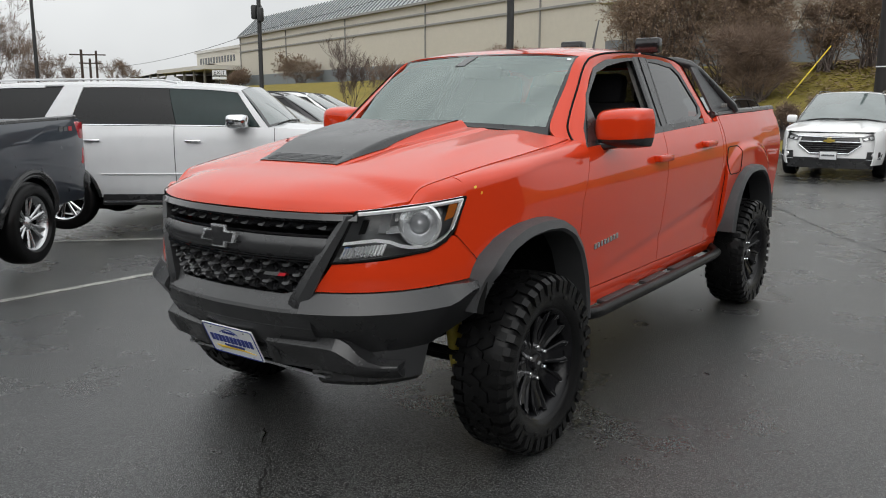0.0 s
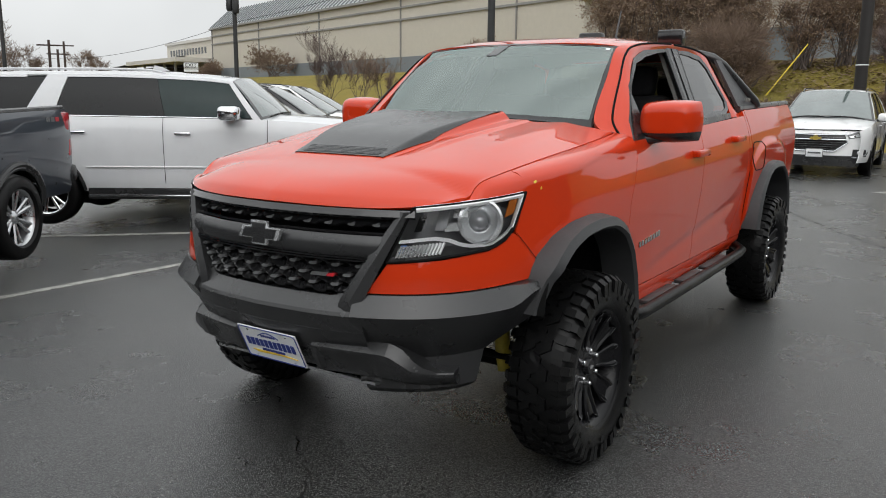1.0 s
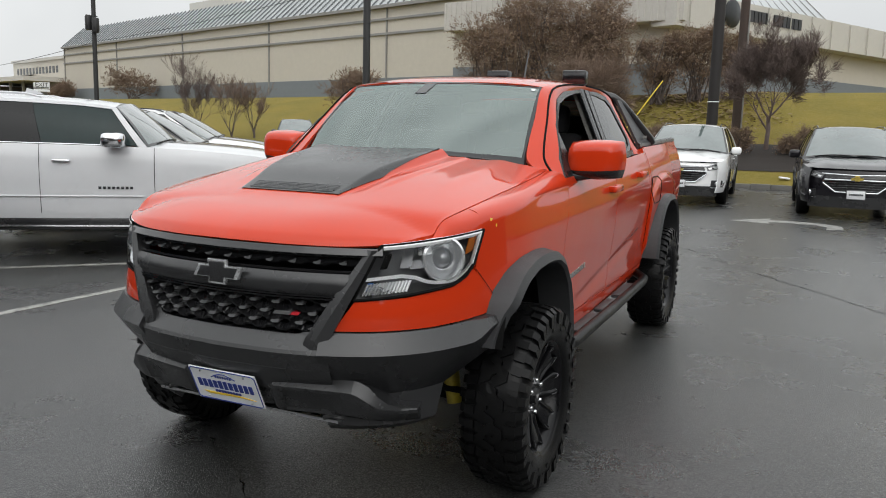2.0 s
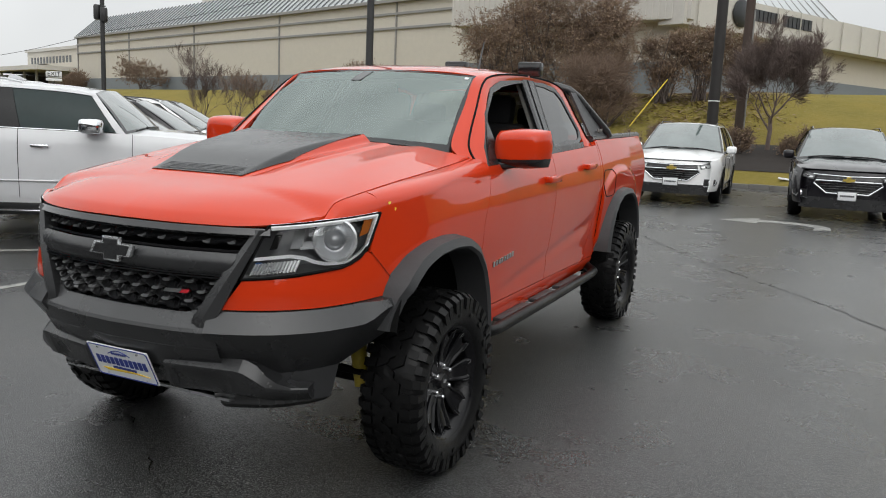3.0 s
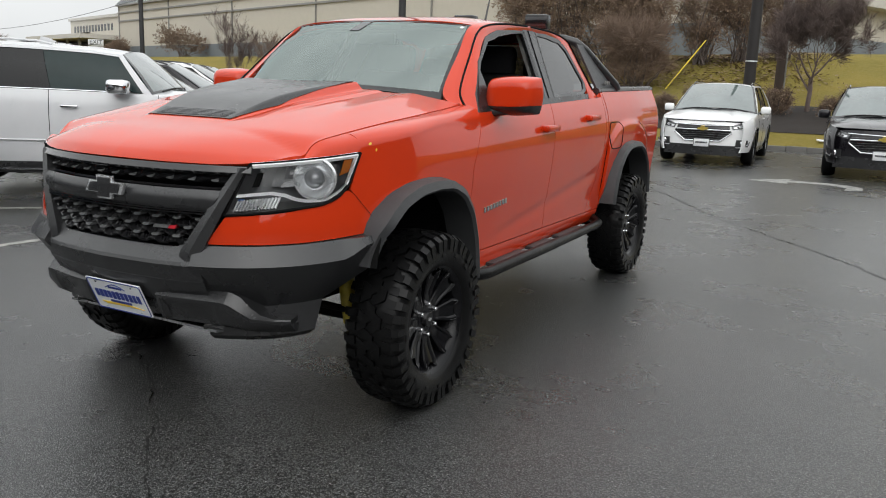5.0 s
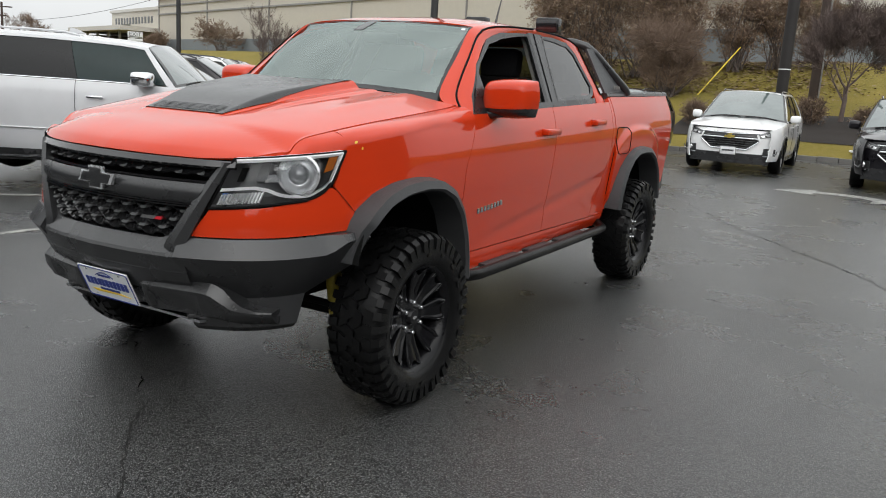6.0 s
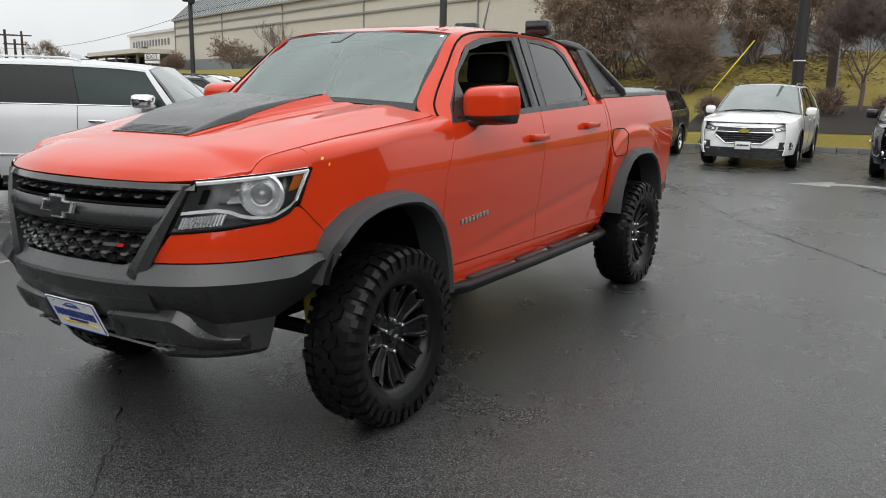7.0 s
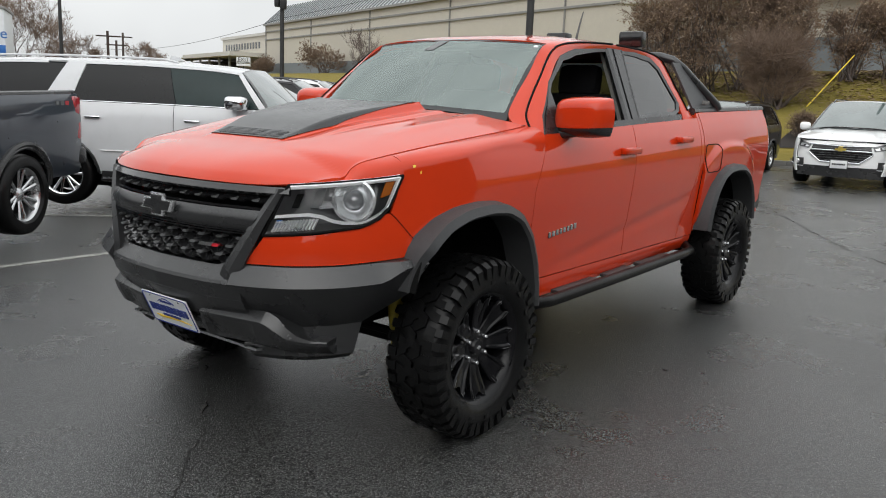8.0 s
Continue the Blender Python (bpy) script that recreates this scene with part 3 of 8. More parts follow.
def showroom():
    """The lower building in front of the warehouse, with a deep ribbed fascia and a dark sign."""
    top = thing("showroom", "cream service building with a deep ribbed metal fascia", "building")
    C, E, W = Vector((-5.65, 40.1)), Vector((13.5, 78.4)), Vector((-18.5, 41.9))
    dE, dW = (E - C).normalized(), (W - C).normalized()
    nE, nW = Vector((dE.y, -dE.x)), Vector((-dW.y, dW.x))
    nW = nW if nW.y < 0 else -nW
    for (a, d, n, ln, f0, f1) in ((C, dE, nE, (E - C).length, 6.75, 8.45), (C, dW, nW, (W - C).length, 7.0, 8.6)):
        for (z0, z1, o, th, mat, nm) in ((2.0, 5.0, 0.06, 4.0, M_PLINTH, "plinth"), (5.0, 7.1, 0.0, 4.0, M_CREAM, "wall")):
            p, q = a + n * o, a + d * ln + n * o
            bm = quad_wall(p, q, z0, z1, th)
            if (quad_side(p, q, th) - p).dot(n) > 0:
                bm.free()
                bm = quad_wall(q, p, z0, z1, th)
            part(nm, bm, mat, top)
        # fascia: a slab with upright ribs
        p, q = a + n * 1.1 - d * 1.0, a + d * ln + n * 1.1
        bm = quad_wall(p, q, f0, f1, 1.5)
        if (quad_side(p, q, 1.5) - p).dot(n) > 0:
            bm.free()
            bm = quad_wall(q, p, f0, f1, 1.5)
        part("fascia", bm, M_FASCIA, top, "pale ribbed metal fascia")
        bm = bmesh.new()
        k = 0.0
        while k < ln:
            s = a + n * 1.1 + d * k
            w = 0.06 if d is dW else 0.02
            join(bm, quad_wall(s - d * w + n * 0.05, s + d * w + n * 0.05, f0 + 0.03, f1 - 0.03, 0.08))
            k += 0.34 if d is dW else 2.4
        tagged(part("fascia_rib", bm, M_FASCIA, top, "", 0), kind="stuff")
    # pitched metal roof over the wing
    bm = bmesh.new()
    pts = [Vector((-12.1, 53.1)), Vector((1.6, 62.8)), Vector((-1.5, 72.8)), Vector((-15.0, 64.7))]
    zz = (9.5, 9.55, 13.8, 13.8)
    vs = [bm.verts.new((p.x, p.y, z)) for p, z in zip(pts, zz)]
    bm.faces.new(vs)
    part("roof", bm, M_ROOFMETAL, top, "grey metal roof", 0)
    bm = bmesh.new()
    for i in range(28):
        k = i / 27
        lo, hi = pts[0].lerp(pts[1], k), pts[3].lerp(pts[2], k)
        tube([(lo.x, lo.y, lerp(zz[0], zz[1], k) + 0.03), (hi.x, hi.y, 13.83)], 0.05, 4, bm)
    tagged(part("roof_seam", bm, M_TRIMGREY, top, "", 0), kind="stuff")
    part("gable_wall", quad_wall(pts[1], pts[2], 7.0, 9.5, -0.3), M_CREAM, top)
    # unreadable dark sign: an emblem and a run of plain bars
    sign = thing("fascia_sign", "dark sign with a round emblem and block letters on the fascia", "sign")

    def sign_piece(k0, k1, z0, z1, nm):
        p, q = C + nE * 1.17 + dE * k0, C + nE * 1.17 + dE * k1
        bm = quad_wall(p, q, z0, z1, -0.14)
        part(nm, bm, M_LETTER, sign)

    emblem = lathe([(0.0, 0.12), (0.62, 0.12), (0.72, 0.06), (0.72, 0), (0, 0)], 28)
    ang = math.atan2(nE.y, nE.x)
    bmesh.ops.transform(emblem, matrix=Matrix.Translation((*(C + nE * 1.16 + dE * 3.7), 7.75)) @ Euler((0, radians(90), ang)).to_matrix().to_4x4(), verts=emblem.verts)
    part("emblem", emblem, M_LETTER, sign)
    x = 4.95
    for i, w in enumerate((0.40, 0.32, 0.34, 0.2, 0.40, 0.32, 0.0, 0.42, 0.34, 0.36, 0.4, 0.2, 0.4, 0.34)):
        if w:
            sign_piece(x, x + w, 7.52, 8.12, "letter_bar")
        x += w + 0.09 if w else 0.4


def quad_side(p, q, thick):
    d = (q - p).normalized()
    return p + Vector((d.y, -d.x)) * thick


showroom()


def annex():
    """The low flat-roofed range left of the warehouse, with a row of small square windows."""
    top = thing("annex_building", "low cream annex with small square windows and a flat roof", "building")
    part("wall", wall_box(113.0, 137, 3.0, 9.4, -14, -1), M_CREAM, top)
    part("cornice", wall_box(113.0, 137.2, 9.4, 9.8, -14.2, -0.7), M_FASCIA, top)
    for i in range(13):
        u = 118.2 + i * 1.35
        part("window", wall_box(u, u + 0.75, 7.6, 8.55, -1, -0.96), M_WINDOWDARK, top)
    part("canopy", wall_box(114.0, 140, 6.1, 6.7, -6, 5), M_FASCIA, top, "grey flat canopy")
    # the shade under the canopy is put into this wall's dark colour
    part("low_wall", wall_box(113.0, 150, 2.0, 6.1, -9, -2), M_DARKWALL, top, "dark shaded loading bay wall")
    for u in np.arange(118, 150, 5.2):
        part("canopy_post", wall_box(u, u + 0.3, 2.0, 6.1, 3.6, 3.9), M_TRIMGREY, top)
    shed = thing("white_roofed_shed", "long low shed with a pale sloping roof", "building")
    bm = bmesh.new()
    vs = [bm.verts.new(on_wall(u, z, o)) for u, z, o in ((128, 6.8, 4), (175, 5.6, 4), (175, 7.4, -10), (128, 9.0, -10))]
    bm.faces.new(vs)
    part("roof", bm, M_SIGNWHITE, shed, "pale sloping roof", 0)
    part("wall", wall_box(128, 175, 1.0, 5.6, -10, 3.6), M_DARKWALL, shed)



annex()


def surround():
    """Unseen plain walls, added behind the walk to darken what the truck's paint reflects."""
    for name, a, b, h in (("wall_east", (17, -60), (17, 20), 4.6), ("wall_south", (-70, -27), (17, -27), 8.5)):
        d = (Vector(b) - Vector(a)).normalized()
        bm = quad_wall(a, b, -0.3, h, 0.4)
        for i in range(14):
            k = Vector(a).lerp(Vector(b), (i + 0.5) / 14)
            join(bm, quad_wall(k, k + d * 3.2, h - 0.05, h + 0.3 + 0.5 * (i * 7 % 5) / 4, 0.4))
        tagged(mesh_object(name, bm, M_DARKWALL, None, 0), "plain dark wall behind the car park", "wall", kind="structure")


surround()

# ---- the orange-red pickup truck ----
# Its axes: x to its left side, y to its tail, z up; the front axle lies over the world's origin.
truck = thing("pickup_truck", "wet orange-red crew-cab off-road pickup truck with black trim", "pickup truck")

PLAN = [(0, 0, -0.900), (0.15, 0.20, -0.886), (0.30, 0.40, -0.842), (0.43, 0.57, -0.772), (0.54, 0.685, -0.665), (0.64, 0.76, -0.535),
        (0.72, 0.800, -0.410), (0.84, 0.838, -0.22), (1.0, 0.858, 0.02), (1.3, 0.862, 0.47)]
plan_x, plan_y = curve([(s, x) for s, x, y in PLAN]), curve([(s, y) for s, x, y in PLAN])


def nose(s, z, off=0.0):
    """A place on the truck's nose: s runs round its plan from the middle (0) to the front axle (1); off metres proud."""
    e = 0.01
    tx, ty = plan_x(s + e) - plan_x(max(s - e, 0)), plan_y(s + e) - plan_y(max(s - e, 0))
    if s < 0.02:
        tx, ty = 1.0, 0.0
    ln = math.hypot(tx, ty)
    o = off + 0.10 * (1.10 - z)
    return Vector((plan_x(s) + ty / ln * o, plan_y(s) - tx / ln * o, z))


side_profile = curve([(0.44, 0.790), (0.52, 0.822), (0.60, 0.826), (0.72, 0.836), (0.86, 0.850), (1.00, 0.862), (1.10, 0.864), (1.20, 0.850), (1.29, 0.822), (1.36, 0.792), (1.44, 0.772)])


def side_x(y, z):
    """Half the truck's width on the doors and the bed."""
    zz = z - 0.03 * (min(y, 3.4) - 1.2)
    x = side_profile(zz)
    d = z - (0.60 + 0.125 * (y - 0.6))
    if 0.6 < y < 2.65:
        x -= (0.007 * smooth01((d + 0.06) / 0.08) if d < 0.02 else 0.007 * (1 - smooth01((d - 0.02) / 0.030))) * min(1, (y - 0.6) * 2) * min(1, (2.65 - y) * 4)
    if y > 3.6:
        x -= 0.022 * (y - 3.6)
    return x


def both(name, build, material, label="", smooth=40, parent=None):
    """One part on each side: build(s) makes the bmesh for the left (1) and the right side (-1)."""
    return [part(name, build(s), material, parent or truck, label, smooth) for s in (1, -1)]


def flipped(fn, s):
    return lambda u, v: Vector((fn(u, v).x * s, fn(u, v).y, fn(u, v).z))


def skin(fn, nu, nv, s, thick=0.012):
    """A body panel for the side s, from a function made for the left side whose u runs to the tail and v up."""
    return sheet(flipped(fn, s), nu, nv, thick, flip=(s < 0))


def panel(fn, us, vs, s, thick=0.02):
    """A faceted panel for the side s: fn is taken at the given stations only, so its edges stay crisp."""
    nu, nv = len(us) - 1, len(vs) - 1
    return sheet(flipped(lambda u, v: fn(us[int(round(u * nu))], vs[int(round(v * nv))]), s), nu, nv, thick, flip=(s < 0))


# hood seam along the fender
seam_x = curve([(-0.61, 0.692), (-0.45, 0.722), (-0.2, 0.742), (0.1, 0.748), (0.35, 0.744), (0.60, 0.730)])
crown_z = curve([(-0.61, 1.219), (-0.45, 1.255), (-0.2, 1.305), (0.1, 1.350), (0.35, 1.383), (0.60, 1.410)])
seam_z = curve([(-0.61, 1.134), (-0.585, 1.164), (-0.55, 1.186), (-0.45, 1.207), (-0.2, 1.243), (0.1, 1.275), (0.35, 1.300), (0.60, 1.325)])
lip_z = curve([(0, 1.100), (0.30, 1.098), (0.43, 1.107), (0.54, 1.134)])


def hood_edge(y):
    return Vector((seam_x(y), y, seam_z(y)))


def smooth01(t):
    t = min(1.0, max(0.0, t))
    return t * t * (3 - 2 * t)


# the raised scoop in the hood's middle: its top edge, the width of its side wall and its height
scoop_x = line([(-0.60, 0.208), (-0.53, 0.222), (-0.28, 0.262), (0.07, 0.305), (0.40, 0.335)])
scoop_w = line([(-0.56, 0.020), (-0.28, 0.036), (0.0, 0.030), (0.40, 0.026)])
scoop_h = curve([(-0.56, 0.0), (-0.50, 0.006), (-0.28, 0.030), (0.0, 0.037), (0.40, 0.034)])
scoop_dark = line([(-0.53, 0.35), (-0.30, 1.0), (-0.22, 0.72), (0.10, 0.22), (0.40, 0.15)])


def hood_point(a, t, lift=0.0):
    """a: -1 to 1 across, t: 0 at the lip to 1 at the windscreen."""
    s = abs(a) * 0.54
    front = nose(s, lip_z(s), 0.0)
    back_y = 0.21 + 0.36 * a * a
    y = lerp(front.y, back_y, t)
    x = abs(a) * seam_x(max(min(y, 0.6), -0.61)) + (front.x - abs(a) * seam_x(-0.61)) * (1 - smooth01(t * 1.6)) * (1 if abs(a) < 0.999 else smooth01((-0.60 - y) / 0.05))
    xs = seam_x(max(y, -0.61))
    xi = min(1.0, abs(x) / xs)
    edge = seam_z(y) if y > -0.61 else 1.134 + (y + 0.61) * 0.20
    full = lerp(edge, crown_z(y) if y > -0.61 else 1.219 + (y + 0.61) * 0.20, 1 - xi ** 3.6)
    bulge = scoop_h(y) * (1 - min(1.0, max(0.0, (abs(x) - scoop_x(y)) / scoop_w(y)))) + 0.008 * smooth01((scoop_x(y) + 0.115 - abs(x)) / 0.03) * smooth01((y + 0.45) / 0.25)
    crease = 0.007 * math.exp(-((abs(x) - 0.56) / 0.045) ** 2) * smooth01((y + 0.40) / 0.45)
    d = (y - front.y) / 0.22
    roll = max(0.0, 1 - (1 - min(1.0, d)) ** 2.3) ** (1 / 2.0)
    z = lerp(front.z, full + bulge + crease, roll if abs(a) < 1 else 1.0)
    if abs(a) >= 0.999:
        z = front.z if y <= -0.61 else seam_z(y)
    return Vector((math.copysign(x, a) if a else 0.0, y, z + lift))


part("hood", sheet(lambda u, v: hood_point(-1 + 2 * u, v), 170, 64, 0.012), M_ORANGE, truck, smooth=60)


def on_hood(x, y, lift):
    lo, hi = 0.0, 1.0
    a = x / 0.72
    for _ in range(14):
        # seek a and t that give this x and y
        for _ in range(12):
            t = (lo + hi) / 2
            if hood_point(a, t).y < y:
                lo = t
            else:
                hi = t
        p = hood_point(a, (lo + hi) / 2, lift)
        a += (x - p.x) / 0.74
        lo, hi = 0.0, 1.0
        if abs(p.x - x) < 1e-3 and abs(p.y - y) < 2e-3:
            break
    return Vector((x, p.y, p.z))


def decal_point(u, v):
    """The satin black field on the hood's raised middle, down over part of its side walls."""
    a = lerp(-1, 1, u)
    y = lerp(-0.515, 0.185, v)
    half = scoop_x(y) + scoop_w(y) * scoop_dark(y)
    x = a * half
    return on_hood(x, y + 0.36 * (x / 0.72) ** 2 * v, 0.004)


decal = part("hood_decal", sheet(decal_point, 64, 30, 0.003), M_SATIN, truck, "satin black hood decal", 60)
for k in range(5):
    yy = -0.498 + 0.013 * k
    part("hood_louvre", tube([on_hood(x, yy, 0.007) for x in np.linspace(-0.20, 0.20, 11)], 0.0016, 5), M_LAMPGREY, decal)

# cowl below the windscreen
part("cowl", sheet(lambda u, v: Vector((lerp(-0.73, 0.73, u), lerp(0.20, 0.36, v) + 0.36 * (2 * u - 1) ** 2, lerp(1.355, 1.335, v) - 0.03 * (2 * u - 1) ** 2)), 20, 3, 0.02), M_PLASTIC, truck, "black cowl grille")


# fenders
def strip_top(s):
    return line([(0.30, 0.893), (0.365, 0.908), (0.50, 0.925), (0.60, 0.947), (0.65, 0.974), (0.675, 1.0), (0.690, 1.0), (0.785, 0.838)])(s)


def bumper_top(s):
    return line([(0.30, 0.803), (0.55, 0.814), (0.775, 0.832)])(s)


def valance(u, v):
    s = lerp(lerp(0.318, 0.368, v), 0.778, u)
    return nose(s, lerp(bumper_top(s), strip_top(s), v), 0.003 - 0.003 * (2 * v - 1) ** 2)


both("front_valance", lambda s: skin(valance, 26, 6, s), M_ORANGE)

ARCH = [(-0.392, 0.690), (-0.380, 0.750), (-0.362, 0.812), (-0.350, 0.836), (-0.322, 0.866), (-0.24, 0.918), (-0.12, 0.952), (0.02, 0.962), (0.15, 0.953), (0.255, 0.91), (0.335, 0.825), (0.385, 0.71), (0.41, 0.60), (0.42, 0.50)]
ARCH_R = [(2.752, 0.60), (2.764, 0.67), (2.80, 0.77), (2.87, 0.87), (2.965, 0.945), (3.08, 0.985), (3.24, 0.995), (3.40, 0.985), (3.52, 0.94), (3.61, 0.86), (3.67, 0.76), (3.70, 0.66), (3.71, 0.60)]


def arch_offset(path, off):
    """An arch path moved outwards by off metres, resampled finely."""
    pts = []
    for i in range(len(path)):
        a, b = path[max(i - 1, 0)], path[min(i + 1, len(path) - 1)]
        d = Vector((b[0] - a[0], b[1] - a[1])).normalized()
        pts.append(Vector((path[i][0] - d.y * off, path[i][1] + d.x * off)))
    return pts


def arch_low(path, off, y, floor):
    """The lower edge of the panel above an arch at y."""
    pts = arch_offset(path, off)
    ys = [p.x for p in pts]
    if y <= min(ys) or y >= ys[-1]:
        return floor
    return float(np.interp(y, ys, [p.y for p in pts]))


def rear_lean(z):
    """How far the fender's rear edge leans back above the wheel arch."""
    return 0.13 * smooth01((z - 1.0) / 0.3)


def fender_main(u, v):
    p = fender_flat(u, v)
    p.y += rear_lean(p.z) * max(0.0, (u - 0.6) / 0.4)
    return p


def fender_flat(u, v):
    # front edge follows the lamp's outer edge, then the wheel arch
    top_s = lerp(0.728, 1.3, u ** 1.0)
    y_guess = plan_y(top_s)
    if u < 0.12:
        k = u / 0.12
        s_low = lerp(0.690, 0.775, k)
        zl = lerp(1.000, 0.842, k)
    else:
        s_low = lerp(0.775, 1.3, (u - 0.12) / 0.88)
        zl = arch_low(ARCH, 0.035, plan_y(s_low), 0.52)
        if plan_y(s_low) < -0.34:
            zl = 0.842
    e = hood_edge(y_guess + 0.13 * max(0.0, (u - 0.6) / 0.4))
    if v < 0.62:
        k = v / 0.62
        s = lerp(s_low, top_s, k)
        z = lerp(zl, min(1.145 + 0.14 * max(0.0, y_guess + 0.42), 1.23), k)
        p = nose(s, z)
        p.x = lerp(p.x, side_x(p.y, z), smooth01((p.y + 0.25) / 0.5))
        return p
    k = (v - 0.62) / 0.38
    z0 = min(1.145 + 0.14 * max(0.0, y_guess + 0.42), 1.23)
    p = nose(top_s, z0)
    p.x = lerp(p.x, side_x(p.y, z0), smooth01((p.y + 0.25) / 0.5))
    ang = k * math.pi / 2
    x = e.x + (p.x - e.x) * math.cos(ang) ** 0.9
    z = p.z + (e.z - 0.003 - p.z) * math.sin(ang)
    return Vector((x, p.y, z))


both("fender", lambda s: skin(fender_main, 60, 30, s), M_ORANGE, smooth=60)


def fender_brow(u, v):
    """The sliver of fender between the hood's seam and the top of the lamp."""
    s = lerp(0.545, 0.728, u)
    y = plan_y(s)
    lo, hi = nose(s, 1.112 + 0.034 * u, 0.002), hood_edge(max(y, -0.61))
    hi = Vector((hi.x + 0.002, hi.y, hi.z - 0.003))
    p = lo.lerp(hi, v)
    p.z += 0.012 * math.sin(v * math.pi) * u
    p.x += 0.018 * math.sin(v * math.pi) * u
    return p


both("fender_brow", lambda s: skin(fender_brow, 12, 6, s), M_ORANGE, smooth=60)


def nose_or_side(y, z):
    if y > -0.05:
        return side_x(y, z)
    return float(np.interp(y, [p[2] for p in PLAN], [p[1] for p in PLAN])) + 0.01


# wheel-arch flares
def flare(path, base_x, s):
    inner, mid, edge = arch_offset(path, 0.0), arch_offset(path, 0.012), arch_offset(path, 0.058)
    n = 40

    def at(pts, t):
        k = t * (len(pts) - 1)
        i = min(int(k), len(pts) - 2)
        return pts[i].lerp(pts[i + 1], k - i)

    def fn(u, v):
        k = v * 4
        if k <= 1:
            p = at(inner, u)
            x = lerp(0.78, 0.925, k)
        elif k <= 2:
            p = at(inner, u).lerp(at(mid, u), k - 1)
            x = lerp(0.925, 0.938, k - 1)
        elif k <= 3:
            p = at(mid, u).lerp(at(edge, u), (k - 2) * 0.75)
            x = lerp(0.938, 0.922, k - 2)
        else:
            p = at(mid, u).lerp(at(edge, u), 0.75 + (k - 3) * 0.25)
            x = lerp(0.922, base_x(p.x, p.y) - 0.004, k - 3)
        if path is ARCH and k > 0.5:
            x -= 0.055 * smooth01((0.30 - u) / 0.30)
        return Vector((x, p.x, p.y))

    return skin(fn, n, 8, s, 0.0)


both("wheel_flare", lambda s: flare(ARCH, lambda y, z: nose_or_side(y, z), s), M_FLARE, "grey-black plastic wheel flare", 35)
both("wheel_flare", lambda s: flare(ARCH_R, side_x, s), M_FLARE, "grey-black plastic wheel flare", 35)


def liner(path, s, y0, y1):
    """The dark wheel well inside an arch."""
    pts = arch_offset(path, 0.03)

    def fn(u, v):
        k = u * (len(pts) - 1)
        i = min(int(k), len(pts) - 2)
        p = pts[i].lerp(pts[i + 1], k - i)
        return Vector((lerp(0.45, 0.90, v), p.x, p.y))

    bm = skin(fn, 24, 2, s, 0.006)
    return join(bm, box((0.02, y1 - y0, 0.62), (0.45 * s, (y0 + y1) / 2, 0.76)))


both("wheel_well", lambda s: liner(ARCH, s, -0.42, 0.47), M_VOID, "dark wheel well lining")
both("wheel_well", lambda s: liner(ARCH_R, s, 2.68, 3.75), M_VOID, "dark wheel well lining")


# doors, rocker, bed
def belt_z(y):
    return 1.285 + 0.042 * (y - 0.6)


def side_panel(y_lo, y_hi, z_lo, z_hi):
    """A side panel between two edges y(z) and two edges z(y)."""
    def fn(u, v):
        ym = lerp(y_lo(0.9), y_hi(0.9), u)
        z = lerp(z_lo(ym), z_hi(ym), v)
        y = lerp(y_lo(z), y_hi(z), u)
        z = lerp(z_lo(y), z_hi(y), v)
        return Vector((side_x(y, z), y, z))
    return fn


const = lambda c: (lambda _: c)
door_f_front = lambda z: 0.474 + rear_lean(z)
door_gap = line([(0.5, 1.545), (1.0, 1.555), (1.35, 1.60)])
door_r_rear = line([(0.5, 2.36), (0.62, 2.40), (0.80, 2.52), (1.0, 2.60), (1.4, 2.635)])
shift = lambda f, d: (lambda z: f(z) + d)
both("front_door", lambda s: skin(side_panel(door_f_front, shift(door_gap, -0.003), lambda y: 0.592 - 0.005 * y, lambda y: belt_z(y)), 30, 34, s), M_ORANGE)
both("rear_door", lambda s: skin(side_panel(shift(door_gap, 0.003), shift(door_r_rear, -0.003), lambda y: 0.592 - 0.005 * y, lambda y: belt_z(y)), 30, 34, s), M_ORANGE)
both("rocker_panel", lambda s: skin(side_panel(const(0.43), const(2.66), lambda y: 0.49, lambda y: 0.587 - 0.005 * y), 40, 6, s), M_ORANGE)
both("cab_corner", lambda s: skin(side_panel(shift(door_r_rear, 0.003), const(2.672), lambda y: 0.592 - 0.005 * y, lambda y: 1.40), 8, 30, s), M_ORANGE)


def bed_panel(u, v):
    y = lerp(2.684, 4.28, u)
    zl = arch_low(ARCH_R, 0.035, y, 0.60)
    z = lerp(zl, 1.405 + 0.022 * (y - 2.68), v)
    x = side_x(y, z)
    # swelling over the wheel
    r = math.hypot((y - 3.23) / 0.62, (z - 0.86) / 0.33)
    x += 0.022 * smooth01((1.12 - r) / 0.16) * smooth01((1.2 - z) / 0.05 + 0.5)
    if u > 0.96:
        x -= 0.03 * ((u - 0.96) / 0.04) ** 2
    return Vector((x, y, z))


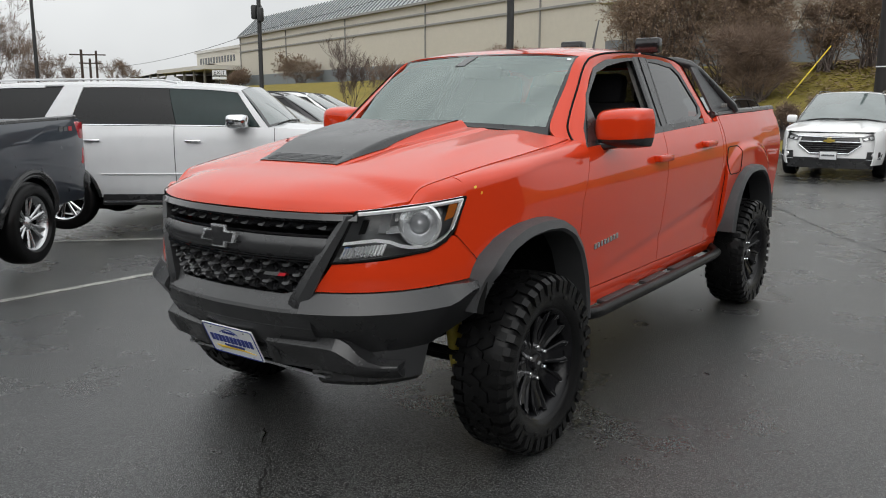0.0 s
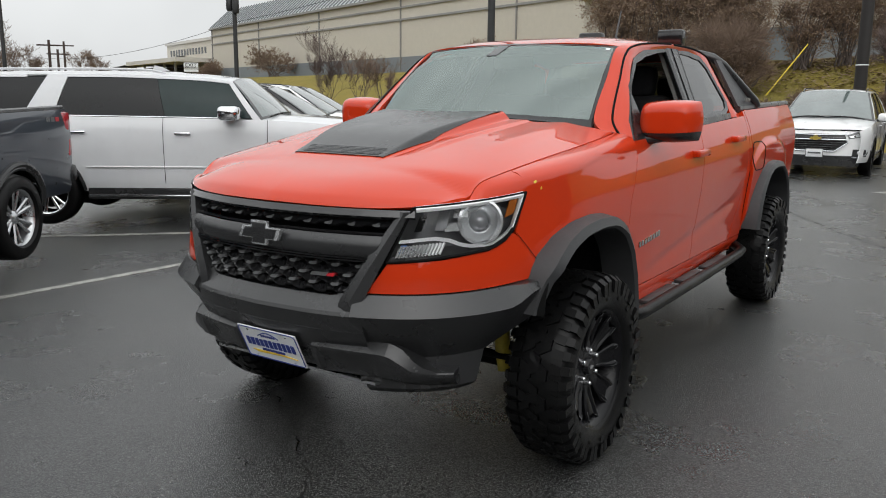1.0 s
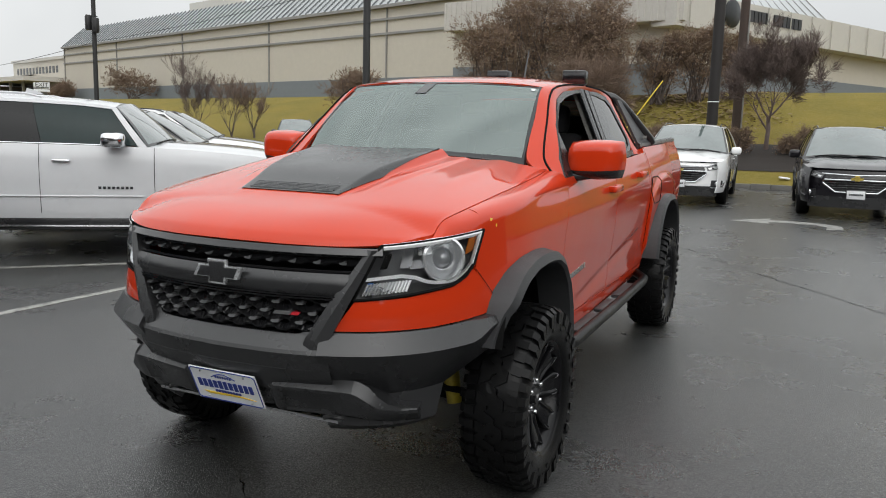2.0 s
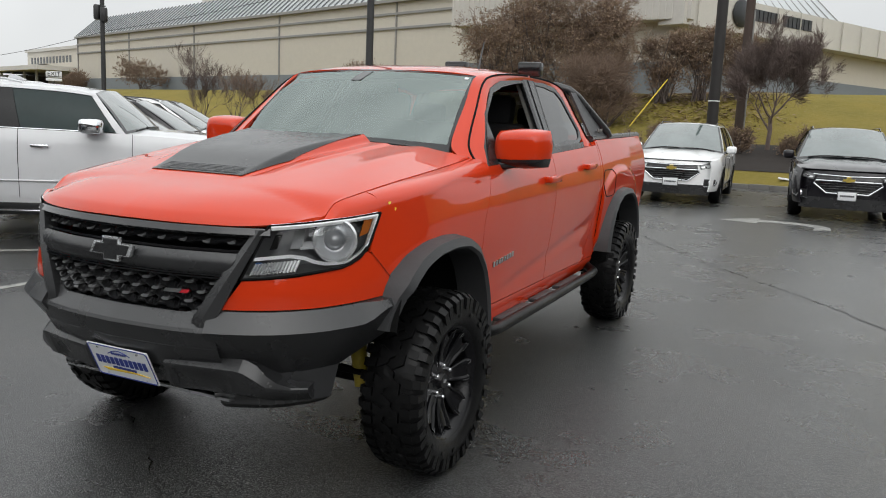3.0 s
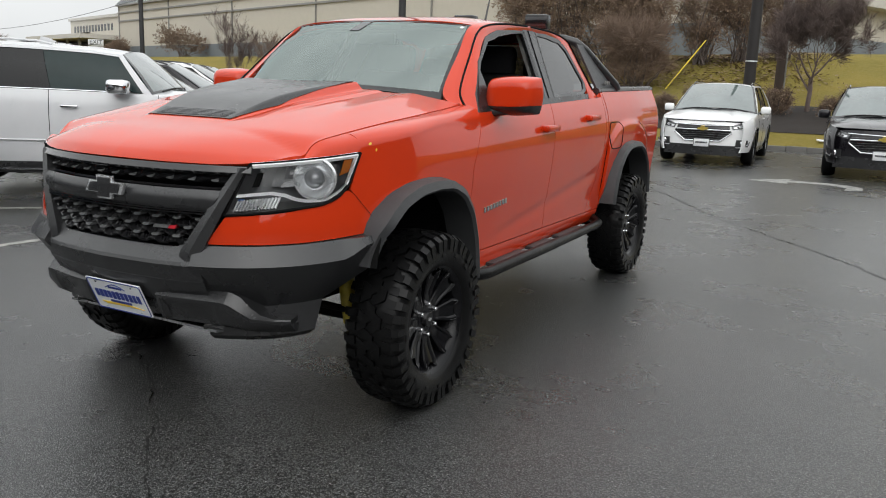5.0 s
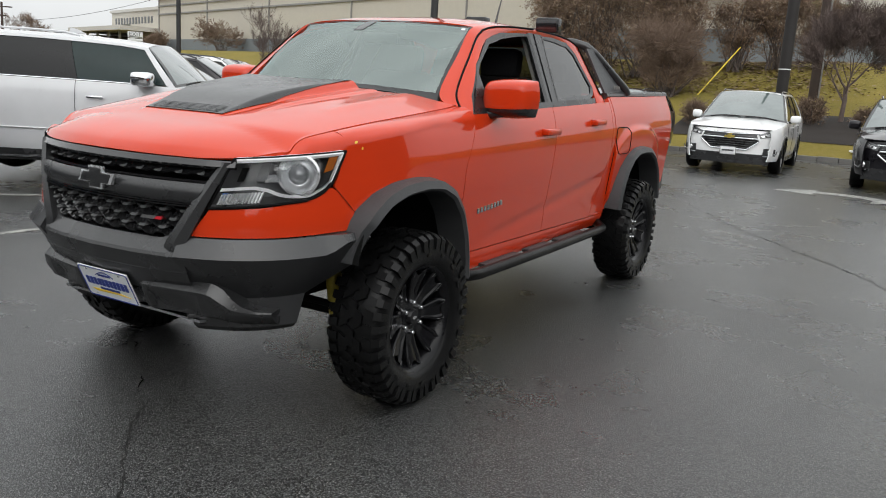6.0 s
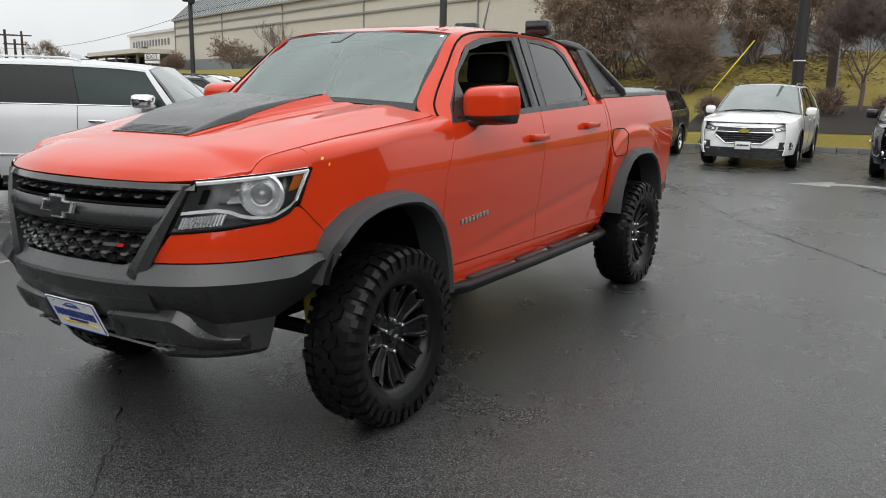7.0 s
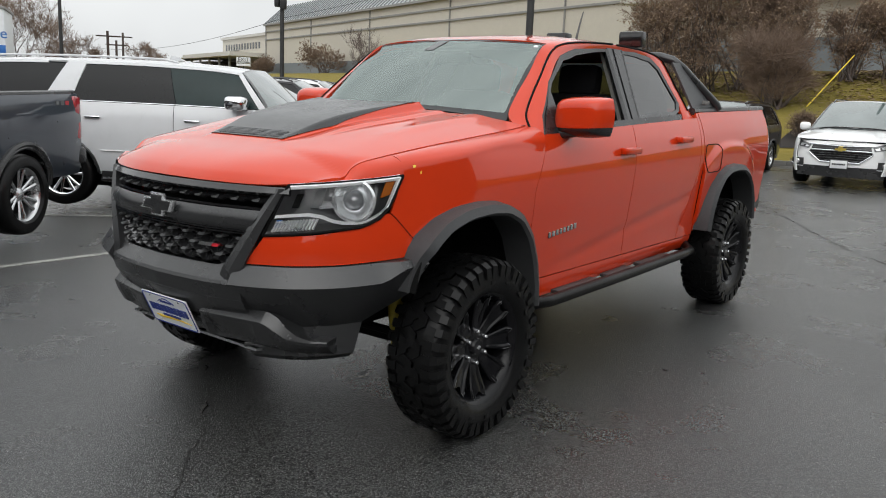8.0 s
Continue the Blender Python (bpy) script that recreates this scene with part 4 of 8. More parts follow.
both("bed_side", lambda s: skin(bed_panel, 70, 34, s, 0.02), M_ORANGE, smooth=50)
both("bed_rail", lambda s: tube([(0.745 * s, y, 1.412 + 0.022 * (y - 2.68)) for y in np.linspace(2.69, 4.26, 12)], 0.026, 8), M_PLASTIC, "black plastic bed rail cap")
part("tailgate", box((1.46, 0.05, 0.62), (0, 4.275, 1.11), 0.02), M_ORANGE, truck)
both("tail_lamp", lambda s: box((0.06, 0.10, 0.42), (0.765 * s, 4.255, 1.13), 0.02), M_REDLENS, "red tail lamp")
both("rear_bumper", lambda s: join(box((0.62, 0.14, 0.20), (0.46 * s, 4.32, 0.72), 0.04), box((0.10, 0.34, 0.20), (0.765 * s, 4.12, 0.70), 0.04)), M_PLASTIC, "black rear bumper")
part("bed_floor", join(box((1.46, 1.66, 0.04), (0, 3.52, 0.92)), box((1.46, 0.04, 0.5), (0, 2.72, 1.15))), M_VOID, truck, "black lined bed floor")


def fuel_ring(s):
    pts = []
    for i in range(29):
        a = 2 * math.pi * i / 28
        c, d = math.cos(a), math.sin(a)
        y = 2.835 + 0.135 * math.copysign(abs(c) ** 0.35, c)
        z = 1.10 + 0.095 * math.copysign(abs(d) ** 0.35, d)
        pts.append((bed_x(y, z) * s, y, z))
    return tube(pts, 0.0035, 5, caps=False)


def bed_x(y, z):
    zl = arch_low(ARCH_R, 0.035, y, 0.60)
    return bed_panel((y - 2.684) / (4.28 - 2.684), (z - zl) / (1.405 + 0.022 * (y - 2.68) - zl)).x + 0.001


part("fuel_door_gap", fuel_ring(1), M_VOID, truck)

# cab: pillars, roof, glass
OUT = [(0.712, 0.535, 1.312), (0.632, 0.575, 1.372), (0.587, 0.81, 1.575), (0.556, 1.02, 1.735), (0.562, 1.22, 1.768), (0.570, 1.5, 1.785), (0.572, 1.75, 1.79),
       (0.570, 2.05, 1.785), (0.562, 2.35, 1.772), (0.568, 2.58, 1.735), (0.625, 2.645, 1.60), (0.69, 2.668, 1.48), (0.775, 2.672, 1.36)]
INN = [(0.605, 1.270), (0.680, 1.375), (0.845, 1.54), (1.05, 1.675), (1.24, 1.722), (1.50, 1.745), (1.75, 1.757), (2.05, 1.758), (2.26, 1.742), (2.37, 1.68), (2.45, 1.55), (2.51, 1.455), (2.50, 1.36)]


def cab_x(y, z):
    """Half the cab's width beside its windows."""
    return 0.770 - 0.455 * (z - 1.36) - (0.03 * (y - 2.3) if y > 2.3 else 0)


out_c = [curve([(i, p[k]) for i, p in enumerate(OUT)]) for k in range(3)]
inn_c = [curve([(i, p[k]) for i, p in enumerate(INN)]) for k in range(2)]


def cab_frame(u, v):
    k = u * (len(OUT) - 1)
    o = Vector((out_c[0](k), out_c[1](k), out_c[2](k)))
    y, z = inn_c[0](k), inn_c[1](k)
    i = Vector((cab_x(y, z), y, z))
    p = o.lerp(i, v)
    p.x += 0.012 * math.sin(v * math.pi)
    p.z += 0.010 * math.sin(v * math.pi) * (1 if 3 < k < 9 else 0.2)
    return p


both("cab_frame", lambda s: skin(lambda u, v: cab_frame(u, 1 - v), 72, 8, s, 0.02), M_ORANGE, smooth=60)


def frame_line(v, k0, k1, out=0.002, n=50):
    pts = []
    for j in range(n + 1):
        u = lerp(k0, k1, j / n) / (len(OUT) - 1)
        p = cab_frame(u, v)
        pts.append(Vector((p.x + out, p.y, p.z)))
    return pts


both("door_gap", lambda s: tube([(p.x * s, p.y, p.z) for p in frame_line(0.42, 0.0, 5.9, 0.004)], 0.0055, 5), M_VOID, "dark door gap")
both("door_gap", lambda s: tube([(p.x * s, p.y, p.z) for p in frame_line(0.45, 6.1, 11.5, 0.004)], 0.0055, 5), M_VOID, "dark door gap")


def window_ring(path, width, s):
    """A black rubber band round a window opening; path of (y, z), closed."""
    c = Vector((sum(p[0] for p in path) / len(path), sum(p[1] for p in path) / len(path)))
    n = len(path)

    def fn(u, v):
        v = 1 - v
        k = u * n
        i = int(k) % n
        a, b = Vector(path[i]), Vector(path[(i + 1) % n])
        p = a.lerp(b, k - int(k))
        p = p + (c - p).normalized() * width * (v - 0.25)
        return Vector((cab_x(p.x, p.y) + 0.006 * (1 - v), p.x, p.y))

    return skin(fn, n * 4, 2, s, 0.012)


FW = [(0.62, 1.280), (0.682, 1.378), (0.847, 1.54), (1.05, 1.672), (1.24, 1.718), (1.50, 1.741), (1.66, 1.75), (1.64, 1.6), (1.62, 1.45), (1.60, 1.338), (1.2, 1.322), (0.95, 1.31)]
RW = [(1.775, 1.368), (1.80, 1.48), (1.835, 1.64), (1.86, 1.752), (2.05, 1.754), (2.26, 1.736), (2.36, 1.68), (2.44, 1.55), (2.495, 1.462), (2.455, 1.415), (2.36, 1.392), (2.10, 1.378)]
both("window_seal", lambda s: window_ring(FW, 0.035, s), M_SATIN, "black window seal")
both("window_seal", lambda s: window_ring(RW, 0.030, s), M_SATIN, "black window seal")
both("belt_moulding", lambda s: skin(lambda u, v: Vector((cab_x(lerp(0.68, 2.46, u), belt_z(lerp(0.68, 2.46, u)) + 0.03) + 0.012 + 0.01 * (1 - v), lerp(0.68, 2.46, u), belt_z(lerp(0.68, 2.46, u)) - 0.004 + 0.034 * v)), 24, 2, s, 0.02), M_SATIN, "black belt moulding")
both("centre_pillar", lambda s: skin(lambda u, v: Vector((cab_x(1.7, lerp(1.33, 1.762, v)) + 0.004, lerp(lerp(1.595, 1.655, v), lerp(1.785, 1.865, v), u), lerp(1.33, 1.762, v))), 6, 10, s, 0.02), M_SATIN, "satin black centre pillar")
both("pillar_gap", lambda s: tube([((cab_x(1.7, z) + 0.006) * s, lerp(1.665, 1.735, (z - 1.33) / 0.43), z) for z in np.linspace(1.33, 1.76, 8)], 0.003, 5), M_VOID)


def pane(path, inset, s):
    bm = bmesh.new()
    c = Vector((sum(p[0] for p in path) / len(path), sum(p[1] for p in path) / len(path)))
    vs = []
    for p in path:
        vs.append(bm.verts.new(((cab_x(p[0], p[1]) - inset) * s, p[0], p[1])))
    m = bm.verts.new(((cab_x(c.x, c.y) - inset + 0.008) * s, c.x, c.y))
    for i in range(len(vs)):
        f = (vs[i], vs[(i + 1) % len(vs)], m)
        bm.faces.new(f if s < 0 else f[::-1])
    return bm


both("rear_side_window", lambda s: pane(RW, 0.006, s), M_SIDEGLASS, "dark tinted side window", 60)
part("front_side_window", pane(FW, 0.006, -1), M_CLEARGLASS, truck, "clear front side window", 60)
both("mirror_sail", lambda s: skin(lambda u, v: Vector((cab_x(0.8, lerp(1.268, 1.50, v)) + 0.006, lerp(lerp(0.605, 0.800, v), lerp(0.80, 0.812, v), u), lerp(lerp(1.268, 1.292, u), 1.50, v))), 6, 8, s, 0.03), M_PLASTIC, "black mirror sail")


def windscreen(u, v, lift=0.0):
    a = -1 + 2 * u
    base = Vector((0.628 * a, 0.235 + 0.335 * a * a, 1.372 - 0.034 * a * a))
    top = Vector((0.552 * a, 0.985 + 0.045 * a * a, 1.760 - 0.024 * a * a))
    p = base.lerp(top, v)
    bow = 0.022 * math.sin(v * math.pi)
    return p + Vector((0, -bow * 0.5, bow + lift))


part("windscreen", sheet(windscreen, 30, 14), M_GLASS, truck, "large clear windscreen with sky reflections", 80)
border = bmesh.new()
for fn in ((lambda u, v: windscreen(u, 0.075 * v, 0.002)), (lambda u, v: windscreen(u, 1 - 0.02 * v, 0.002)), (lambda u, v: windscreen(0.014 * u, v, 0.002)), (lambda u, v: windscreen(1 - 0.014 * u, v, 0.002))):
    join(border, sheet(fn, 24, 24))
part("windscreen_border", border, M_SATIN, truck, "black windscreen border", 80)
part("sensor_patch", sheet(lambda u, v: windscreen(0.428 + 0.055 * u, 0.79 + 0.18 * v, 0.003), 4, 4, 0.001), M_SATIN, truck, "dark sensor patch behind the windscreen")
part("sticker", sheet(lambda u, v: windscreen(0.955 + 0.018 * u, 0.92 + 0.035 * v, 0.003), 2, 2, 0.001), M_PAPER, truck, "small white windscreen sticker")
for side in (-1, 1):
    wip = [windscreen(0.5 + side * 0.02 - 0.42 * k * (1 if side < 0 else 0.0) + (0.40 * k if side > 0 else 0), 0.012 + 0.015 * math.sin(k * 3), 0.006) for k in np.linspace(0, 1, 10)]
    part("wiper", tube(wip, 0.005, 6), M_PLASTIC, truck, "black wiper")


def roof(u, v):
    a = -1 + 2 * u
    y0 = 0.985 + 0.045 * a * a
    y = lerp(y0, 2.60 - 0.02 * a * a, v)
    k = float(np.interp(y, [p[1] for p in OUT[3:10]], range(3, 10)))
    e = Vector((out_c[0](k), 0, out_c[2](k)))
    c = line([(0.98, 1.760), (1.1, 1.786), (1.3, 1.810), (1.6, 1.826), (1.9, 1.828), (2.3, 1.818), (2.6, 1.790)])(y)
    groove = -0.006 * math.exp(-((abs(a) - 0.80) / 0.03) ** 2) * smooth01((y - 1.05) / 0.1)
    rib = 0.004 * sum(math.exp(-((a - q) / 0.05) ** 2) for q in (-0.5, -0.17, 0.17, 0.5)) * smooth01((y - 1.2) / 0.3) * smooth01((2.5 - y) / 0.2)
    edge_z = e.z if y > 1.03 else 1.738
    return Vector((a * e.x, y, lerp(c, edge_z, abs(a) ** 3.0) + groove + rib))


part("roof", sheet(roof, 48, 30, 0.015), M_ORANGE, truck, smooth=60)
part("cab_back", join(sheet(lambda u, v: Vector((lerp(-1, 1, u) * lerp(0.77, 0.56, v), lerp(2.665, 2.60, v), lerp(0.9, 1.42, v))), 8, 4, 0.02), box((0.96, 0.03, 0.06), (0, 2.585, 1.75))), M_ORANGE, truck)
part("rear_window", sheet(lambda u, v: Vector((lerp(-1, 1, u) * lerp(0.60, 0.50, v), lerp(2.63, 2.60, v), lerp(1.42, 1.75, v))), 4, 4), M_SIDEGLASS, truck, "dark tinted rear window")
# shark antenna, whip and the sport bar's lamps
part("whip_antenna", tube([(0.0, 2.40, 1.82), (0.0, 2.46, 1.98), (0.0, 2.50, 2.07)], [0.010, 0.006, 0.004], 6), M_PLASTIC, truck, "short black whip antenna")


# sport bar
def bar_path(s):
    return [(0.20 * s, 2.79, 1.785), (0.46 * s, 2.78, 1.78), (0.545 * s, 2.785, 1.757), (0.60 * s, 2.83, 1.708), (0.66 * s, 2.94, 1.615), (0.72 * s, 3.06, 1.52), (0.755 * s, 3.13, 1.465), (0.765 * s, 3.15, 1.43)]


both("sport_bar", lambda s: tube(bar_path(s), 0.031, 12), M_PLASTIC, "black tubular sport bar")
part("sport_bar_cross", tube([(-0.24, 2.79, 1.785), (0.24, 2.79, 1.785)], 0.031, 12), M_PLASTIC, truck)
both("sport_bar_panel", lambda s: sheet(lambda u, v: Vector((lerp(lerp(0.755, 0.60, v), lerp(0.755, 0.600, v), u) * s, lerp(lerp(2.676, 2.655, v), lerp(3.12, 2.79, v), u), lerp(1.435, 1.735, v))), 8, 12, 0.015, flip=s < 0), M_FLARE, "dark sport bar side panel")
for k in range(3):
    part("panel_badge", box((0.003, 0.038, 0.026), (0.757, 2.87 + k * 0.05, 1.475), 0.001), M_GREYTRIM, truck)
for x in (-0.285, 0.285):
    lamp = part("work_lamp", box((0.17, 0.09, 0.105), (x, 2.70, 1.893), 0.015), M_SATIN, truck, "black rectangular work lamp on the sport bar")
    part("lamp_bracket", box((0.05, 0.05, 0.10), (x, 2.755, 1.830), 0.004), M_SATIN, lamp)
    part("lamp_face", box((0.15, 0.006, 0.065), (x, 2.653, 1.893), 0.002), M_GLOSSBLACK, lamp)


# door mirrors
def mirror(s):
    def front(u, v):
        a, b = -1 + 2 * u, -1 + 2 * v
        x, z = a * math.sqrt(1 - 0.20 * b * b), b * math.sqrt(1 - 0.20 * a * a)
        dep = ((1 - abs(a) ** 5) * (1 - abs(b) ** 5)) ** 0.5
        xx = 0.898 + 0.138 * x
        return Vector((xx * s, 0.850 - 0.125 * dep + 0.06 * (xx - 0.8), 1.372 + 0.100 * z + 0.03 * (xx - 0.915)))

    shell_ob = part("door_mirror", sheet(lambda u, v: front(u, 0.235 + 0.765 * v), 26, 22, 0.006, flip=(s < 0)), M_ORANGE, truck, "orange-red door mirror with black underside", 60)
    part("mirror_underside", sheet(lambda u, v: front(u, 0.23 * v), 26, 6, 0.006, flip=(s < 0)), M_PLASTIC, shell_ob, "black mirror underside", 60)
    part("mirror_glass", box((0.22, 0.006, 0.17), (0.898 * s, 0.853, 1.372), 0.02), M_CHROME, shell_ob)
    part("mirror_arm", tube([(0.745 * s, 0.765, 1.285), (0.83 * s, 0.77, 1.290), (0.89 * s, 0.79, 1.300)], [0.030, 0.026, 0.022], 10), M_PLASTIC, shell_ob)


mirror(1)
mirror(-1)


# door handles, badge
def handle(y, z, s):
    x = side_x(y, z) * s
    h = part("door_handle", box((0.028, 0.205, 0.040), (x + 0.030 * s, y, z), 0.013), M_ORANGE, truck)
    for dy in (-0.08, 0.08):
        part("handle_mount", box((0.03, 0.03, 0.036), (x + 0.01 * s, y + dy, z), 0.006), M_ORANGE, h)


for s in (1, -1):
    handle(1.468, 1.188, s)
    handle(2.283, 1.236, s)
for k in range(8):
    y = 0.655 + k * 0.036
    z = 0.800 + 0.003 * k
    part("badge_bar", box((0.004, 0.026, 0.028), (side_x(y, z) + 0.002, y, z), 0.002), M_ALLOY, truck, "small silver badge block")


# ---- nose: grille, lamps, bumper ----
s_of_x = lambda x: float(np.interp(abs(x), [p[1] for p in PLAN[:7]], [p[0] for p in PLAN[:7]]))


def face(x, z, off=0.0):
    p = nose(s_of_x(x), z, off)
    return Vector((math.copysign(p.x, x) if x else 0.0, p.y, z))


def front_bar(x0, x1, z0, z1, off0, off1, n=24, thick=0.02):
    return sheet(lambda u, v: face(lerp(x0, x1, u), lerp(z0, z1, v), lerp(off0, off1, v)), n, 3, thick)


part("grille_backing", front_bar(-0.60, 0.60, 0.60, 1.10, -0.12, -0.12), M_VOID, truck, "black grille backing")
grille = part("grille_bar", front_bar(-0.575, 0.575, 1.072, 1.094, 0.014, 0.004), M_GLOSSBLACK, truck, "gloss black upper grille bar")
part("grille_band", sheet(lambda u, v: face(lerp(-1, 1, u) * lerp(0.440, 0.482, v), lerp(0.928, 1.004, v), 0.020 - 0.014 * (2 * v - 1) ** 2), 28, 8, 0.03), M_PLASTIC, grille, "dark grey grille band")
for z in (0.914, 0.923):
    part("grille_line", front_bar(-0.44, 0.44, z, z + 0.005, 0.016, 0.016), M_GLOSSBLACK, grille)

# the surround: two leaning arms and a sill between them, each with an inner bevel, a lit face and a turned-back edge
arm_out = line([(0.741, 0.402), (1.092, 0.560)])
arm_in = line([(0.770, 0.330), (0.800, 0.350), (1.085, 0.524)])
arm_off = line([(0.70, 0.012), (0.95, 0.014), (1.09, 0.004)])


def arm(u, v):
    z = lerp(0.741, 1.090, u)
    k = v * 4
    x = lerp(arm_in(z), arm_out(z), min(1.0, max(0.0, (k - 1) / 2)))
    off = arm_off(z) + (-0.05 if k < 0.5 else 0.0 if k < 1.5 else 0.012 if k < 2.5 else 0.004 if k < 3.5 else -0.06)
    if k < 0.5:
        x += 0.006
    return face(x, z, off)


for x0 in (-1, 1):
    part("grille_arm", sheet(lambda u, v: Vector((arm(v, u).x * x0, arm(v, u).y, arm(v, u).z)), 4, 18, 0.0, flip=x0 < 0), M_PLASTIC, grille, "dark grey grille surround", 16)


def sill(u, v):
    a = lerp(-1, 1, u)
    k = int(round(v * 6))
    half = (0.415, 0.420, 0.416, 0.413, 0.380, 0.352, 0.348)[k]
    corner = smooth01((abs(a) - 0.86) / 0.14)
    z = (0.640, 0.652, 0.722, 0.735, 0.774 + 0.012 * corner, 0.783 + 0.030 * corner, 0.780 + 0.030 * corner)[k]
    off = (-0.05, -0.006, 0.028, 0.024, -0.004, -0.012, -0.06)[k]
    return face(a * half, z, off)


part("grille_sill", sheet(sill, 36, 6, 0.0), M_PLASTIC, grille, "dark grey grille sill", 16)

# the mesh: gloss black bars that wave up and down, joined by small webs with sky sheen in their grey
MESH_P = 0.088


def mesh_bar(z, half, phase, amp, off=-0.012):
    def fn(u, v):
        x = lerp(-half, half, u)
        k = ((x / MESH_P + phase) % 1.0)
        wave = amp * (1 if k < 0.30 else lerp(1, -1, (k - 0.30) / 0.15) if k < 0.45 else -1 if k < 0.85 else lerp(-1, 1, (k - 0.85) / 0.15))
        return face(x, z + wave + 0.0036 * (2 * v - 1), off + 0.006 * v)
    return sheet(fn, int(half * 2 / MESH_P * 14), 1, 0.030)


def web(x, z, w, h, off=-0.004):
    """A small slanting bridge between two bars of the mesh, its face turned upwards."""
    bm = bmesh.new()
    pts = [(x - w, z - h * 0.4, 0.004), (x - w * 0.3, z - h, 0.006), (x + w, z - h, 0.004), (x + w * 0.8, z + h * 0.6, -0.016), (x + w * 0.1, z + h, -0.022), (x - w * 0.9, z + h * 0.9, -0.020)]
    f = [bm.verts.new(face(px, pz, off + d)) for px, pz, d in pts]
    b = [bm.verts.new(face(px, pz, off - 0.04)) for px, pz, d in pts]
    bm.faces.new(f)
    for i in range(6):
        bm.faces.new((f[i], b[i], b[(i + 1) % 6], f[(i + 1) % 6]))
    bmesh.ops.recalc_face_normals(bm, faces=bm.faces[:])
    return bm


for row, (z, half) in enumerate(((0.900, 0.418), (0.866, 0.397), (0.832, 0.375), (0.799, 0.352))):
    shift_x = 0.0 if row % 2 else MESH_P / 2
    part("grille_rail", mesh_bar(z, half, 0.35 + (0.5 if row % 2 else 0.0), 0.0045), M_GLOSSBLACK, grille)
    k = -5 * MESH_P + shift_x
    while k < half:
        if k > -half and row < 3:
            part("grille_web", web(k, z - 0.003, 0.0135, 0.0070, 0.001), M_WEB, grille)
        k += MESH_P
for z0, z1 in ((1.060, 1.070), (1.006, 1.014)):
    part("grille_rail", front_bar(-0.51, 0.51, z0, z1, -0.006, -0.006), M_GLOSSBLACK, grille)
part("grille_rail", mesh_bar(1.036, 0.50, 0.35, 0.004, -0.012), M_GLOSSBLACK, grille)
for i in range(11):
    part("grille_web", web(-0.43 + i * MESH_P, 1.042, 0.012, 0.0065, -0.002), M_WEB, grille)
part("grille_badge", sheet(lambda u, v: face(lerp(0.215, 0.275, u) + 0.008 * v, lerp(0.853, 0.865, v), 0.006), 3, 1, 0.006), M_ALLOY, grille, "small silver grille badge")
part("grille_badge", sheet(lambda u, v: face(lerp(0.278, 0.306, u) + 0.008 * v, lerp(0.853, 0.865, v), 0.006), 3, 1, 0.006), M_REDINK, grille, "small red grille badge")
for x in (-0.03, 0.10, 0.20):
    part("tow_hook_glimpse", box((0.07, 0.03, 0.05), (x, -0.78, 0.83), 0.01), M_REDINK, grille, "red part glimpsed behind the grille")


def emblem(scale, depth, off, material, label):
    w, h, b, t = 0.098 * scale, 0.0195 * scale, 0.036 * scale, 0.039 * scale
    k = 0.018 * scale
    pts = [(-w + k * 0.2, -h), (-b + 0.004, -h), (-b + 0.002, -t), (b - 0.004, -t), (b - 0.002, -h), (w - k, -h), (w, h), (b, h), (b + 0.002, t), (-b, t), (-b + 0.002, h), (-w + k * 1.4, h)]
    m = Matrix(((1, 0, 0, 0), (0, 0, -1, -0.934 - off), (0, 1, 0, 0.985), (0, 0, 0, 1)))
    return part("emblem", prism(pts, depth, m, 0.003), material, grille, label)


emblem(1.14, 0.014, 0.0, M_LAMPSHELL, "chrome emblem rim")
emblem(0.95, 0.003, 0.0145, M_PLASTIC, "black emblem field")


# headlamps
def lamp_point(u, v, off=0.0):
    s_in, s_out = lerp(0.366, 0.430, v), lerp(0.684, 0.726, v)
    s = lerp(s_in, s_out, u)
    zb = line([(0, 0.914), (0.35, 0.930), (0.62, 0.945), (0.8, 0.955), (0.93, 0.985), (1, 1.02)])(u)
    zt = lerp(1.104, 1.141, u)
    return nose(s, lerp(zb, zt, v), off)


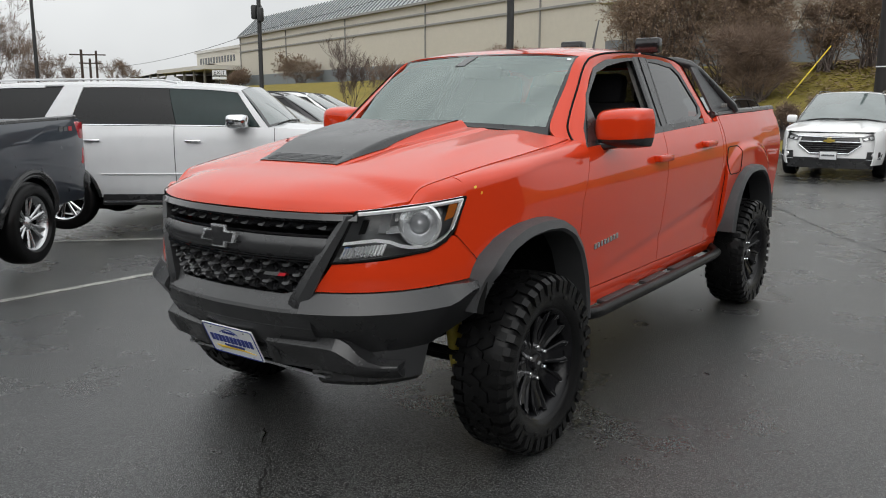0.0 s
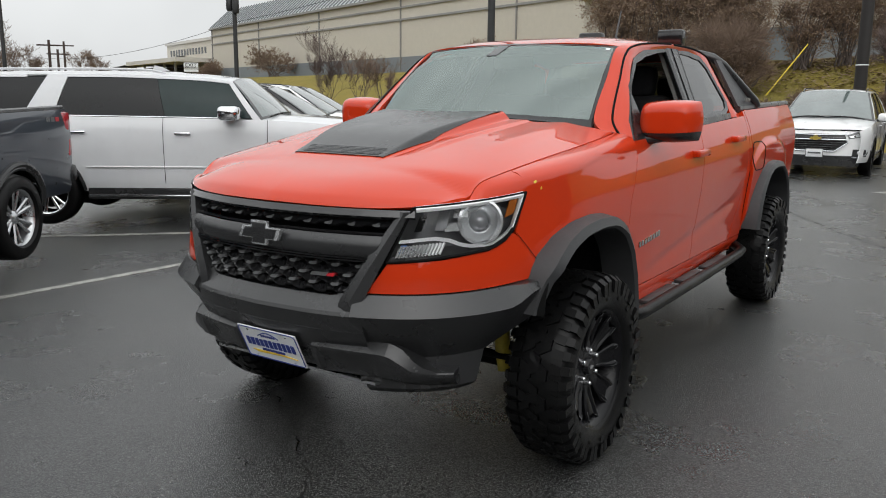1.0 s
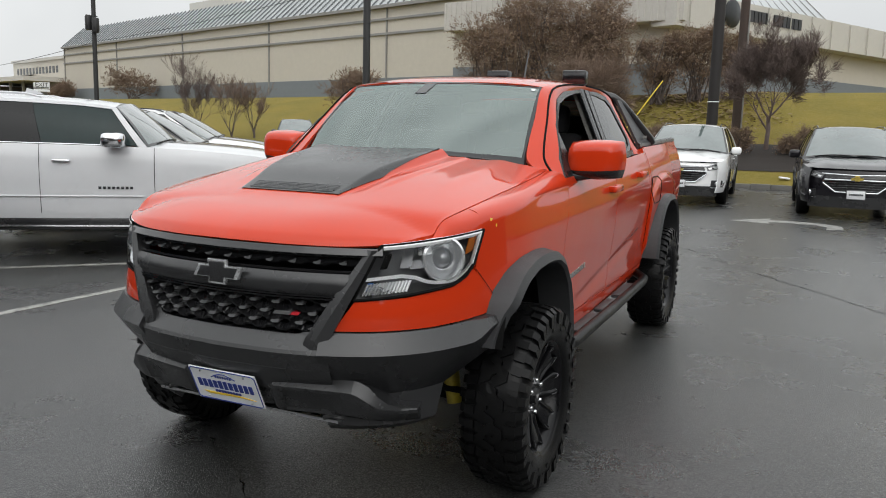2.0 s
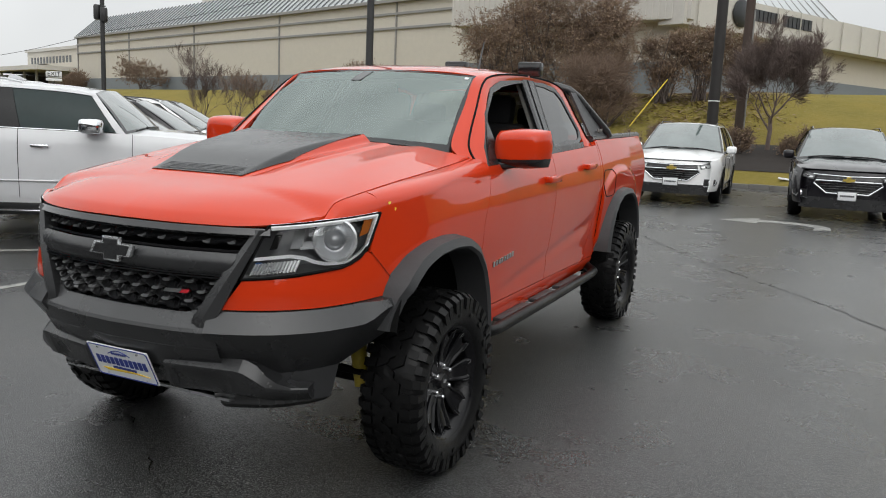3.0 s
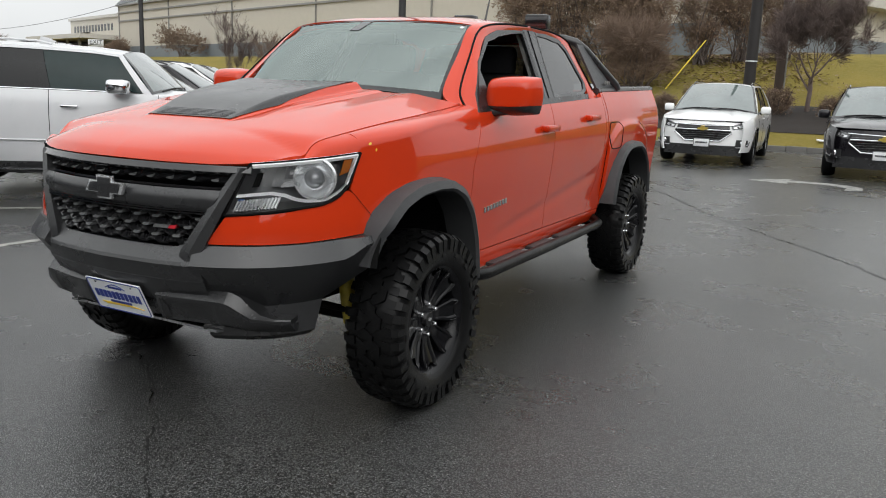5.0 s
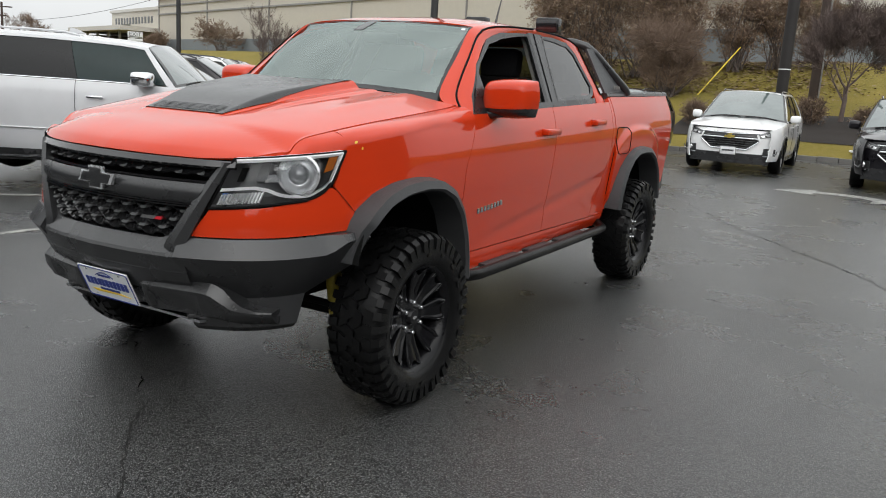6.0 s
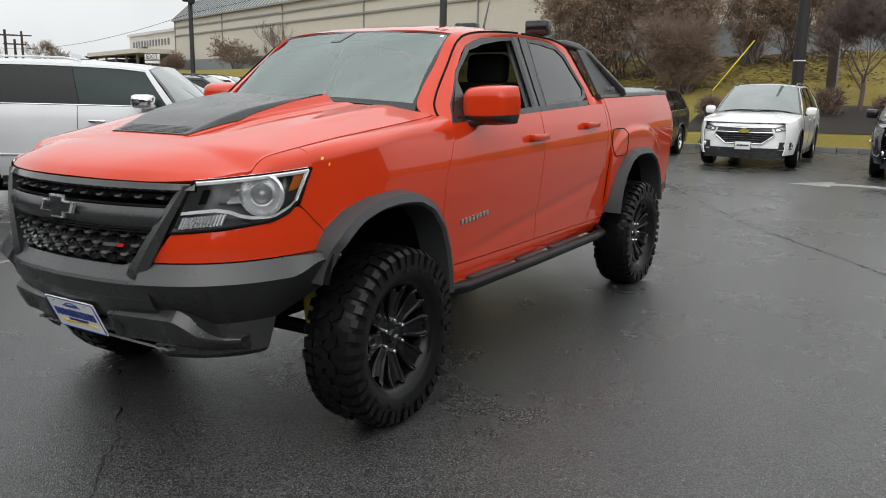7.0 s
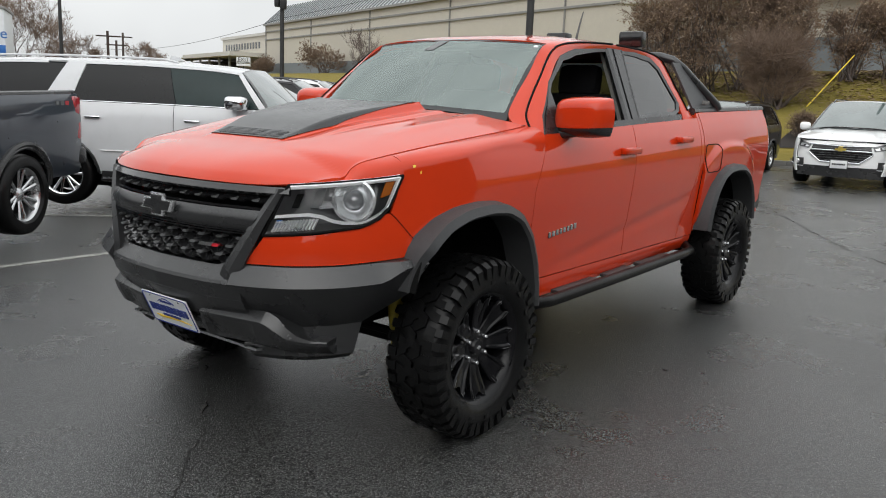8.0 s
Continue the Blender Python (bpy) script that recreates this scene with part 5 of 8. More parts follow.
def lamp(s):
    hous = part("headlamp", skin(lambda u, v: lamp_point(u, v, -0.065 * min(1, 8 * min(u, 1 - u, v, 1 - v))), 30, 16, s, 0.0), M_LAMPGREY, truck, "projector headlamp with chrome outline and amber side", 50)
    part("lens", skin(lambda u, v: lamp_point(u, v, 0.008 * math.sin(u * math.pi) * math.sin(v * math.pi) + 0.003), 24, 12, s, 0.0), M_LENS, hous, "clear lamp lens", 80)

    def strip(pts, r, mat, nm, lab=""):
        part(nm, tube([(p.x * s, p.y, p.z) for p in pts], r, 6), mat, hous, lab)

    strip([lamp_point(u, 0.965, -0.004) for u in np.linspace(0.03, 0.97, 16)], 0.0125, M_GUIDE, "light_guide", "white light guide")
    strip([lamp_point(0.975, v, -0.004) for v in np.linspace(0.10, 0.96, 8)], 0.0085, M_GUIDE, "light_guide", "white light guide")
    low = [(0.02, 0.36), (0.15, 0.37), (0.30, 0.37), (0.42, 0.30), (0.52, 0.19), (0.62, 0.12), (0.75, 0.08), (0.88, 0.09), (0.96, 0.14)]
    lu, lv = [p[0] for p in low], [p[1] for p in low]
    part("light_guide", skin(lambda u, v: lamp_point(lerp(0.02, 0.965, u), float(np.interp(lerp(0.02, 0.965, u), lu, lv)) + lerp(-0.02, 0.045, v), -0.001), 24, 2, s, 0.012), M_GUIDE, hous, "white light guide sweeping across the lamp")
    # turn signal field with fine ribs
    for k in range(14):
        u = 0.05 + k * 0.026
        strip([lamp_point(u, v, -0.012) for v in (0.06, 0.17, 0.28)], 0.0055, M_LAMPSHELL, "signal_rib")
    part("signal_bulb", skin(lambda u, v: lamp_point(0.045 + 0.05 * u, 0.14 + 0.16 * v, -0.01), 3, 3, s, 0.004), M_SIGNBLUE, hous, "bluish signal bulb")
    # projector
    c, nrm = lamp_point(0.665, 0.545, -0.045), (lamp_point(0.66, 0.55, 0.05) - lamp_point(0.66, 0.55, 0.0)).normalized()
    nrm = Vector((nrm.x * 0.8, nrm.y - 0.25, 0.12)).normalized()
    q = Vector((nrm.x * s, nrm.y, nrm.z)).to_track_quat("Z", "Y").to_matrix().to_4x4()
    at = Matrix.Translation((c.x * s, c.y, c.z)) @ q
    part("projector_ring", lathe([(0.066, 0.036), (0.072, 0.046), (0.081, 0.042), (0.085, 0.02), (0.080, 0.0)], 40, at), M_LAMPSHELL, hous, "silver projector ring")
    part("projector_bowl", join(lathe([(0.030, 0.010), (0.046, 0.012), (0.058, 0.022), (0.068, 0.040)], 40, at), lathe([(0.034, 0.02), (0.039, 0.028), (0.043, 0.02), (0.043, 0.008)], 32, at)), M_LAMPSHELL, hous)
    part("projector_lens", lathe([(0.0, 0.046), (0.012, 0.044), (0.024, 0.037), (0.032, 0.026), (0.035, 0.016)], 32, at), M_PROJECTOR, hous, "grey glass projector lens")
    # inner reflector with steps
    for u0, u1, v0, v1, dz in ((0.27, 0.36, 0.48, 0.90, -0.050), (0.385, 0.50, 0.70, 0.90, -0.034), (0.35, 0.50, 0.46, 0.60, -0.030), (0.40, 0.49, 0.60, 0.70, -0.055)):
        part("reflector_step", skin(lambda u, v: lamp_point(lerp(u0, u1, u) + 0.02 * (1 - v), lerp(v0, v1, v), dz + 0.016 * u - 0.020 * v), 5, 5, s, 0.004), M_LAMPSHELL if dz > -0.04 else M_LAMPGREY, hous)
    part("lamp_module", skin(lambda u, v: lamp_point(0.10 + 0.07 * u, 0.50 + 0.28 * v, -0.05), 2, 2, s, 0.01), M_VOID, hous)
    part("amber_reflector", skin(lambda u, v: lamp_point(0.87 + 0.085 * u, 0.52 + 0.36 * v, -0.010), 4, 4, s, 0.004), M_AMBER, hous, "amber side reflector")
    part("lamp_gap", tube([(p.x * s, p.y, p.z) for p in [lamp_point(0, v, 0.003) for v in (1, 0.5, 0)] + [lamp_point(u, 0, 0.003) for u in np.linspace(0, 1, 14)] + [lamp_point(1, v, 0.003) for v in np.linspace(0, 1, 6)] + [lamp_point(u, 1, 0.003) for u in np.linspace(1, 0, 12)]], 0.005, 6), M_VOID, hous)


lamp(1)
lamp(-1)


both("panel_gap", lambda s: tube([(p.x * s, p.y, p.z) for p in [nose(lerp(0.690, 0.782, k), lerp(1.000, 0.838, k), 0.004) for k in np.linspace(0, 1, 8)]], 0.0013, 5), M_VOID, "dark panel gap")
# bumper wings: a lit top bevel, an upright face and an undercut, with a raised block at the outer end
def wing(s, row):
    up = smooth01((s - 0.655) / 0.075)
    z, off = ((0.40, -0.17), (0.425, -0.135), (0.545, -0.120), (0.648, -0.022), (lerp(0.728, 0.772, up), lerp(0.043, 0.058, up)), (0.798, lerp(0.006, 0.045, up)), (0.801, -0.03))[row]
    lim = line([(0.40, 0.615), (0.56, 0.645), (0.648, 0.745), (0.735, 0.778), (0.81, 0.774)])(z)
    s = lerp(0.288, lim, (s - 0.288) / 0.502)
    return nose(s, z + bumper_top(s) - 0.803, off - 0.02 * smooth01((s - 0.66) / 0.12) * z)


WING_S = [0.288, 0.33, 0.37, 0.41, 0.45, 0.49, 0.53, 0.57, 0.61, 0.64, 0.66, 0.68, 0.70, 0.72, 0.735, 0.75, 0.77, 0.79]
both("bumper_wing", lambda s: panel(wing, WING_S, range(7), s), M_PLASTIC, "dark grey plastic bumper wing", 16)
part("bumper_centre", sheet(lambda u, v: face(lerp(-0.42, 0.42, u), lerp(0.56, 0.66, v), lerp(-0.07, 0.0, v)), 20, 3, 0.03), M_PLASTIC, truck, "black bumper centre")


skid_fy = line([(0, -0.862), (0.165, -0.862), (0.20, -0.900), (0.28, -0.896), (0.50, -0.846), (0.515, -0.838), (0.575, -0.792), (0.675, -0.672)])
skid_fz = line([(0, 0.540), (0.165, 0.540), (0.20, 0.583), (0.28, 0.587), (0.495, 0.585), (0.515, 0.577), (0.575, 0.526), (0.62, 0.507), (0.675, 0.503)])
skid_bz = line([(0, 0.585), (0.165, 0.585), (0.20, 0.618), (0.50, 0.620), (0.535, 0.612), (0.60, 0.535), (0.635, 0.513), (0.675, 0.507)])
skid_lz = line([(0, 0.462), (0.20, 0.474), (0.30, 0.480), (0.5, 0.474), (0.60, 0.452), (0.675, 0.446)])


def skid(x, row):
    """The lower bumper: a bevelled pad each side of the plate, falling to a low outer end."""
    a = abs(x)
    y, zf, zt, zb = skid_fy(a), skid_fz(a), skid_bz(a), skid_lz(a)
    dip = 0.020 if 0.22 < a < 0.46 else 0.0
    d, z = ((0.14, zb + 0.01), (0.060, zb), (0.038 + dip, zb + 0.014), (0.016 + dip, lerp(zb, zf, 0.55)), (0.004, zf - 0.012), (0.0, zf), (lerp(0.034, 0.004, smooth01((a - 0.50) / 0.10)), zt), (0.13, zt + 0.004))[row]
    return Vector((x * (1 - d * 0.45), y + d, z))


SKID_X = [0.0, 0.10, 0.165, 0.20, 0.218, 0.23, 0.26, 0.30, 0.36, 0.42, 0.46, 0.48, 0.50, 0.515, 0.545, 0.575, 0.60, 0.635, 0.675]
part("bumper_lower", panel(skid, [-x for x in SKID_X[:0:-1]] + SKID_X, range(8), 1, 0.03), M_PLASTIC, truck, "angular dark grey lower bumper bar", 16)
both("tow_hook", lambda s: tube([(0.335 * s, -0.64, 0.47), (0.335 * s, -0.775, 0.468), (0.365 * s, -0.805, 0.462), (0.395 * s, -0.775, 0.468), (0.395 * s, -0.64, 0.47)], 0.010, 8), M_PLASTIC, "black recovery hook")
part("skid_plate", sheet(lambda u, v: Vector((lerp(-0.42, 0.42, u), lerp(-0.80, -0.35, v), lerp(0.455, 0.40, v))), 6, 4, 0.01), M_ALLOY, truck, "grey metal skid plate")

# the dealer plate: a blue word, a small line, a yellow swoosh, all as plain shapes
plate = part("front_plate", box((0.305, 0.006, 0.152), (0, 0, 0), 0.0), M_PLATEWHITE, truck, "white dealer plate with blue and yellow print")
plate.matrix_world = pose(-0.010, -0.890, 0.541, 25, 0, 0)
part("plate_frame", tube([(x, -0.004, z) for x, z in ((-0.150, 0.066), (-0.140, 0.074), (0.140, 0.074), (0.150, 0.066), (0.150, -0.066), (0.140, -0.074), (-0.140, -0.074), (-0.150, -0.066), (-0.150, 0.066))], 0.0022, 5), M_BLUEINK, plate)
for k in range(11):
    part("plate_bar", box((0.0160, 0.003, 0.036 if k not in (3, 6) else 0.033), (-0.118 + k * 0.0236, -0.0045, 0.006), 0.0), M_BLUEINK, plate)
for k in range(9):
    part("plate_bar", box((0.010, 0.003, 0.010), (-0.052 + k * 0.0135, -0.0045, -0.026), 0.0), M_BLUEINK, plate)
part("plate_arc", tube([(-0.055 + 0.11 * k, -0.004, 0.040 + 0.020 * math.sin(k * math.pi)) for k in np.linspace(0, 1, 10)], 0.0022, 5), M_BLUEINK, plate)
for k in range(7):
    part("plate_bar", box((0.006, 0.003, 0.009), (-0.033 + k * 0.011, -0.0045, 0.044), 0.0), M_BLUEINK, plate)
part("plate_swoosh", prism([(-0.115, -0.036), (0.05, -0.034), (0.125, -0.044), (0.05, -0.041), (-0.09, -0.046)][::-1], 0.003, Matrix(((1, 0, 0, 0), (0, 0, -1, -0.003), (0, 1, 0, 0), (0, 0, 0, 1)))), M_YELLOWINK, plate)
for x, z in ((-0.10, 0.062), (0.10, 0.062), (-0.10, -0.062), (0.10, -0.062)):
    part("plate_bolt", lathe([(0, 0.004), (0.004, 0.003), (0.005, 0)], 10, Matrix(((1, 0, 0, x), (0, 0, -1, -0.003), (0, 1, 0, z), (0, 0, 0, 1)))), M_ALLOY, plate)


# ---- wheels ----
def tyre_profile(R, W, rim):
    h = W / 2
    half = [(rim, 0.85), (rim + 0.012, 0.98), (rim + 0.04, 1.10), (rim + 0.075, 1.16), (R - 0.065, 1.13), (R - 0.035, 1.04), (R - 0.016, 0.90), (R - 0.011, 0.4)]
    return [(r, -h * k) for r, k in half] + [(r, h * k) for r, k in half[::-1]]


def tread(R, W, n=42):
    """Chunky all-terrain blocks: two shoulder rows that wrap over the edge, and three staggered inner rows."""
    bm = bmesh.new()
    rng = random.Random(7)

    def block(a0, a1, h0, h1, r0, r1, skew=0.0, drop0=0.0, drop1=0.0):
        vs = []
        for r in (r0, r1):
            for a, h, dr in ((a0, h0, drop0), (a1, h0, drop0), (a1 + skew, h1, drop1), (a0 + skew, h1, drop1)):
                rr = r - dr
                vs.append(bm.verts.new((rr * math.cos(a), rr * math.sin(a), h)))
        for f in ((4, 5, 6, 7), (0, 1, 5, 4), (1, 2, 6, 5), (2, 3, 7, 6), (3, 0, 4, 7)):
            bm.faces.new([vs[i] for i in f])

    st = 2 * math.pi / n
    h = W / 2
    for i in range(n):
        a = i * st
        for s in (-1, 1):
            long = 0.90 if i % 2 else 1.0
            block(a, a + st * 0.60, s * h * 0.58, s * h * 0.97, R - 0.02, R, st * 0.10, 0.0, 0.006)
            block(a + st * 0.04, a + st * 0.62, s * h * 0.95, s * h * (1.22 if i % 2 else 1.17), R - 0.062 * long, R - 0.006, 0.0, 0.0, 0.020)
        for k, hh in enumerate((-0.30, 0.0, 0.30)):
            j = a + st * (0.3 if k == 1 else 0.0)
            block(j, j + st * (0.72 if i % 2 else 0.60), h * (hh - 0.20), h * (hh + 0.20), R - 0.02, R, st * (0.45 if (k + i) % 2 else -0.45))
    bmesh.ops.recalc_face_normals(bm, faces=bm.faces[:])
    return bm


def make_truck_wheel():
    """Built lying on its back: the outer face looks along +z."""
    R, W, rim = 0.393, 0.222, 0.236
    wheel = part("wheel", lathe([(rim - 0.030, -0.10), (rim - 0.024, 0.06), (rim - 0.012, 0.085), (rim - 0.003, 0.098), (rim + 0.008, 0.104), (rim + 0.010, 0.098), (rim, 0.085), (rim, -0.11)], 56), M_RIMBLACK, truck, "gloss black eight-spoke alloy wheel")
    part("tyre", lathe(tyre_profile(R, W, rim), 72), M_RUBBER, wheel, "chunky wet all-terrain tyre", 50)
    tagged(part("tread", tread(R, W), M_RUBBER, wheel, "", 0), kind="stuff")
    part("brake_drum", lathe([(0.0, -0.02), (0.15, -0.02), (0.155, -0.03), (0.155, -0.09), (0.0, -0.09)], 32), M_VOID, wheel)
    part("hub", lathe([(0.0, 0.068), (0.030, 0.068), (0.036, 0.060), (0.040, 0.050), (0.085, 0.046), (0.095, 0.034), (0.100, 0.0)], 40), M_RIMBLACK, wheel)
    # lettering band of the sidewall
    for k in range(16):
        a = 2 * math.pi * k / 16
        if k % 8 in (0, 1, 2, 3, 4):
            b = box((0.030, 0.016, 0.003), (0, 0, 0), 0.001)
            bmesh.ops.transform(b, matrix=Matrix.Rotation(a, 4, "Z") @ Matrix.Translation((0.297, 0, W / 2 * 1.155)) @ Matrix.Rotation(radians(90), 4, "Z"), verts=b.verts)
            part("sidewall_mark", b, M_RUBBER, wheel)
    base = None
    for k in range(8):
        a = 2 * math.pi * k / 8
        if base is None:
            ts = (-1.0, -1.0, -0.86, -0.66, -0.5, 0.0, 0.5, 0.66, 0.86, 1.0, 1.0)

            def spoke(u, v, lift=0.0):
                j = int(round(v * 10))
                t = ts[j]
                r = lerp(0.052, rim - 0.010 - 0.030 * (1 - abs(t)), u)
                w = line([(0, 0.024), (0.35, 0.034), (0.8, 0.053), (1, 0.050)])(u)
                deep = 0.009 * smooth01((u - 0.12) * 3) * (1 if abs(t) < 0.6 else 0.0)
                return Vector((r, w * t, line([(0, 0.046), (0.5, 0.064), (1, 0.090)])(u) - deep - (0.034 if j in (0, 10) else 0.004 if j in (1, 9) else 0.0) + lift))

            ob = part("spoke", sheet(spoke, 10, 10, 0.0, flip=False), M_RIMBLACK, wheel, "", 25)
            # thin lighter grey lines along the spoke's outer edges and tip
            edge = tube([spoke(u, 0.2, 0.001) for u in (0.75, 0.9, 1.0)] + [spoke(1.0, q, 0.001) for q in (0.3, 0.4)], 0.0011, 5)
            tip = tube([spoke(u, 0.8, 0.001) for u in (0.85, 1.0)] + [spoke(1.0, q, 0.001) for q in (0.7, 0.6)], 0.0011, 5)
            e0 = part("spoke_edge", edge, M_LAMPGREY, ob, "bright machined spoke edge")
            e1 = part("spoke_edge", tip, M_LAMPGREY, ob, "bright machined spoke edge")
            base = (ob, e0, e1)
        else:
            ob = new("spoke", base[0].data)
            ob.parent = wheel
            ob.matrix_basis = Matrix.Rotation(a, 4, "Z")
            for k1 in base[1:]:
                e = new("spoke_edge", k1.data)
                e.parent = ob
                tagged(e, "bright machined spoke edge")
    nut = None
    for k in range(6):
        a = 2 * math.pi * (k + 0.5) / 6
        if nut is None:
            nut = part("lug_nut", lathe([(0.0, 0.026), (0.007, 0.025), (0.010, 0.020), (0.0105, 0.0)], 12), M_CHROME, wheel)
            ob = nut
        else:
            ob = new("lug_nut", nut.data)
            ob.parent = wheel
        ob.matrix_basis = Matrix.Translation((0.070 * math.cos(a), 0.070 * math.sin(a), 0.044))
    cap = [(-0.016, -0.004), (-0.006, -0.004), (-0.006, -0.008), (0.006, -0.008), (0.006, -0.004), (0.014, -0.004), (0.016, 0.004), (0.006, 0.004), (0.006, 0.008), (-0.006, 0.008), (-0.006, 0.004), (-0.014, 0.004)]
    part("cap_mark", prism(cap, 0.003, Matrix.Translation((0, 0, 0.068))), M_CHROME, wheel)
    return wheel


STEER = 0.0
wheel0 = make_truck_wheel()
to_left = Matrix(((0, 0, 1, 0), (1, 0, 0, 0), (0, 1, 0, 0), (0, 0, 0, 1)))
to_right = Matrix(((0, 0, -1, 0), (-1, 0, 0, 0), (0, 1, 0, 0), (0, 0, 0, 1)))
wheel0.matrix_world = Matrix.Translation((0.842, 0, 0.391)) @ Matrix.Rotation(radians(STEER), 4, "Z") @ to_left
copy_thing(wheel0, Matrix.Translation((-0.862, 0, 0.391)) @ Matrix.Rotation(radians(STEER), 4, "Z") @ to_right)
copy_thing(wheel0, Matrix.Translation((0.794, 3.258, 0.391)) @ Matrix.Rotation(0.4, 4, "X") @ to_left)
copy_thing(wheel0, Matrix.Translation((-0.925, 3.258, 0.391)) @ Matrix.Rotation(1.1, 4, "X") @ to_right)

# ---- running gear and side steps ----
both("side_step", lambda s: tube([(0.79 * s, 0.44, 0.50), (0.866 * s, 0.50, 0.487), (0.889 * s, 0.62, 0.483), (0.889 * s, 1.5, 0.482), (0.889 * s, 2.40, 0.488), (0.875 * s, 2.54, 0.488), (0.79 * s, 2.63, 0.515)], 0.030, 12), M_RUBBER, "black tubular side step")
for s in (1, -1):
    for y0, y1 in ((0.75, 1.18), (1.30, 1.62), (1.75, 2.2)):
        part("step_tread", box((0.05, y1 - y0, 0.02), (0.845 * s, (y0 + y1) / 2, 0.498), 0.004), M_FLARE, truck)
both("frame_rail", lambda s: box((0.09, 4.9, 0.14), (0.42 * s, 1.85, 0.52), 0.01), M_VOID, "black chassis rail")
part("underbody", box((1.5, 3.9, 0.05), (0, 2.3, 0.56), 0.01), M_VOID, truck, "dark underbody")
part("engine_bay_floor", box((0.84, 1.2, 0.55), (0, -0.15, 0.74), 0.05), M_VOID, truck, "dark engine bay")
part("rear_axle", tube([(-0.74, 3.258, 0.391), (-0.2, 3.258, 0.391), (0, 3.258, 0.40), (0.2, 3.258, 0.391), (0.74, 3.258, 0.391)], [0.045, 0.05, 0.13, 0.05, 0.045], 12), M_VOID, truck)
both("control_arm", lambda s: tube([(0.30 * s, -0.14, 0.40), (0.52 * s, -0.08, 0.375), (0.74 * s, -0.02, 0.33)], [0.035, 0.032, 0.028], 8), M_VOID, "black lower control arm")
both("shock_absorber", lambda s: tube([(0.60 * s, -0.16, 0.36), (0.57 * s, -0.15, 0.52), (0.56 * s, -0.14, 0.74)], [0.032, 0.036, 0.036], 14), M_SHOCK, "yellow shock absorber")
both("steering_rod", lambda s: tube([(0.25 * s, -0.22, 0.44), (0.72 * s, -0.17, 0.42)], 0.014, 8), M_VOID)

# ---- cabin ----
part("dashboard", sheet(lambda u, v: Vector((lerp(-0.66, 0.66, u), lerp(0.48, 0.98, v) + 0.12 * (2 * u - 1) ** 2 * (1 - v), line([(0, 1.315), (0.6, 1.33), (0.8, 1.29), (1, 1.12)])(v))), 20, 10, 0.02), M_GREYTRIM, truck, "grey dashboard")
part("dash_hood", box((0.42, 0.16, 0.07), (0.36, 0.90, 1.33), 0.03), M_INTERIOR, truck)
steering = part("steering_wheel", lathe([(0.170, 0.0), (0.182, 0.012), (0.194, 0.0), (0.182, -0.012), (0.170, 0.0)], 40, Matrix.Translation((0.36, 1.10, 1.24)) @ Matrix.Rotation(radians(62), 4, "X")), M_INTERIOR, truck, "black steering wheel")
part("steering_hub", box((0.30, 0.03, 0.09), (0.36, 1.10, 1.24), 0.02, Euler((radians(-28), 0, 0)).to_matrix()), M_INTERIOR, steering)


def seat_mesh(x, y):
    bm = box((0.52, 0.52, 0.16), (x, y - 0.16, 0.92), 0.05)
    box((0.50, 0.16, 0.56), (x, y + 0.16, 1.22), 0.06, Euler((radians(-14), 0, 0)).to_matrix(), bm)
    box((0.27, 0.11, 0.19), (x, y + 0.235, 1.575), 0.045, Euler((radians(-8), 0, 0)).to_matrix(), bm)
    return bm


both("front_seat", lambda s: seat_mesh(s * 0.36, 1.58), M_INTERIOR, "dark cloth front seat with headrest")
part("rear_seat", join(box((1.28, 0.16, 0.58), (0, 2.50, 1.20), 0.05), box((1.28, 0.5, 0.16), (0, 2.25, 0.92), 0.05)), M_INTERIOR, truck, "dark cloth rear bench seat")
for x in (-0.4, 0.0, 0.4):
    part("rear_headrest", box((0.25, 0.09, 0.14), (x, 2.50, 1.55), 0.04), M_INTERIOR, truck)
part("cabin_floor", box((1.5, 2.2, 0.04), (0, 1.58, 0.66)), M_INTERIOR, truck)
both("door_lining", lambda s: box((0.04, 1.95, 0.62), (0.735 * s, 1.60, 0.98), 0.015), M_INTERIOR, "dark door lining")
both("pillar_lining", lambda s: skin(lambda u, v: Vector((cab_x(1.7, lerp(1.33, 1.74, v)) - 0.035, lerp(lerp(1.60, 1.67, v), lerp(1.78, 1.85, v), u), lerp(1.33, 1.74, v))), 2, 6, s, 0.02), M_GREYTRIM, "pale pillar lining")
part("headliner", sheet(lambda u, v: roof(u, v) - Vector((0, 0, 0.045)), 12, 10, 0.01), M_GREYTRIM, truck, "grey headliner")
part("inner_mirror", box((0.24, 0.03, 0.065), (0, 0.98, 1.66), 0.015), M_INTERIOR, truck)
both("sun_visor", lambda s: box((0.40, 0.14, 0.02), (0.30 * s, 1.14, 1.735), 0.008), M_GREYTRIM)
part("dash_paper", box((0.22, 0.14, 0.004), (-0.40, 0.70, 1.338), 0.0, Euler((0.1, 0, 0.3)).to_matrix()), M_PAPER, truck, "white paper on the dashboard")



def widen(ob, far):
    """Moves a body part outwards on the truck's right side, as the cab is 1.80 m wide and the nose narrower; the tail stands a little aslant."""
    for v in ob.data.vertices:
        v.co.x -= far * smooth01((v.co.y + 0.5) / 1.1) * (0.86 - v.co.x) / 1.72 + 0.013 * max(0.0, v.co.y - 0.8)


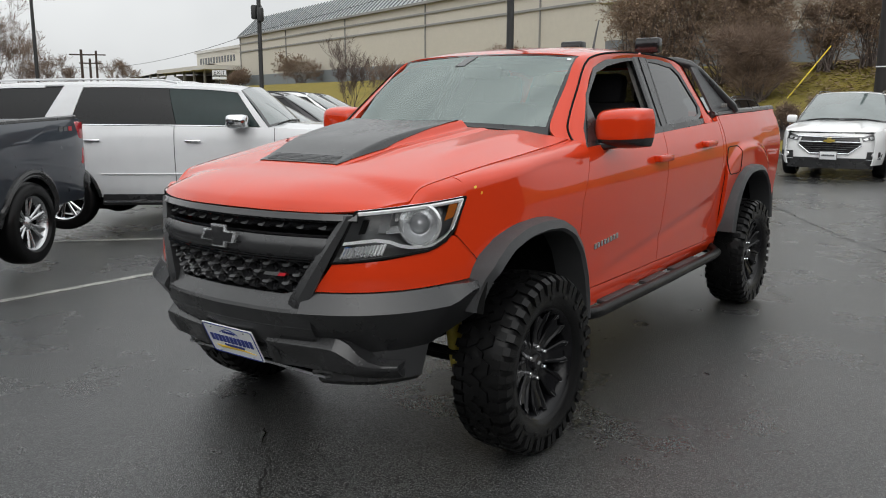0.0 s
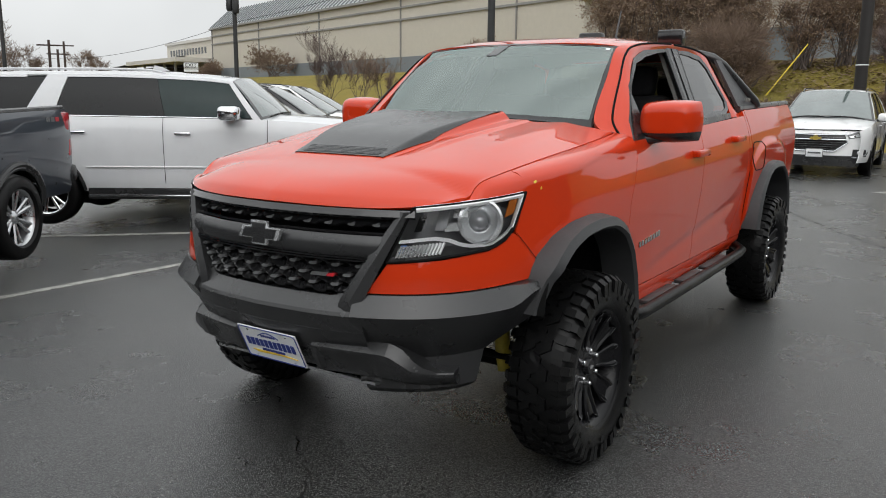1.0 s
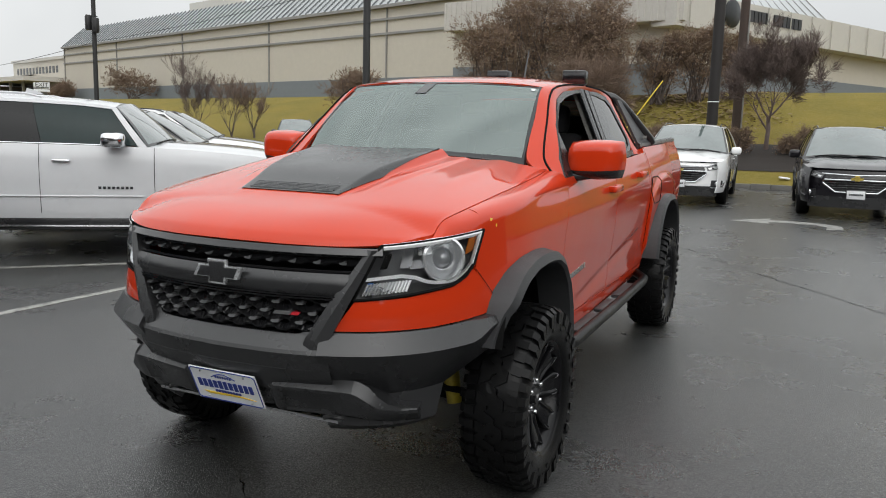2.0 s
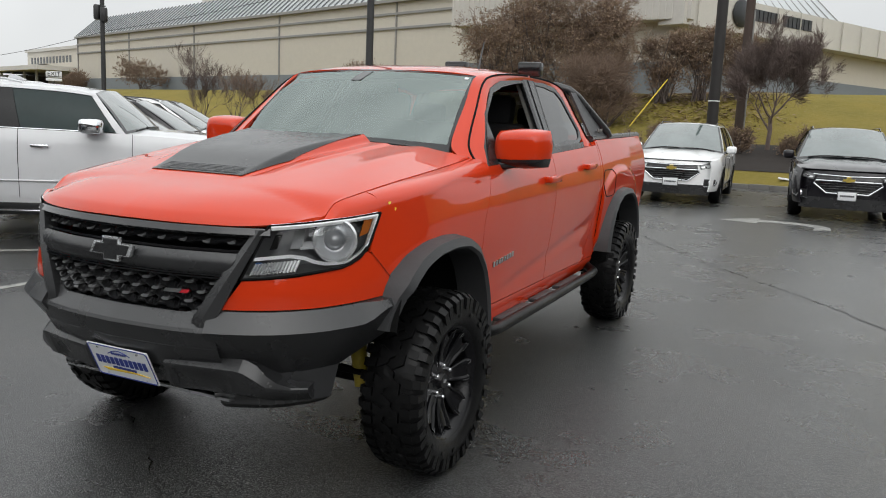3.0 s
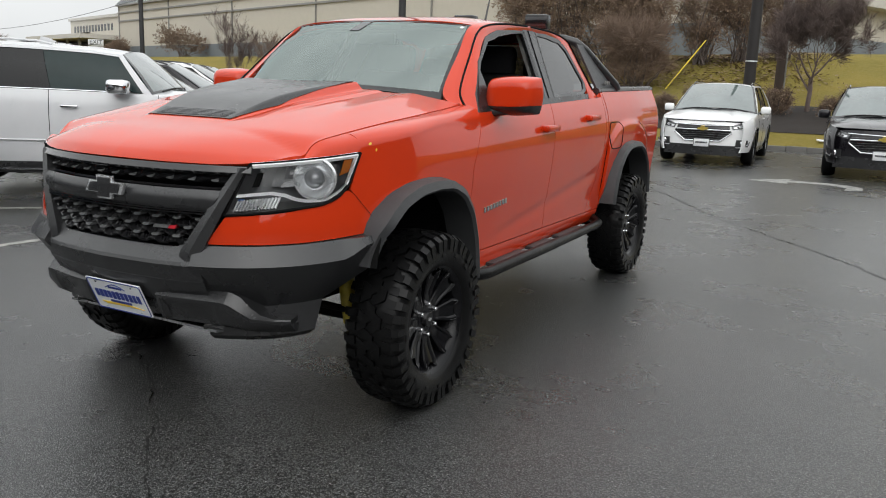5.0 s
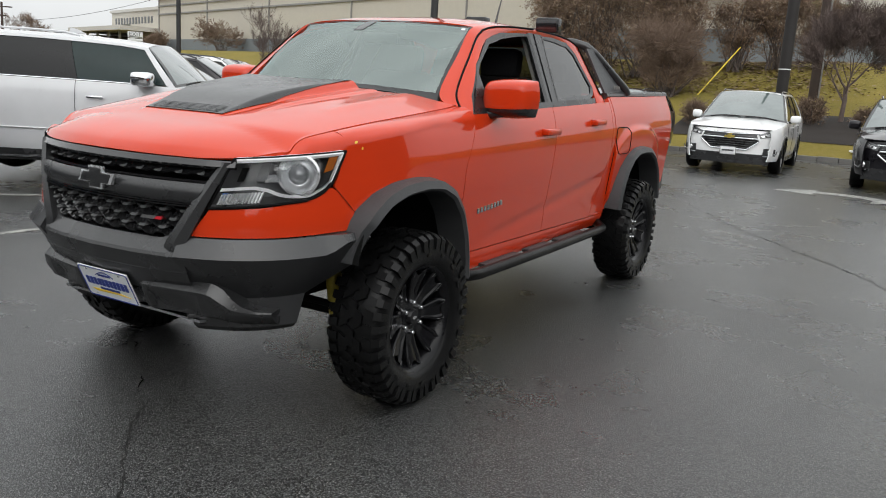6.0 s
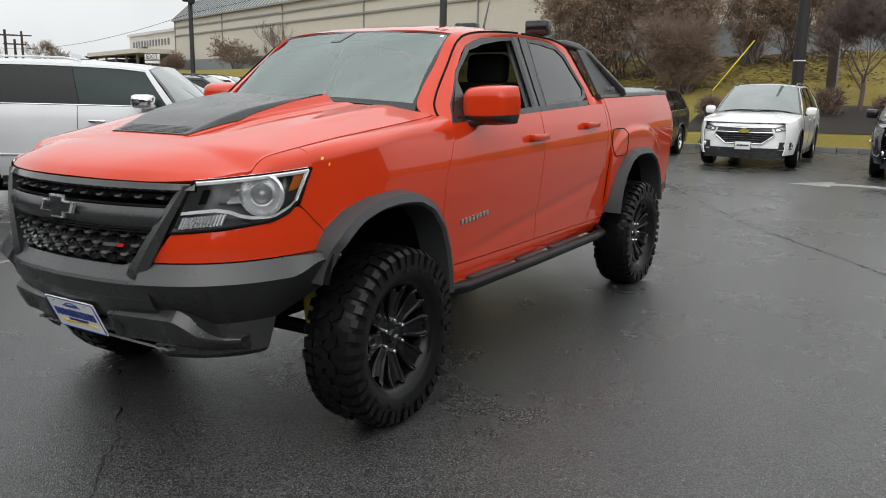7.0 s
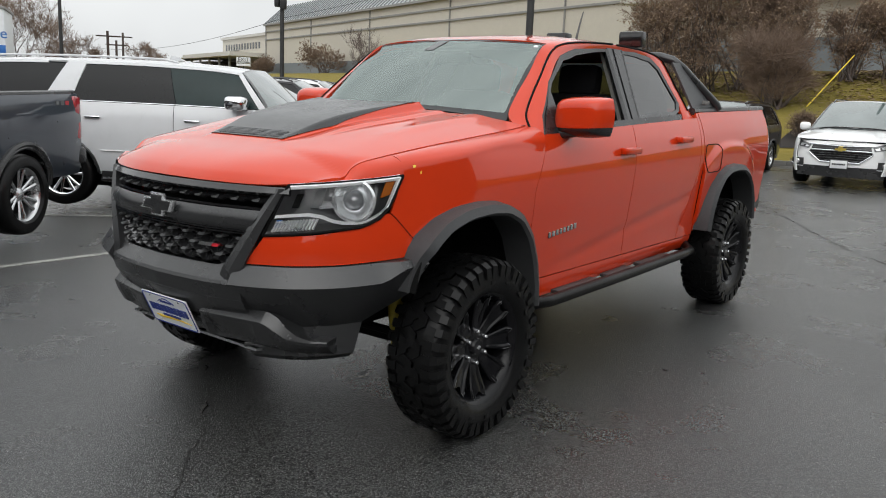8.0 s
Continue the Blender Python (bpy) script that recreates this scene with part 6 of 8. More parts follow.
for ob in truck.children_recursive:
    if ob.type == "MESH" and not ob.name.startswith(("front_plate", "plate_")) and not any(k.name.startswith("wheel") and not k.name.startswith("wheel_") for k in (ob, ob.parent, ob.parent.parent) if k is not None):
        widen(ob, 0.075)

# ---- other parked vehicles ----


def simple_wheel(parent, R, W, at, side, rim_mat, spokes, face_seed=0, twin=0.0):
    """A road wheel: tyre, barrel, spokes and cap. side: 1 left, -1 right."""
    rim = R * 0.66
    m = Matrix.Translation(at) @ (to_left if side > 0 else to_right)
    w = part("wheel", lathe([(rim - 0.03, -W * 0.4), (rim - 0.02, W * 0.3), (rim - 0.004, W * 0.38), (rim + 0.006, W * 0.40), (rim, W * 0.3), (rim, -W * 0.4)], 36), rim_mat, parent)
    w.matrix_basis = m
    h = W / 2
    part("tyre", lathe([(rim, -h * 0.8), (rim + 0.02, -h), (R - 0.05, -h * 1.02), (R - 0.012, -h * 0.85), (R, -h * 0.5), (R, h * 0.5), (R - 0.012, h * 0.85), (R - 0.05, h * 1.02), (rim + 0.02, h), (rim, h * 0.8)], 44), M_RUBBER, w, "wet black tyre", 50)
    part("brake", lathe([(0, -0.01), (rim * 0.75, -0.01), (rim * 0.75, -0.06), (0, -0.06)], 24), M_VOID, w)
    part("hub", lathe([(0, h * 0.55), (0.03, h * 0.55), (0.05, h * 0.45), (0.075, h * 0.35), (0.08, 0)], 20), rim_mat, w)
    first = None
    for k in range(spokes):
        a = 2 * math.pi * k / spokes + face_seed + (twin if k % 2 else 0.0)
        if first is None:
            def fn(u, v):
                r = lerp(0.05, rim - 0.01, u)
                t = -1 + 2 * v
                return Vector((r, t * (lerp(0.022, 0.032, u) if not twin else lerp(0.016, 0.022, u)), lerp(h * 0.40, h * 0.66, u) - 0.012 * t * t))
            first = part("spoke", sheet(fn, 4, 4, 0.015), rim_mat, w)
            ob = first
        else:
            ob = new("spoke", first.data)
            ob.parent = w
        ob.matrix_basis = Matrix.Rotation(a, 4, "Z")
    return w


class Shape:
    """The outer form of a car, from a few profiles. Axes as for the truck; the front axle is at y = 0."""

    def __init__(self, fo, wb, ro, W, sill, R, belt, hood, cowl, roof_front, roof, roof_rear, tail, wr, nose_round=0.16, tail_round=0.10, deck=None, lean=3.0):
        self.fo, self.wb, self.ro, self.W, self.sill, self.R = fo, wb, ro, W, sill, R
        self.y0, self.y1 = -fo, wb + ro
        self.belt, self.hood = curve(belt), curve(hood)
        self.cowl, self.roof_front, self.roof_rear, self.tail, self.wr = cowl, roof_front, roof_rear, tail, wr
        self.roof = curve(roof)
        self.nose_round, self.tail_round, self.deck, self.lean = nose_round, tail_round, deck, lean

    def half(self, y):
        """Half width in plan."""
        a = max(0.0, (self.y0 + 0.75 - y) / 0.75)
        b = max(0.0, (y - (self.y1 - 0.55)) / 0.55)
        return self.W - self.nose_round * a ** 2.4 - self.tail_round * b ** 2.4

    def side(self, y, z):
        b = self.belt(y)
        k = (z - self.sill) / max(0.05, b - self.sill)
        prof = line([(-0.2, 0.90), (0.0, 0.945), (0.12, 0.975), (0.35, 0.99), (0.62, 1.0), (0.80, 0.992), (0.93, 0.972), (1.0, 0.950)])(k)
        return self.half(y) * prof

    def arch(self, y):
        """Lower edge of the body side, lifted over the wheels."""
        z = self.sill
        for c in (0.0, self.wb):
            d = abs(y - c)
            r = self.R + 0.075
            if d < r:
                z = max(z, self.R + math.sqrt(max(0.0, r * r - d * d)) - 0.01)
        return z

    def upper(self, y, k):
        """A place on the window side: y along the belt, k from belt (0) to roof edge (1)."""
        c, rf, rr, tl = self.cowl[0], self.roof_front[0], self.roof_rear[0], self.tail[0]
        t = (y - c) / (tl - c)
        t = min(1.0, max(0.0, t))
        yu = y + (rf - c) * (1 - t) ** self.lean - (tl - rr) * t ** self.lean
        zb, zt = self.belt(y), self.roof(yu) - 0.045
        x0, x1 = self.side(y, zb) - 0.012, self.wr * (1 - 0.04 * max(0, (t - 0.8) * 5))
        bow = 0.02 * math.sin(k * math.pi)
        return Vector((lerp(x0, x1, k) + bow, lerp(y, yu, k), lerp(zb, zt, k)))


def car_body(top, sh, mat, glass_spans, trim=M_PLASTIC, screen=M_SCREENGLASS, glass_mat=M_DARKGLASS, deck_bed=False, front_glass=None):
    """Body panels, roof, pillars and glass under the thing top."""
    y0, y1 = sh.y0, sh.y1
    ys = sorted(set(list(np.linspace(y0, y1, 60)) + [c + (sh.R + 0.075) * math.cos(a) for c in (0, sh.wb) for a in np.linspace(0, math.pi, 19)]))
    n = len(ys) - 1

    def side_fn(u, v):
        y = ys[min(n, int(round(u * n)))]
        z = lerp(sh.arch(y), sh.belt(y), v)
        return Vector((sh.side(y, z), y, z))

    for s in (1, -1):
        part("body_side", skin(side_fn, n, 12, s, 0.02), mat, top, "", 40)
        part("wheel_well", join(join(box((0.35, 2 * sh.R + 0.3, 0.75), ((sh.W - 0.42) * s, 0, 0.62)), box((0.35, 2 * sh.R + 0.3, 0.75), ((sh.W - 0.42) * s, sh.wb, 0.62))), box((0.2, sh.wb, 0.3), ((sh.W - 0.35) * s, sh.wb / 2, 0.45))), M_VOID, top)
        part("sill", box((0.06, sh.wb - 2 * sh.R - 0.2, 0.12), ((sh.W * 0.93) * s, sh.wb / 2, sh.sill - 0.01), 0.02), trim, top)
        for c in (0, sh.wb):
            pts = [((sh.side(c + (sh.R + 0.07) * math.cos(a), sh.R + (sh.R + 0.07) * math.sin(a)) + 0.004) * s, c + (sh.R + 0.07) * math.cos(a), sh.R + (sh.R + 0.07) * math.sin(a)) for a in np.linspace(0.05, math.pi - 0.05, 22)]
            part("arch_trim", tube(pts, 0.022, 6), trim, top)
    # hood
    cy = sh.cowl[0]

    def hood_fn(u, v):
        a = -1 + 2 * u
        y = lerp(y0, cy, v) + (0.0 if v else 0.10 * a * a)
        w = sh.side(y, sh.belt(y)) - 0.004
        k = smooth01((y - y0) / 0.35)
        edge = sh.belt(y)
        c = sh.hood(y)
        ridge = 0.012 * math.exp(-((abs(a) - 0.55) / 0.12) ** 2)
        return Vector((a * w, y, lerp(edge, c, (1 - abs(a) ** 2.6)) + ridge * k))

    part("hood", sheet(hood_fn, 24, 20, 0.015), mat, top, "", 50)
    # greenhouse sides
    c0, c1 = sh.cowl[0], sh.tail[0]
    for s in (1, -1):
        edges = [c0] + [e for sp in glass_spans for e in sp[:2]] + [c1]
        slants = [0.0] + [e for sp in glass_spans for e in (sp[3:5] if len(sp) > 3 else (0.0, 0.0))] + [0.0]
        for i in range(0, len(edges), 2):
            a, b, sa, sb = edges[i], edges[i + 1], slants[i], slants[i + 1]
            pm = mat if i in (0, len(edges) - 2) or glass_spans[i // 2 - 1][2:3] == (1,) else glass_mat
            if b - a > 0.01:
                full = 1.0 if pm is mat else 0.93
                part("pillar", skin(lambda u, v: sh.upper(lerp(a + sa * v, b + sb * v, u), v * full), 6, 6, s, 0.02), pm, top)
                if pm is not mat:
                    part("window_header", skin(lambda u, v: sh.upper(lerp(a, b, u), lerp(0.93, 1.0, v)), 4, 2, s, 0.02), mat, top)
        for sp in glass_spans:
            a, b, (sa, sb) = sp[0], sp[1], sp[3:5] if len(sp) > 3 else (0.0, 0.0)
            part("side_window", skin(lambda u, v: sh.upper(lerp(a + sa * v, b + sb * v, u), lerp(0.03, 0.93, v)) - Vector((0.012, 0, 0)), 8, 6, s, 0.006), front_glass if front_glass and a == glass_spans[0][0] else glass_mat, top, "dark side window", 60)
            part("window_header", skin(lambda u, v: sh.upper(lerp(a, b, u), lerp(0.93, 1.0, v)), 8, 2, s, 0.02), mat, top)
        part("belt_trim", tube([(p.x * s, p.y, p.z) for p in [sh.upper(lerp(c0 + 0.25, c1 - 0.1, k), 0.0) + Vector((0.008, 0, 0.004)) for k in np.linspace(0, 1, 20)]], 0.009, 6), M_CHROME, top, "bright belt trim")
    # roof, screens
    def roof_fn(u, v):
        a = -1 + 2 * u
        e = sh.upper(lerp(c0, c1, v), 1.0)
        return Vector((a * e.x, e.y, e.z + 0.055 * (1 - abs(a) ** 2.4)))

    part("roof", sheet(roof_fn, 20, 20, 0.02), mat, top, "", 50)

    def screen_fn(u, v, g=0.0):
        a = -1 + 2 * u
        lo, hi = sh.upper(c0, 0.0), sh.upper(c0, 1.0)
        base = Vector((a * lo.x, lo.y - 0.22 * (1 - a * a), lerp(sh.hood(c0) + 0.005, lo.z, abs(a) ** 2.6)))
        topp = Vector((a * hi.x, hi.y - 0.05 * (1 - a * a), hi.z + 0.055 * (1 - abs(a) ** 2.4)))
        p = base.lerp(topp, v)
        return p + Vector((0, -0.5, 1)).normalized() * (0.02 * math.sin(v * math.pi) + g)

    part("windscreen", sheet(screen_fn, 18, 10, 0.006), screen, top, "grey windscreen reflecting the overcast sky", 80)
    edge = bmesh.new()
    for f in ((lambda u, v: screen_fn(0.025 * u, v, 0.003)), (lambda u, v: screen_fn(1 - 0.025 * u, v, 0.003)), (lambda u, v: screen_fn(u, 0.05 * v, 0.003))):
        join(edge, sheet(f, 12, 12))
    part("windscreen_border", edge, M_GLOSSBLACK, top, "", 80)
    for q in (0.48, 0.90):
        part("wiper", tube([screen_fn(q - 0.36 * k, 0.015 + 0.035 * k * (1 - k) * 4 * 0.5, 0.012) for k in np.linspace(0, 1, 8)], 0.008, 5), M_PLASTIC, top)

    def rear_fn(u, v):
        a = -1 + 2 * u
        lo, hi = sh.upper(c1, 0.0), sh.upper(c1, 1.0)
        p = Vector((a * lerp(lo.x, hi.x, v), lerp(lo.y, hi.y, v) + 0.06 * (1 - a * a), lerp(lo.z, hi.z, v) + 0.05 * v * (1 - abs(a) ** 2.4)))
        return p

    part("rear_screen", sheet(rear_fn, 12, 8, 0.006, flip=True), glass_mat, top, "dark rear window", 60)
    # tail
    yd = c1
    if sh.deck is None:
        part("tailgate", sheet(lambda u, v: Vector(((-1 + 2 * u) * sh.side(y1 - 0.02, lerp(sh.sill + 0.12, sh.belt(y1), v)), y1 + 0.05 * (1 - (2 * u - 1) ** 2) - 0.02, lerp(sh.sill + 0.12, sh.belt(y1), v))), 12, 8, 0.03, flip=True), mat, top)
    elif not deck_bed:
        part("boot_lid", sheet(lambda u, v: Vector(((-1 + 2 * u) * (sh.side(lerp(yd, y1, v), sh.belt(lerp(yd, y1, v))) - 0.01), lerp(yd, y1, v), sh.belt(lerp(yd, y1, v)) + 0.03 * (1 - (2 * u - 1) ** 2))), 12, 8, 0.02), mat, top)
        part("tail_panel", sheet(lambda u, v: Vector(((-1 + 2 * u) * sh.side(y1, lerp(sh.sill + 0.1, sh.belt(y1), v)), y1, lerp(sh.sill + 0.1, sh.belt(y1), v))), 12, 6, 0.03, flip=True), mat, top)
    part("underbody", box((sh.W * 1.7, y1 - y0 - 0.5, 0.08), (0, (y0 + y1) / 2, sh.sill + 0.06)), M_VOID, top)


def front_face(sh):
    """A function for the nose surface: x across, z up, off proud."""
    def f(x, z, off=0.0):
        w = sh.half(sh.y0)
        a = min(1.0, abs(x) / w)
        zt = sh.belt(sh.y0)
        lean = 0.10 * max(0.0, (z - zt + 0.25) / 0.25) ** 2 if z > zt - 0.25 else 0.0
        lean += 0.06 * max(0.0, 0.45 - z) / 0.2
        return Vector((x, sh.y0 - 0.03 + 0.02 * a + 0.16 * a ** 3 + lean * 0.5 - off, z))
    return f


def patch(f, quad, off, n=8, thick=0.02, m=4):
    """A patch of the nose between four corners (x, z): low left, low right, high right, high left."""
    a, b, c, d = [Vector(q) for q in quad]
    return sheet(lambda u, v: f(*(a.lerp(b, u).lerp(d.lerp(c, u), v)), off), n, m, thick)


def crossover_front(top, sh, mat, plate_mat=True):
    """Nose of the seven-seat crossovers: six-sided chrome-edged grille, slim lamps, fog lamps, dark lower bumper."""
    f = front_face(sh)
    w, zt = sh.half(sh.y0), sh.belt(sh.y0)
    part("front_bumper", sheet(lambda u, v: f(lerp(-1, 1, u) * (w - 0.004), lerp(0.42, zt - 0.01, v)), 26, 12, 0.04), mat, top, "", 50)
    part("lower_bumper", patch(f, [(-w * 0.97, 0.22), (w * 0.97, 0.22), (w * 0.99, 0.43), (-w * 0.99, 0.43)], 0.012, 20), M_PLASTIC, top, "black lower bumper")
    part("grille", join(patch(f, [(-0.36, 0.52), (0.36, 0.52), (0.57, 0.69), (-0.57, 0.69)], 0.008, 14), patch(f, [(-0.57, 0.69), (0.57, 0.69), (0.52, 0.86), (-0.52, 0.86)], 0.008, 14)), M_GLOSSBLACK, top, "gloss black grille")
    for i, z in enumerate((0.565, 0.61, 0.655, 0.70, 0.80)):
        hw = float(np.interp(z, [0.50, 0.69, 0.86], [0.36, 0.56, 0.52]))
        part("grille_slat", tube([f(x, z - 0.012 * abs(x) / hw, 0.014) for x in np.linspace(-hw, hw, 13)], 0.0035, 6), M_LAMPGREY, top, "grey grille slat")
    ring = [(-0.36, 0.515), (0.36, 0.515), (0.585, 0.69), (0.55, 0.745), (-0.55, 0.745), (-0.585, 0.69), (-0.36, 0.515)]
    pts = [p for a, b in zip(ring, ring[1:]) for p in [Vector(a).lerp(Vector(b), k / 6) for k in range(6)]] + [Vector(ring[0])]
    part("grille_frame", tube([f(p.x, p.y, 0.018) for p in pts], 0.015, 6), M_CHROME, top, "chrome grille frame")
    part("grille_bar", tube([f(x, 0.835 + 0.02 * abs(x) / 0.6, 0.02) for x in np.linspace(-0.60, 0.60, 15)], 0.014, 6), M_CHROME, top, "chrome upper bar")
    bt = [(-0.11, -0.022), (-0.04, -0.022), (-0.04, -0.04), (0.04, -0.04), (0.04, -0.022), (0.09, -0.022), (0.11, 0.022), (0.04, 0.022), (0.04, 0.04), (-0.04, 0.04), (-0.04, 0.022), (-0.09, 0.022)]
    c = f(0, 0.775, 0.03)
    part("emblem", prism(bt, 0.02, Matrix(((1, 0, 0, 0), (0, 0, -1, c.y), (0, 1, 0, c.z), (0, 0, 0, 1)))), M_BOWTIE, top, "gold emblem")
    for s in (1, -1):
        q = [(0.60, 0.76), (w * 0.985, 0.80), (w * 0.965, 0.925), (0.565, 0.845)]
        q = q if s > 0 else [(-q[1][0], q[1][1]), (-q[0][0], q[0][1]), (-q[3][0], q[3][1]), (-q[2][0], q[2][1])]
        lampb = part("headlamp", patch(f, q, 0.014, 8), M_LAMPGREY, top, "slim silvery headlamp")
        part("lamp_reflector", patch(f, [(lerp(q[0][0], q[1][0], a), lerp(q[0][1], q[1][1], a) + 0.02) for a in (0.15, 0.85)] + [(lerp(q[3][0], q[2][0], a), lerp(q[3][1], q[2][1], a) - 0.045) for a in (0.85, 0.15)], 0.019, 4), M_LAMPSHELL, lampb)
        part("lamp_dark", patch(f, [(lerp(q[0][0], q[1][0], a), lerp(q[0][1], q[1][1], a) + 0.02) for a in (0.45, 0.6)] + [(lerp(q[3][0], q[2][0], a), lerp(q[3][1], q[2][1], a) - 0.05) for a in (0.6, 0.45)], 0.023, 4), M_GLOSSBLACK, lampb)
        fx = 0.80 * s
        part("fog_pocket", patch(f, [(fx - 0.12, 0.42), (fx + 0.12, 0.42), (fx + 0.11, 0.56), (fx - 0.11, 0.56)], 0.022, 4), M_PLASTIC, top, "black fog lamp pocket")
        c = f(fx, 0.49, 0.032)
        part("fog_lamp", lathe([(0, 0.02), (0.03, 0.018), (0.045, 0.01), (0.05, 0)], 16, Matrix(((1, 0, 0, c.x), (0, 0, -1, c.y), (0, 1, 0, c.z), (0, 0, 0, 1)))), M_LAMPSHELL, top, "round fog lamp")
        part("fog_trim", tube([f(fx + s * dx, z, 0.02) for dx, z in ((-0.13, 0.40), (0.02, 0.405), (0.13, 0.47), (0.14, 0.53))], 0.012, 6), M_CHROME, top, "chrome fog lamp trim")
    c = f(0, 0.47, 0.03)
    pl = part("dealer_plate", box((0.305, 0.012, 0.152), (0, c.y, 0.475), 0.004), M_PLATEWHITE, top, "white dealer plate")
    part("plate_frame", box((0.33, 0.01, 0.175), (0, c.y + 0.008, 0.475), 0.004), M_LAMPGREY, pl)
    for k in range(8):
        part("plate_bar", box((0.024, 0.004, 0.034), (-0.105 + k * 0.03, c.y - 0.008, 0.480)), M_LETTER, pl)


def car_mirror(top, sh, y, z, s, mat, cap, size=1.0):
    x = sh.side(y, z)
    m = part("door_mirror", box((0.22 * size, 0.13 * size ** 2, 0.17), ((x + 0.02 + 0.11 * size) * s, y + 0.02, z + 0.05), 0.05), cap, top, "", 50)
    part("mirror_arm", box((0.10, 0.07, 0.05), ((x + 0.01) * s, y + 0.02, z - 0.02), 0.015), M_PLASTIC, m)
    part("mirror_glass", box((0.17, 0.006, 0.13), ((x + 0.13) * s, y + 0.087, z + 0.05), 0.01), M_CHROME, m)


def gap_line(top, sh, y, s, z0=None, z1=None, lean=0.0):
    z0 = sh.sill + 0.06 if z0 is None else z0
    z1 = sh.belt(y) if z1 is None else z1
    part("door_gap", tube([((sh.side(y + lean * k, lerp(z0, z1, k)) + 0.0005) * s, y + lean * k, lerp(z0, z1, k)) for k in np.linspace(0, 1, 10)], 0.004, 5), M_VOID, top)


def car_handle(top, sh, y, z, s, mat):
    x = sh.side(y, z)
    part("door_handle", box((0.03, 0.20, 0.032), ((x + 0.022) * s, y, z), 0.012), mat, top, "bright door handle" if mat is M_CHROME else "")


def crossover(label, mat, m, details=True):
    sh = Shape(0.95, 3.07, 1.15, 0.985, 0.30, 0.375,
               [(-0.95, 0.93), (-0.5, 1.00), (0.4, 1.08), (1.5, 1.13), (3.0, 1.18), (4.22, 1.22)],
               [(-0.95, 0.95), (-0.7, 1.03), (-0.2, 1.10), (0.45, 1.16)],
               (0.50, 1.12), (1.38, 1.70), [(1.2, 1.70), (1.6, 1.755), (2.4, 1.77), (3.4, 1.74), (4.0, 1.69)], (3.92, 1.66), (4.20, 1.22), 0.70)
    top = thing("crossover_car", label, "car", m, "crossovers in the car park")
    car_body(top, sh, mat, [(0.68, 1.55), (1.66, 2.62), (2.74, 3.75)])
    crossover_front(top, sh, mat)
    for s in (1, -1):
        for y in (0.0, 3.07):
            simple_wheel(top, 0.375, 0.25, (0.86 * s, y, 0.375), s, M_ALLOY, 10)
        car_mirror(top, sh, 0.80, 1.12, s, mat, mat)
        for y in (0.52, 1.60, 2.70):
            gap_line(top, sh, y, s)
        car_handle(top, sh, 1.42, 0.98, s, mat)
        car_handle(top, sh, 2.48, 1.02, s, mat)
        part("roof_rail", tube([(0.64 * s, y, sh.roof(y) - 0.02 + (0.03 if 1.5 < y < 3.8 else 0)) for y in np.linspace(1.40, 3.90, 14)], 0.016, 6), M_GLOSSBLACK, top, "black roof rail")
    part("inner_mirror", box((0.22, 0.02, 0.06), (0, 1.16, 1.60), 0.01), M_LETTER, top)
    return top


def crossover_at(label, mat, x, y, turn):
    return crossover(label, mat, pose(x, y, ground_z(x, y + 1.5) + 0.004, 0, 0, turn))


crossover_at("white seven-seat crossover parked by the lawn", M_WHITE, -0.88, 15.75, 2.5)
black_one = crossover_at("black seven-seat crossover parked by the lawn", M_BLACKPAINT, 2.52, 14.75, 3.0)
tagged(mesh_object("windscreen_sticker", box((0.16, 0.004, 0.14), (2.52, 15.52, 1.30), 0.0, Euler((radians(-40), 0, 0)).to_matrix()), M_PAPER), "white paper tag behind a windscreen", "paper")
crossover_at("dark grey crossover parked behind the orange truck", M_BLACKPAINT, -4.35, 16.4, 2.0)


